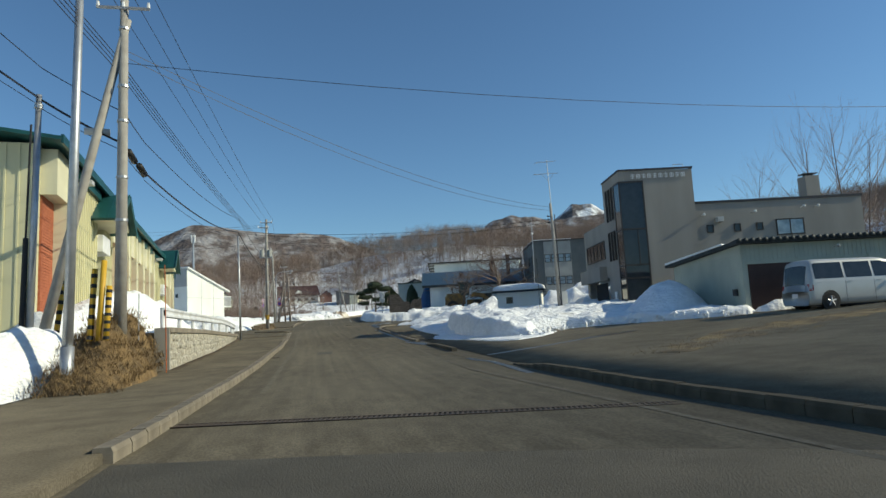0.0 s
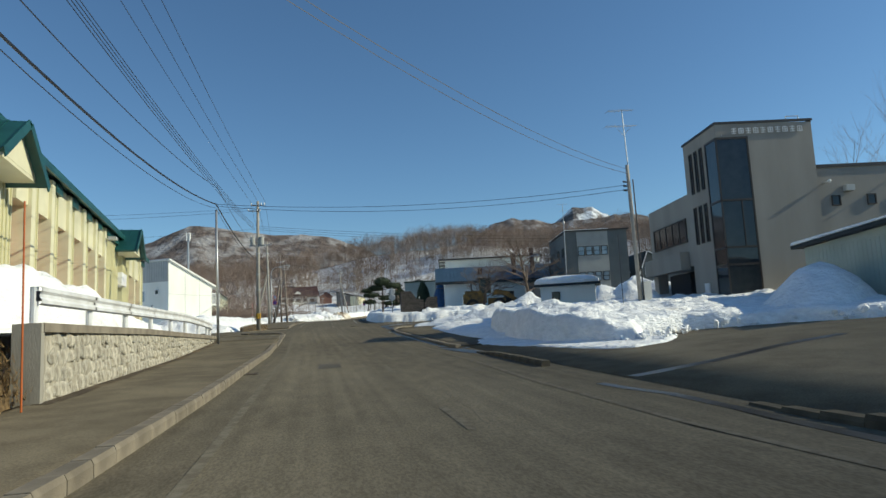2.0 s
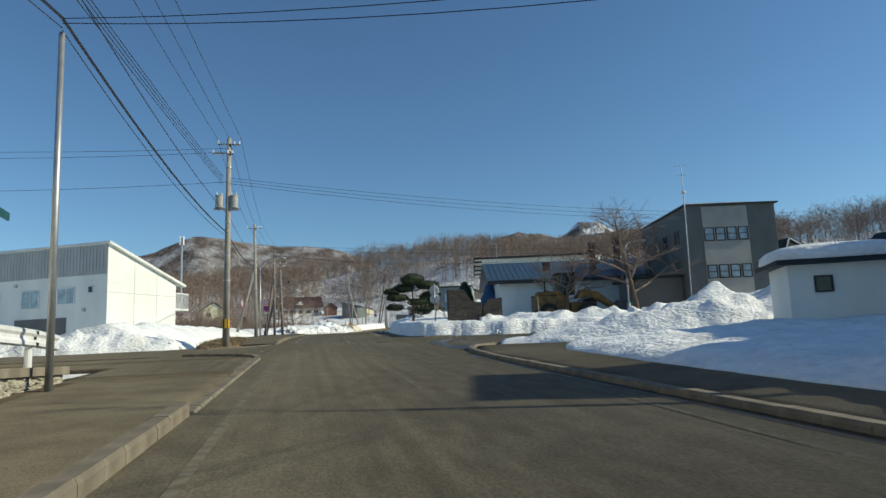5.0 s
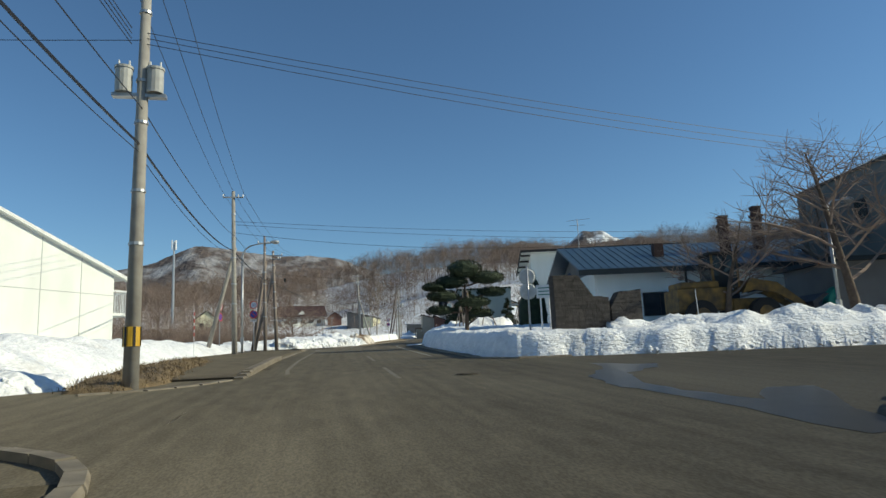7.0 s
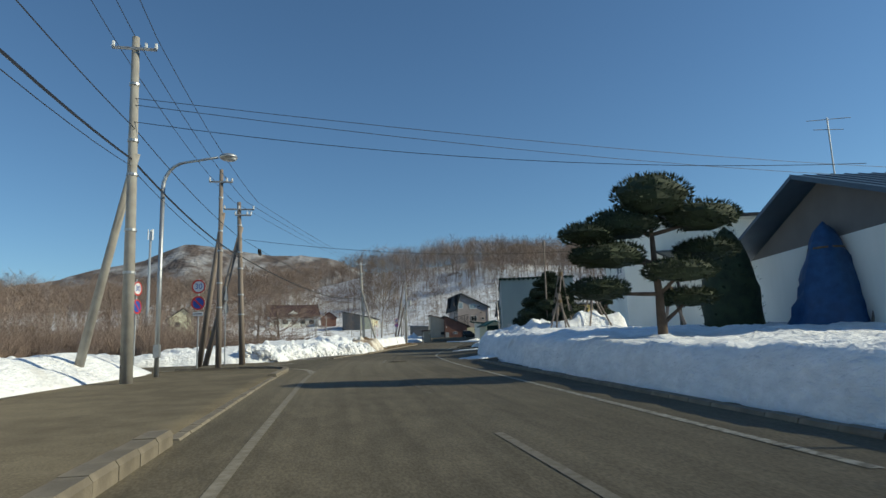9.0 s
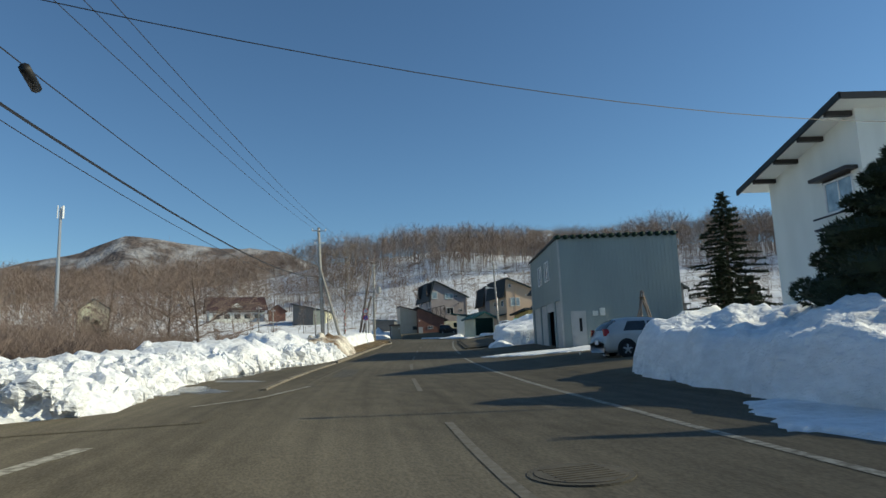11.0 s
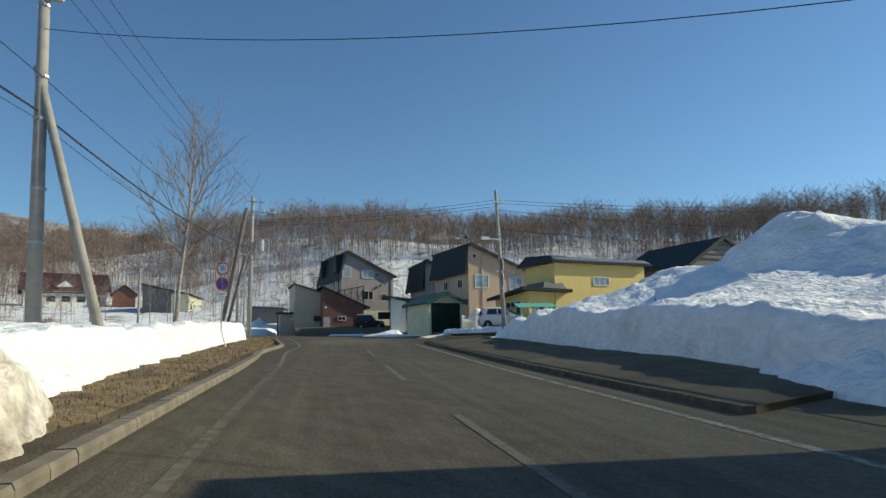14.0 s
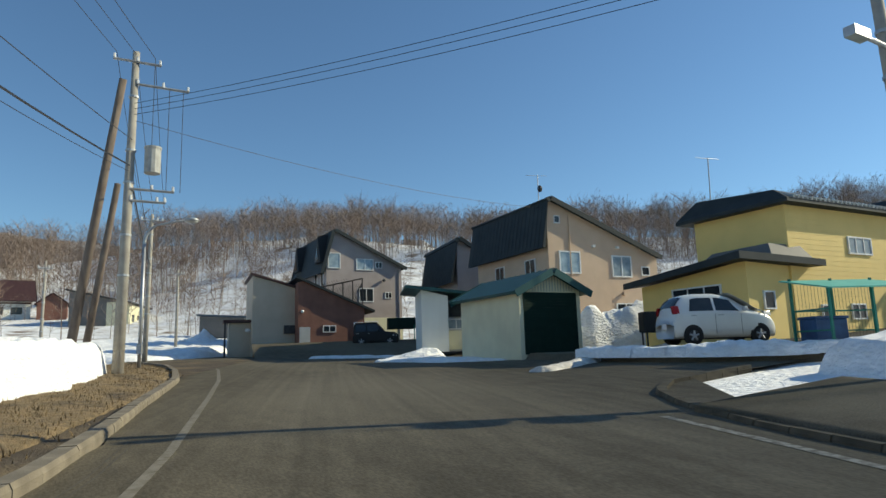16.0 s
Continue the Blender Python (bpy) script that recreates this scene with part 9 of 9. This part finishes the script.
# split stone sign walls on the corner plot
def stone_wall(name, m, outline, depth, label, seed):
    """A wall of stacked slate courses inside an outline in x and z."""
    root = thing(name, m, label, "stone wall")
    rng = random.Random(seed)
    part("core", Mesh().prism(outline, .04, depth - .04), M_STONE, root)
    zs = [p[1] for p in outline]
    h, z = .06, 0.0
    def span(zz):
        xs = []
        for (x0, z0), (x1, z1) in zip(outline, outline[1:] + outline[:1]):
            if (z0 - zz) * (z1 - zz) < 0:
                xs.append(x0 + (x1 - x0) * (zz - z0) / (z1 - z0))
        return (min(xs), max(xs)) if len(xs) > 1 else None
    while z < max(zs):
        s = span(z + h * .5)
        if s:
            x = s[0]
            while x < s[1] - .03:
                w = min(rng.uniform(.25, .6), s[1] - x)
                o = rng.uniform(0, .016)
                part("stone", Mesh().box(x + .006, -o, z + .004, x + w - .006, depth + o, z + h - .005).data("stone", M_STONE), None, root)
                x += w
        z += h


stone_wall("stone_wall", (10.1, 70.6, 1.9, 0, 0, 3), [(0, 0), (2.25, 0), (2.25, 1.75), (1.6, 1.8), (1.02, 2.6), (0, 2.6)], .4, "dark slate wall with a sloping edge", 71)
stone_wall("stone_wall", (12.6, 70.75, 1.9, 0, 0, 3), [(.05, 0), (1.15, 0), (1.15, 2.02), (.2, 1.94), (-.2, 1.35), (-.15, .9)], .4, "low dark slate wall with a sloping edge", 72)
# notice board behind the wall
_n = thing("notice_board", (10.9, 73.5, 2.4, 0, 0, -20), "white notice board behind the stone wall", "notice board")
part("board", Mesh().box(-.36, -.02, 1.5, .36, .02, 2.05), M_SWHITE, _n)
for _x in (-.2, .14):
    part("post", Mesh().tube((_x, .05, 0), (_x, .05, 1.6), .035, .035, 8), M_SWHITE, _n)
for _k in range(3):
    part("bar", Mesh().box(-.28, -.025, 1.9 - _k * .14, .26 - .1 * (_k % 2), -.021, 1.94 - _k * .14), M_GREENF, _n)


# ---- vehicles ----
def vehicle(name, m, stations, paint, label, wheels, r, category, windows, rear, screen, ground=.2, lamp_z=.75):
    """A car along x with its front at +x: stations of x, belt height, roof height, half width and roof half width are lofted and rounded."""
    root = thing(name, m, label, category)
    A = np.array(stations, float)
    L = A[-1, 0]
    X = np.linspace(0, L, 72)
    P = np.stack([np.interp(X, A[:, 0], A[:, k]) for k in range(1, 5)], 1)
    for _ in range(3):
        Q = P.copy()
        Q[1:-1] = (P[:-2] + 2 * P[1:-1] + P[2:]) / 4
        P = Q
    zb_, zr_, hw_, rw_ = (lambda x, k=k: float(np.interp(x, X, P[:, k])) for k in range(4))

    def ring(x):
        zb, zr, hw, rw = zb_(x), zr_(x), hw_(x), rw_(x)
        e = min(.10, max(zr - zb, 0) * .4 + .015)
        return [(0, zr), (rw * .6, zr - .12 * e), (rw * .92, zr - .5 * e), (rw, zr - 1.2 * e), (hw * .98, zb), (hw, zb - .1), (hw, ground + .26), (hw * .975, ground + .1), (hw * .85, ground)]
    vs, fs = [], []
    n = 17
    for x in X:
        h = ring(x)
        vs += [(x, y, z) for y, z in h] + [(x, -y, z) for y, z in h[:0:-1]]
    for i in range(len(X) - 1):
        for k in range(n):
            fs.append((i * n + k, i * n + (k + 1) % n, (i + 1) * n + (k + 1) % n, (i + 1) * n + k))
    fs += [tuple(range(n)), tuple(range((len(X) - 1) * n, len(X) * n))[::-1]]
    part("body", quick("body", vs, fs, paint, True), None, root)

    def side(x, f, s, off=.006):
        h = ring(x)
        (y1, z1), (y0, z0) = h[3], h[4]
        return (x, s * (y0 + (y1 - y0) * f + off), z0 + (z1 - z0) * f + .004)
    for b0, b1, t0, t1 in windows:
        for s in (-1, 1):
            v, f = [], []
            for i in range(9):
                for j in range(4):
                    g = .06 + .86 * j / 3
                    x = (b0 + (t0 - b0) * j / 3) * (1 - i / 8) + (b1 + (t1 - b1) * j / 3) * i / 8
                    v.append(side(x, g, s))
            for i in range(8):
                for j in range(3):
                    o = i * 4 + j
                    f.append((o, o + 4, o + 5, o + 1) if s < 0 else (o, o + 1, o + 5, o + 4))
            part("side_window", quick("side_window", v, f, M_GLASS, True), None, root)
    for nm, (xa, xb) in (("rear_window", rear), ("windscreen", screen)):
        v, f = [], []
        for i in range(8):
            x = xa + (xb - xa) * i / 7
            dz = (zr_(x + .02) - zr_(x - .02)) / .04
            l = math.hypot(dz, 1)
            for j in range(7):
                t = -1 + j / 3
                h = ring(x)
                y = t * h[3][0] * .93
                z = float(np.interp(abs(y), [h[0][0], h[1][0], h[2][0], h[3][0]], [h[0][1], h[1][1], h[2][1], h[3][1]]))
                v.append((x - dz / l * .007, y, z + .007 / l))
        for i in range(7):
            for j in range(6):
                o = i * 7 + j
                f.append((o, o + 7, o + 8, o + 1))
        part(nm, quick(nm, v, f, M_GLASS, True), None, root)
    for x in wheels:
        for s in (-1, 1):
            y = s * hw_(x)
            part("wheel_arch", Mesh().tube((x, y - s * .05, r + .03), (x, y + s * .004, r + .03), r * 1.17, r * 1.17, 26), M_BLACK, root)
            wl = part("wheel", Mesh().tube((x, y - s * .19, r), (x, y + s * .012, r), r, r, 26), M_TYRE, root, bevel=.015)
            part("rim", Mesh().tube((x, y + s * .008, r), (x, y + s * .02, r), r * .66, r * .62, 18), M_DARKST, wl)
            for k in range(5):
                a = 2 * math.pi * k / 5 + .3
                part("spoke", Mesh().tube((x, y + s * .022, r), (x + r * .58 * math.cos(a), y + s * .022, r + r * .58 * math.sin(a)), .04, .03, 6), M_STEEL, wl)
    for s in (-1, 1):
        for nm, x0, x1, z0, z1, mt in (("tail_light", .05, .2, lamp_z, lamp_z + .26, M_TAIL), ("headlight", L - .42, L - .12, lamp_z - .1, lamp_z + .04, M_LAMP)):
            v = []
            for x in (x0, x1):
                for z in (z0, z1):
                    y = hw_(x) if z < zb_(x) else hw_(x) * .97 - (z - zb_(x)) * .3
                    v.append((x - .012 if nm == "tail_light" else x + .012, s * (y + .006), z))
            v += [(x, y - s * .12, z) for x, y, z in v]
            part(nm, Mesh().add(v, [(0, 1, 3, 2), (4, 6, 7, 5), (0, 2, 6, 4), (1, 5, 7, 3), (0, 4, 5, 1), (2, 3, 7, 6)]), mt, root, "red tail light" if nm == "tail_light" else "", bevel=.012)
        xm = screen[1] - .42 if screen[1] > screen[0] else screen[0] - .3
        part("door_mirror", Mesh().box(xm - .06, s * (hw_(xm) + .09) - .09, zb_(xm) + .02, xm + .05, s * (hw_(xm) + .09) + .09, zb_(xm) + .16), paint, root, bevel=.03)
        for b0, b1, t0, t1 in windows:
            part("door_handle", Mesh().box(b0 + .05, s * (hw_(b0) + .005) - .012, zb_(b0) - .12, b0 + .22, s * (hw_(b0) + .005) + .012, zb_(b0) - .09), M_STEEL, root)
            x = b1 + .03
            part("door_seam", Mesh().box(x, s * (hw_(x) + .0005) - .002, ground + .12, x + .012, s * (hw_(x) + .0005) + .002, zb_(x) - .06), M_BLACK, root)
    part("number_plate", Mesh().box(-.012, -.165, .5, .01, .165, .67), M_SWHITE, root)
    part("bumper_trim", Mesh().box(.02, -hw_(.1) + .1, ground + .02, .2, hw_(.1) - .1, ground + .12), M_BLACK, root, bevel=.02)
    part("underbody", Mesh().box(.35, -hw_(1) + .15, ground - .04, L - .35, hw_(1) - .15, ground + .1), M_BLACK, root)
    return root


_v = vehicle("van", (19.0, 21.2, gz(19, 21) + .03, 0, 0, -6), [(0, .7, .75, .78, .6), (.04, 1.1, 1.6, .83, .68), (.12, 1.15, 1.9, .845, .69), (.4, 1.15, 1.98, .85, .7), (3.2, 1.15, 1.97, .85, .7), (3.7, 1.15, 1.85, .85, .7), (4.2, 1.12, 1.3, .84, .72), (4.45, 1.0, 1.1, .81, .68), (4.66, .75, .8, .72, .55)],
             M_CARS, "silver passenger van parked before the shed", (.85, 3.6), .33, "van", [(.3, 1.5, .32, 1.5), (1.6, 2.7, 1.6, 2.7), (2.8, 3.85, 2.8, 3.6)], (.03, .14), (3.72, 4.18))
vehicle("hatchback", pose(15.2, 113.4, gz(15.5, 113.4) + .01, 0, 0, -9) @ Matrix.Scale(.94, 4), [(0, .55, .6, .70, .5), (.05, .82, .88, .78, .58), (.12, .90, 1.02, .81, .6), (.30, .93, 1.24, .83, .59), (.62, .95, 1.43, .845, .6), (1.1, .95, 1.48, .85, .61), (1.9, .94, 1.47, .85, .61), (2.35, .93, 1.41, .85, .6), (2.75, .92, 1.2, .85, .62), (3.15, .91, .98, .845, .68), (3.6, .86, .90, .82, .65), (3.95, .76, .80, .77, .58), (4.15, .58, .62, .68, .5)],
        M_CARS, "silver hatchback parked beside a snow bank", (.82, 3.32), .31, "car", [(.72, 1.66, .98, 1.66), (1.74, 2.82, 1.74, 2.4)], (.14, .58), (2.44, 3.1), lamp_z=.8)
_v = vehicle("compact_car", (36.1, 173.8, 4.9, 0, 0, -23), [(0, .6, .65, .66, .5), (.05, .9, 1.0, .72, .56), (.15, .98, 1.3, .74, .56), (.35, 1.0, 1.52, .745, .56), (.8, 1.0, 1.6, .75, .57), (1.5, 1.0, 1.6, .75, .57), (1.95, .99, 1.5, .75, .57), (2.4, .98, 1.22, .75, .58), (2.75, .95, 1.02, .74, .6), (3.1, .86, .9, .7, .55), (3.3, .72, .76, .64, .48), (3.4, .55, .6, .56, .42)],
             M_PEARL, "pale silver compact car with its windscreen covered", (.58, 2.78), .27, "car", [(.5, 1.3, .62, 1.3), (1.38, 2.15, 1.38, 1.9)], (.12, .36), (1.95, 2.7), lamp_z=.95)
part("windscreen_cover", quick("windscreen_cover", [(x, y * (1 + .03 * math.sin(9 * x)), z + .03 + .012 * math.sin(14 * y + 5 * x)) for x, z in ((1.85, 1.56), (2.1, 1.42), (2.4, 1.24), (2.7, 1.07), (3.0, .96)) for y in (-.7, -.45, -.2, .05, .3, .5, .7)], [(i * 7 + j, (i + 1) * 7 + j, (i + 1) * 7 + j + 1, i * 7 + j + 1) for i in range(4) for j in range(6)], M_SHUT, True), None, _v, "grey sheet over the windscreen")
vehicle("jeep", (36.6, 202.3, 5.42, 0, 0, -25), [(0, .7, .75, .68, .55), (.04, .95, 1.4, .72, .6), (.1, 1.0, 1.68, .74, .62), (1.7, 1.0, 1.68, .74, .62), (2.05, 1.0, 1.3, .74, .63), (2.25, .98, 1.02, .74, .64), (3.0, .93, .97, .72, .6), (3.2, .7, .75, .66, .5)],
        M_BLACK, "small black off-road car beside the red-brown house", (.6, 2.6), .34, "car", [(.2, .9, .22, .9), (1.0, 1.95, 1.0, 1.75)], (.04, .1), (1.76, 2.2))


def loader():
    root = thing("wheel_loader", (17.4, 74.6, 2.25, 0, 0, -12), "parked yellow wheel loader behind the snow", "loader")
    part("rear_body", Mesh().box(0, -.9, .9, 2.4, .9, 1.9).box(.2, -.8, 1.9, 1.9, .8, 2.2), M_LOADER, root, bevel=.06)
    part("front_frame", Mesh().box(2.6, -.5, .7, 4.4, .5, 1.4), M_LOADER, root, bevel=.05)
    c = part("cab", Mesh().box(1.7, -.65, 1.9, 2.9, .65, 3.4), M_GLASS, root, "dark glazed cab", bevel=.04)
    part("cab_roof", Mesh().box(1.6, -.72, 3.4, 3.0, .72, 3.52), M_BLACK, c)
    for x in (1.7, 2.82):
        for y in (-.67, .6):
            part("cab_post", Mesh().box(x, y, 1.9, x + .09, y + .08, 3.42), M_LOADER, c)
    part("exhaust", Mesh().tube((.9, .3, 2.2), (.9, .3, 3.0), .06, .06, 8), M_BLACK, root)
    for x in (.9, 3.7):
        for y in (-1.0, 1.0):
            w = part("wheel", Mesh().tube((x, y - .22, .68), (x, y + .22, .68), .68, .68, 20), M_TYRE, root, bevel=.05)
            part("rim", Mesh().tube((x, y - .23, .68), (x, y + .23, .68), .34, .34, 14), M_LOADER, w)
    for y in (-.6, .45):
        part("boom", Mesh().prism([(3.0, 1.6), (3.4, 2.3), (4.6, 2.05), (5.9, 1.0), (5.9, .75), (4.5, 1.6), (3.5, 1.75)], y, y + .15), M_LOADER, root)
    part("bucket", Mesh().prism([(5.8, .2), (7.0, .1), (6.9, .2), (6.0, .35), (5.95, 1.0), (6.5, 1.4), (6.35, 1.45), (5.75, 1.1)], -1.2, 1.2), M_DARKST, root, "steel bucket")
    part("ram", Mesh().tube((3.2, 0, 1.5), (4.8, 0, 1.9), .07, .05, 8), M_STEEL, root)


loader()
solo("green_drum", Mesh().tube((0, -.2, 1.0), (0, .2, 1.0), 1.0, 1.0, 24), M_GREENF, (24.9, 72.8, 2.1), "large round green tank end in the snow", "tank", bevel=.08)


def shelter():
    root = thing("bin_shelter", (36.4, 168.7, 4.85, 0, 0, -24), "green steel frame shelter with a mint roof", "shelter")
    for x in (0, 1.2, 2.4):
        for y in (0, 1.5):
            part("post", Mesh().box(x - .03, y - .03, -.2, x + .03, y + .03, 1.4 + .25 * y), M_GREENF, root)
    part("roof", Mesh().add([(-.15, -.25, 1.36), (2.55, -.25, 1.36), (2.55, 1.75, 1.72), (-.15, 1.75, 1.72), (-.15, -.25, 1.4), (2.55, -.25, 1.4), (2.55, 1.75, 1.76), (-.15, 1.75, 1.76)], [(3, 2, 1, 0), (4, 5, 6, 7), (0, 1, 5, 4), (1, 2, 6, 5), (2, 3, 7, 6), (3, 0, 4, 7)]), M_MINT, root, "mint green corrugated roof")
    for z in (.3, .85):
        part("rail", Mesh().box(0, 1.48, z, 2.4, 1.52, z + .04), M_GREENF, root)
        part("rail", Mesh().box(-.02, 0, z, .02, 1.5, z + .04), M_GREENF, root)
    net = Mesh()
    for k in range(24):
        net.box(.1 * k, 1.494, .05, .1 * k + .005, 1.5, 1.6)
    part("net", net, M_DARKST, root)["kind"] = "stuff"
    solo("bin", Mesh().box(0, 0, 0, .9, .7, .62).box(-.04, -.04, .62, .94, .74, .7), M_SHEET, (36.9, 169.4, 4.86, 0, 0, -24), "blue plastic bin inside the shelter", "bin", bevel=.03)


shelter()
# oil tank by the compact car and far green awning by the jeep
_t = thing("oil_tank", (38.5, 176.9, 4.9, 0, 0, -24), "dark oil tank on thin legs", "tank")
part("tank", Mesh().box(0, 0, .5, 1.3, .6, 1.3), M_BLACK, _t, bevel=.08)
for _x in (.1, 1.15):
    for _y in (.05, .5):
        part("leg", Mesh().box(_x, _y, -.2, _x + .05, _y + .05, .5), M_DARKST, _t)
_t = thing("awning", (39.0, 201.6, 5.42, 0, 0, -20), "green awning frame beside the jeep", "awning")
part("canopy", Mesh().box(0, 0, 1.2, 2.0, 1.2, 2.0), M_DKGREEN, _t)
for _x in (1.9, 2.3):
    part("leg", Mesh().tube((_x, 0, 0), (_x, 0, 1.5), .04, .04, 6), M_GREENF, _t)

# tumbled snow blocks on the ploughed bank
def blocks(name, n, where, lo, hi, seed, label, material=None):
    rng = random.Random(seed)
    v, f = [], []
    for _ in range(n):
        x, y, z = where(rng)
        s = lo + (hi - lo) * rng.random() ** 2
        m = Euler((rng.uniform(0, 3), rng.uniform(0, 3), rng.uniform(0, 3))).to_matrix()
        o = len(v)
        pts = []
        sx, sy, sz = s * rng.uniform(.8, 1.3), s * rng.uniform(.6, 1.0), s * rng.uniform(.5, .9)
        seed3 = Vector((rng.uniform(0, 90), rng.uniform(0, 90), rng.uniform(0, 90)))
        for i in range(7):
            for j in range(9):
                th, ph = math.pi * i / 6, 2 * math.pi * j / 9
                d = Vector((math.sin(th) * math.cos(ph), math.sin(th) * math.sin(ph), math.cos(th)))
                k = (abs(d.x) ** 7 + abs(d.y) ** 7 + abs(d.z) ** 7) ** (-1 / 7) * (1 + .5 * noise.noise(d * 1.1 + seed3) + .16 * noise.noise(d * 3 + seed3)) * .8
                pts.append(m @ Vector((d.x * k * sx, d.y * k * sy, d.z * k * sz)) + Vector((x, y, z)))
        v += [tuple(p) for p in pts]
        for i in range(6):
            for j in range(9):
                f.append((o + i * 9 + j, o + (i + 1) * 9 + j, o + (i + 1) * 9 + (j + 1) % 9, o + i * 9 + (j + 1) % 9))
    tagged(new(name, quick(name, v, f, material or M_SNOW)), label, "snow", kind="stuff")


def _bank3(rng):
    y = rng.uniform(105.6, 133)
    t = rng.random() ** 1.2 * 2.2
    x = float(np.interp(y, [105.6, 109, 113, 117.5, 121, 123.8, 125.2, 128, 129.4, 132.4], [.6, 1.2, 1.5, 2.4, 3.6, 5.1, 6.2, 7.4, 8.1, 9.0])) - t
    return x, y, gz(x, y) + .62 * (1 - max(0, 1 - t / 1.1) ** 2.2) + rng.uniform(-.15, .12)


blocks("snow_blocks", 1500, _bank3, .05, .34, 1, "tumbled blocks of ploughed snow")
blocks("snow_slabs", 110, _bank3, .26, .5, 11, "large broken slabs of ploughed snow")
blocks("snow_blocks", 160, lambda r: (lambda x: (x, float(np.interp(x, [9.5, 13, 18, 24, 34, 46], [69.2, 68.5, 67.6, 66.4, 64.3, 62])) + r.uniform(-.35, .3), gz(x, 68) + r.uniform(0, .2)))(r.uniform(12, 47)), .06, .14, 2, "small lumps along the snow wall")
blocks("snow_blocks", 120, lambda r: (lambda x: (x, float(np.interp(x, [8.9, 9.9, 12.6, 14.7, 16.9, 18.3], [28.0, 26.1, 27.8, 26.2, 23.5, 22.9])) + r.uniform(-.4, .7), gz(x, 26) + r.uniform(0, .25)))(r.uniform(8.9, 18)), .05, .16, 3, "small lumps along the ploughed ridge")
blocks("snow_blocks", 60, lambda r: (lambda x: (x, 65.2 + r.uniform(-.7, .4), gz(x, 65) + r.uniform(0, .3)))(r.uniform(-20, -4.5)), .08, .2, 4, "small lumps along the side road")
blocks("snow_blocks", 24, lambda r: (lambda y: (rx(y) + 10.4 + r.uniform(-2.5, 2), y, gz(rx(y) + 10, y) + .05))(r.uniform(108, 120)), .05, .12, 5, "small lumps of ice on the apron", M_SNOWD)
blocks("snow_blocks", 110, lambda r: (lambda y: (rx(y) + 9.6 + r.uniform(-.3, 3.2), y, gz(rx(y) + 9.6, y) + .3 + r.uniform(-.1, .15)))(r.uniform(138, 142)), .08, .22, 6, "lumps fallen from the snow pile")


# dry grass blades on the mound and verges
def blades(name, n, where, lo, hi, seed, label, material=None):
    rng = random.Random(seed)
    v, f = [], []
    for _ in range(n):
        x, y, z = where(rng)
        a, h = rng.uniform(0, 6.283), rng.uniform(lo, hi)
        dx, dy = math.cos(a), math.sin(a)
        l = rng.uniform(.4, 1.3)
        o = len(v)
        v += [(x - dy * .012, y + dx * .012, z - .03), (x + dy * .012, y - dx * .012, z - .03), (x + dx * h * l, y + dy * h * l, z + h)]
        f.append((o, o + 1, o + 2))
    tagged(new(name, quick(name, v, f, material or M_GRASS)), label, "grass", kind="stuff")


def _surf(ob):
    me = bpy.data.objects[ob].data
    P = [v.co.copy() for v in me.vertices]
    return P


def _on(ob):
    P = _surf(ob)
    def w(r):
        p = P[r.randrange(len(P))]
        return p.x + r.uniform(-.3, .3), p.y + r.uniform(-.3, .3), p.z
    return w


blades("dry_grass", 9000, _on("grass_mound"), .05, .22, 1, "dry matted grass on the mound")
blades("dry_grass", 3000, _on("grass_verge"), .04, .16, 2, "dry grass round the pole", M_VERGE)
blades("dry_grass", 16000, _on("grass_verge.001"), .02, .08, 3, "flattened dry grass along the kerb", M_VERGE)
blades("dry_grass", 5000, _on("grass_strip"), .01, .045, 4, "patchy dry grass on the lot", M_VERGE)


# rough stones set in the face of the retaining wall
def wall_stone(seed):
    r = random.Random(seed)
    v, n = [], 9
    for k, (sc, d) in enumerate(((1.0, -.6), (.94, .45), (.62, 1.0))):
        for i in range(n):
            t = 2 * math.pi * (i + .5) / n
            c, q = math.cos(t), math.sin(t)
            e = (abs(c) ** 4 + abs(q) ** 4) ** -.25 * sc * .5
            e *= 1 + .14 * math.sin(seed * 2.3 + 3 * t) + .06 * math.sin(seed + 7 * t)
            v.append((d * .04 + r.uniform(-.008, .008) * k, c * e, q * e))
    v.append((.045, 0, 0))
    f = [(k * n + i, k * n + (i + 1) % n, (k + 1) * n + (i + 1) % n, (k + 1) * n + i) for k in range(2) for i in range(n)] + [(2 * n + i, 2 * n + (i + 1) % n, 3 * n) for i in range(n)]
    return quick("stone", v, f, M_RSTONE, True)


_stones = [wall_stone(k) for k in range(8)]
_rng = random.Random(31)
for _row in range(4):
    _y = 22.1 + .17 * _row
    while _y < 45.4:
        _w = _rng.uniform(.2, .5)
        _top = float(np.interp(_y, [22, 30, 48, 51], [1.5, 1.43, 1.08, 0.92])) - .17
        _low = gz(-4, _y) + .1
        if _top - _low > .12:
            _h = (_top - _low) / 4
            _o = new("stone", _rng.choice(_stones))
            _o.parent = RWALL
            _o.matrix_local = pose(-4.055, _y + _w / 2, _low + _h * (_row + .5) + _rng.uniform(-.06, .06), _rng.uniform(-16, 16), 0, 0) @ Matrix.Diagonal((_rng.uniform(.25, .7), _w * 1.05, _h * _rng.uniform(.85, 1.25), 1))
        _y += _w
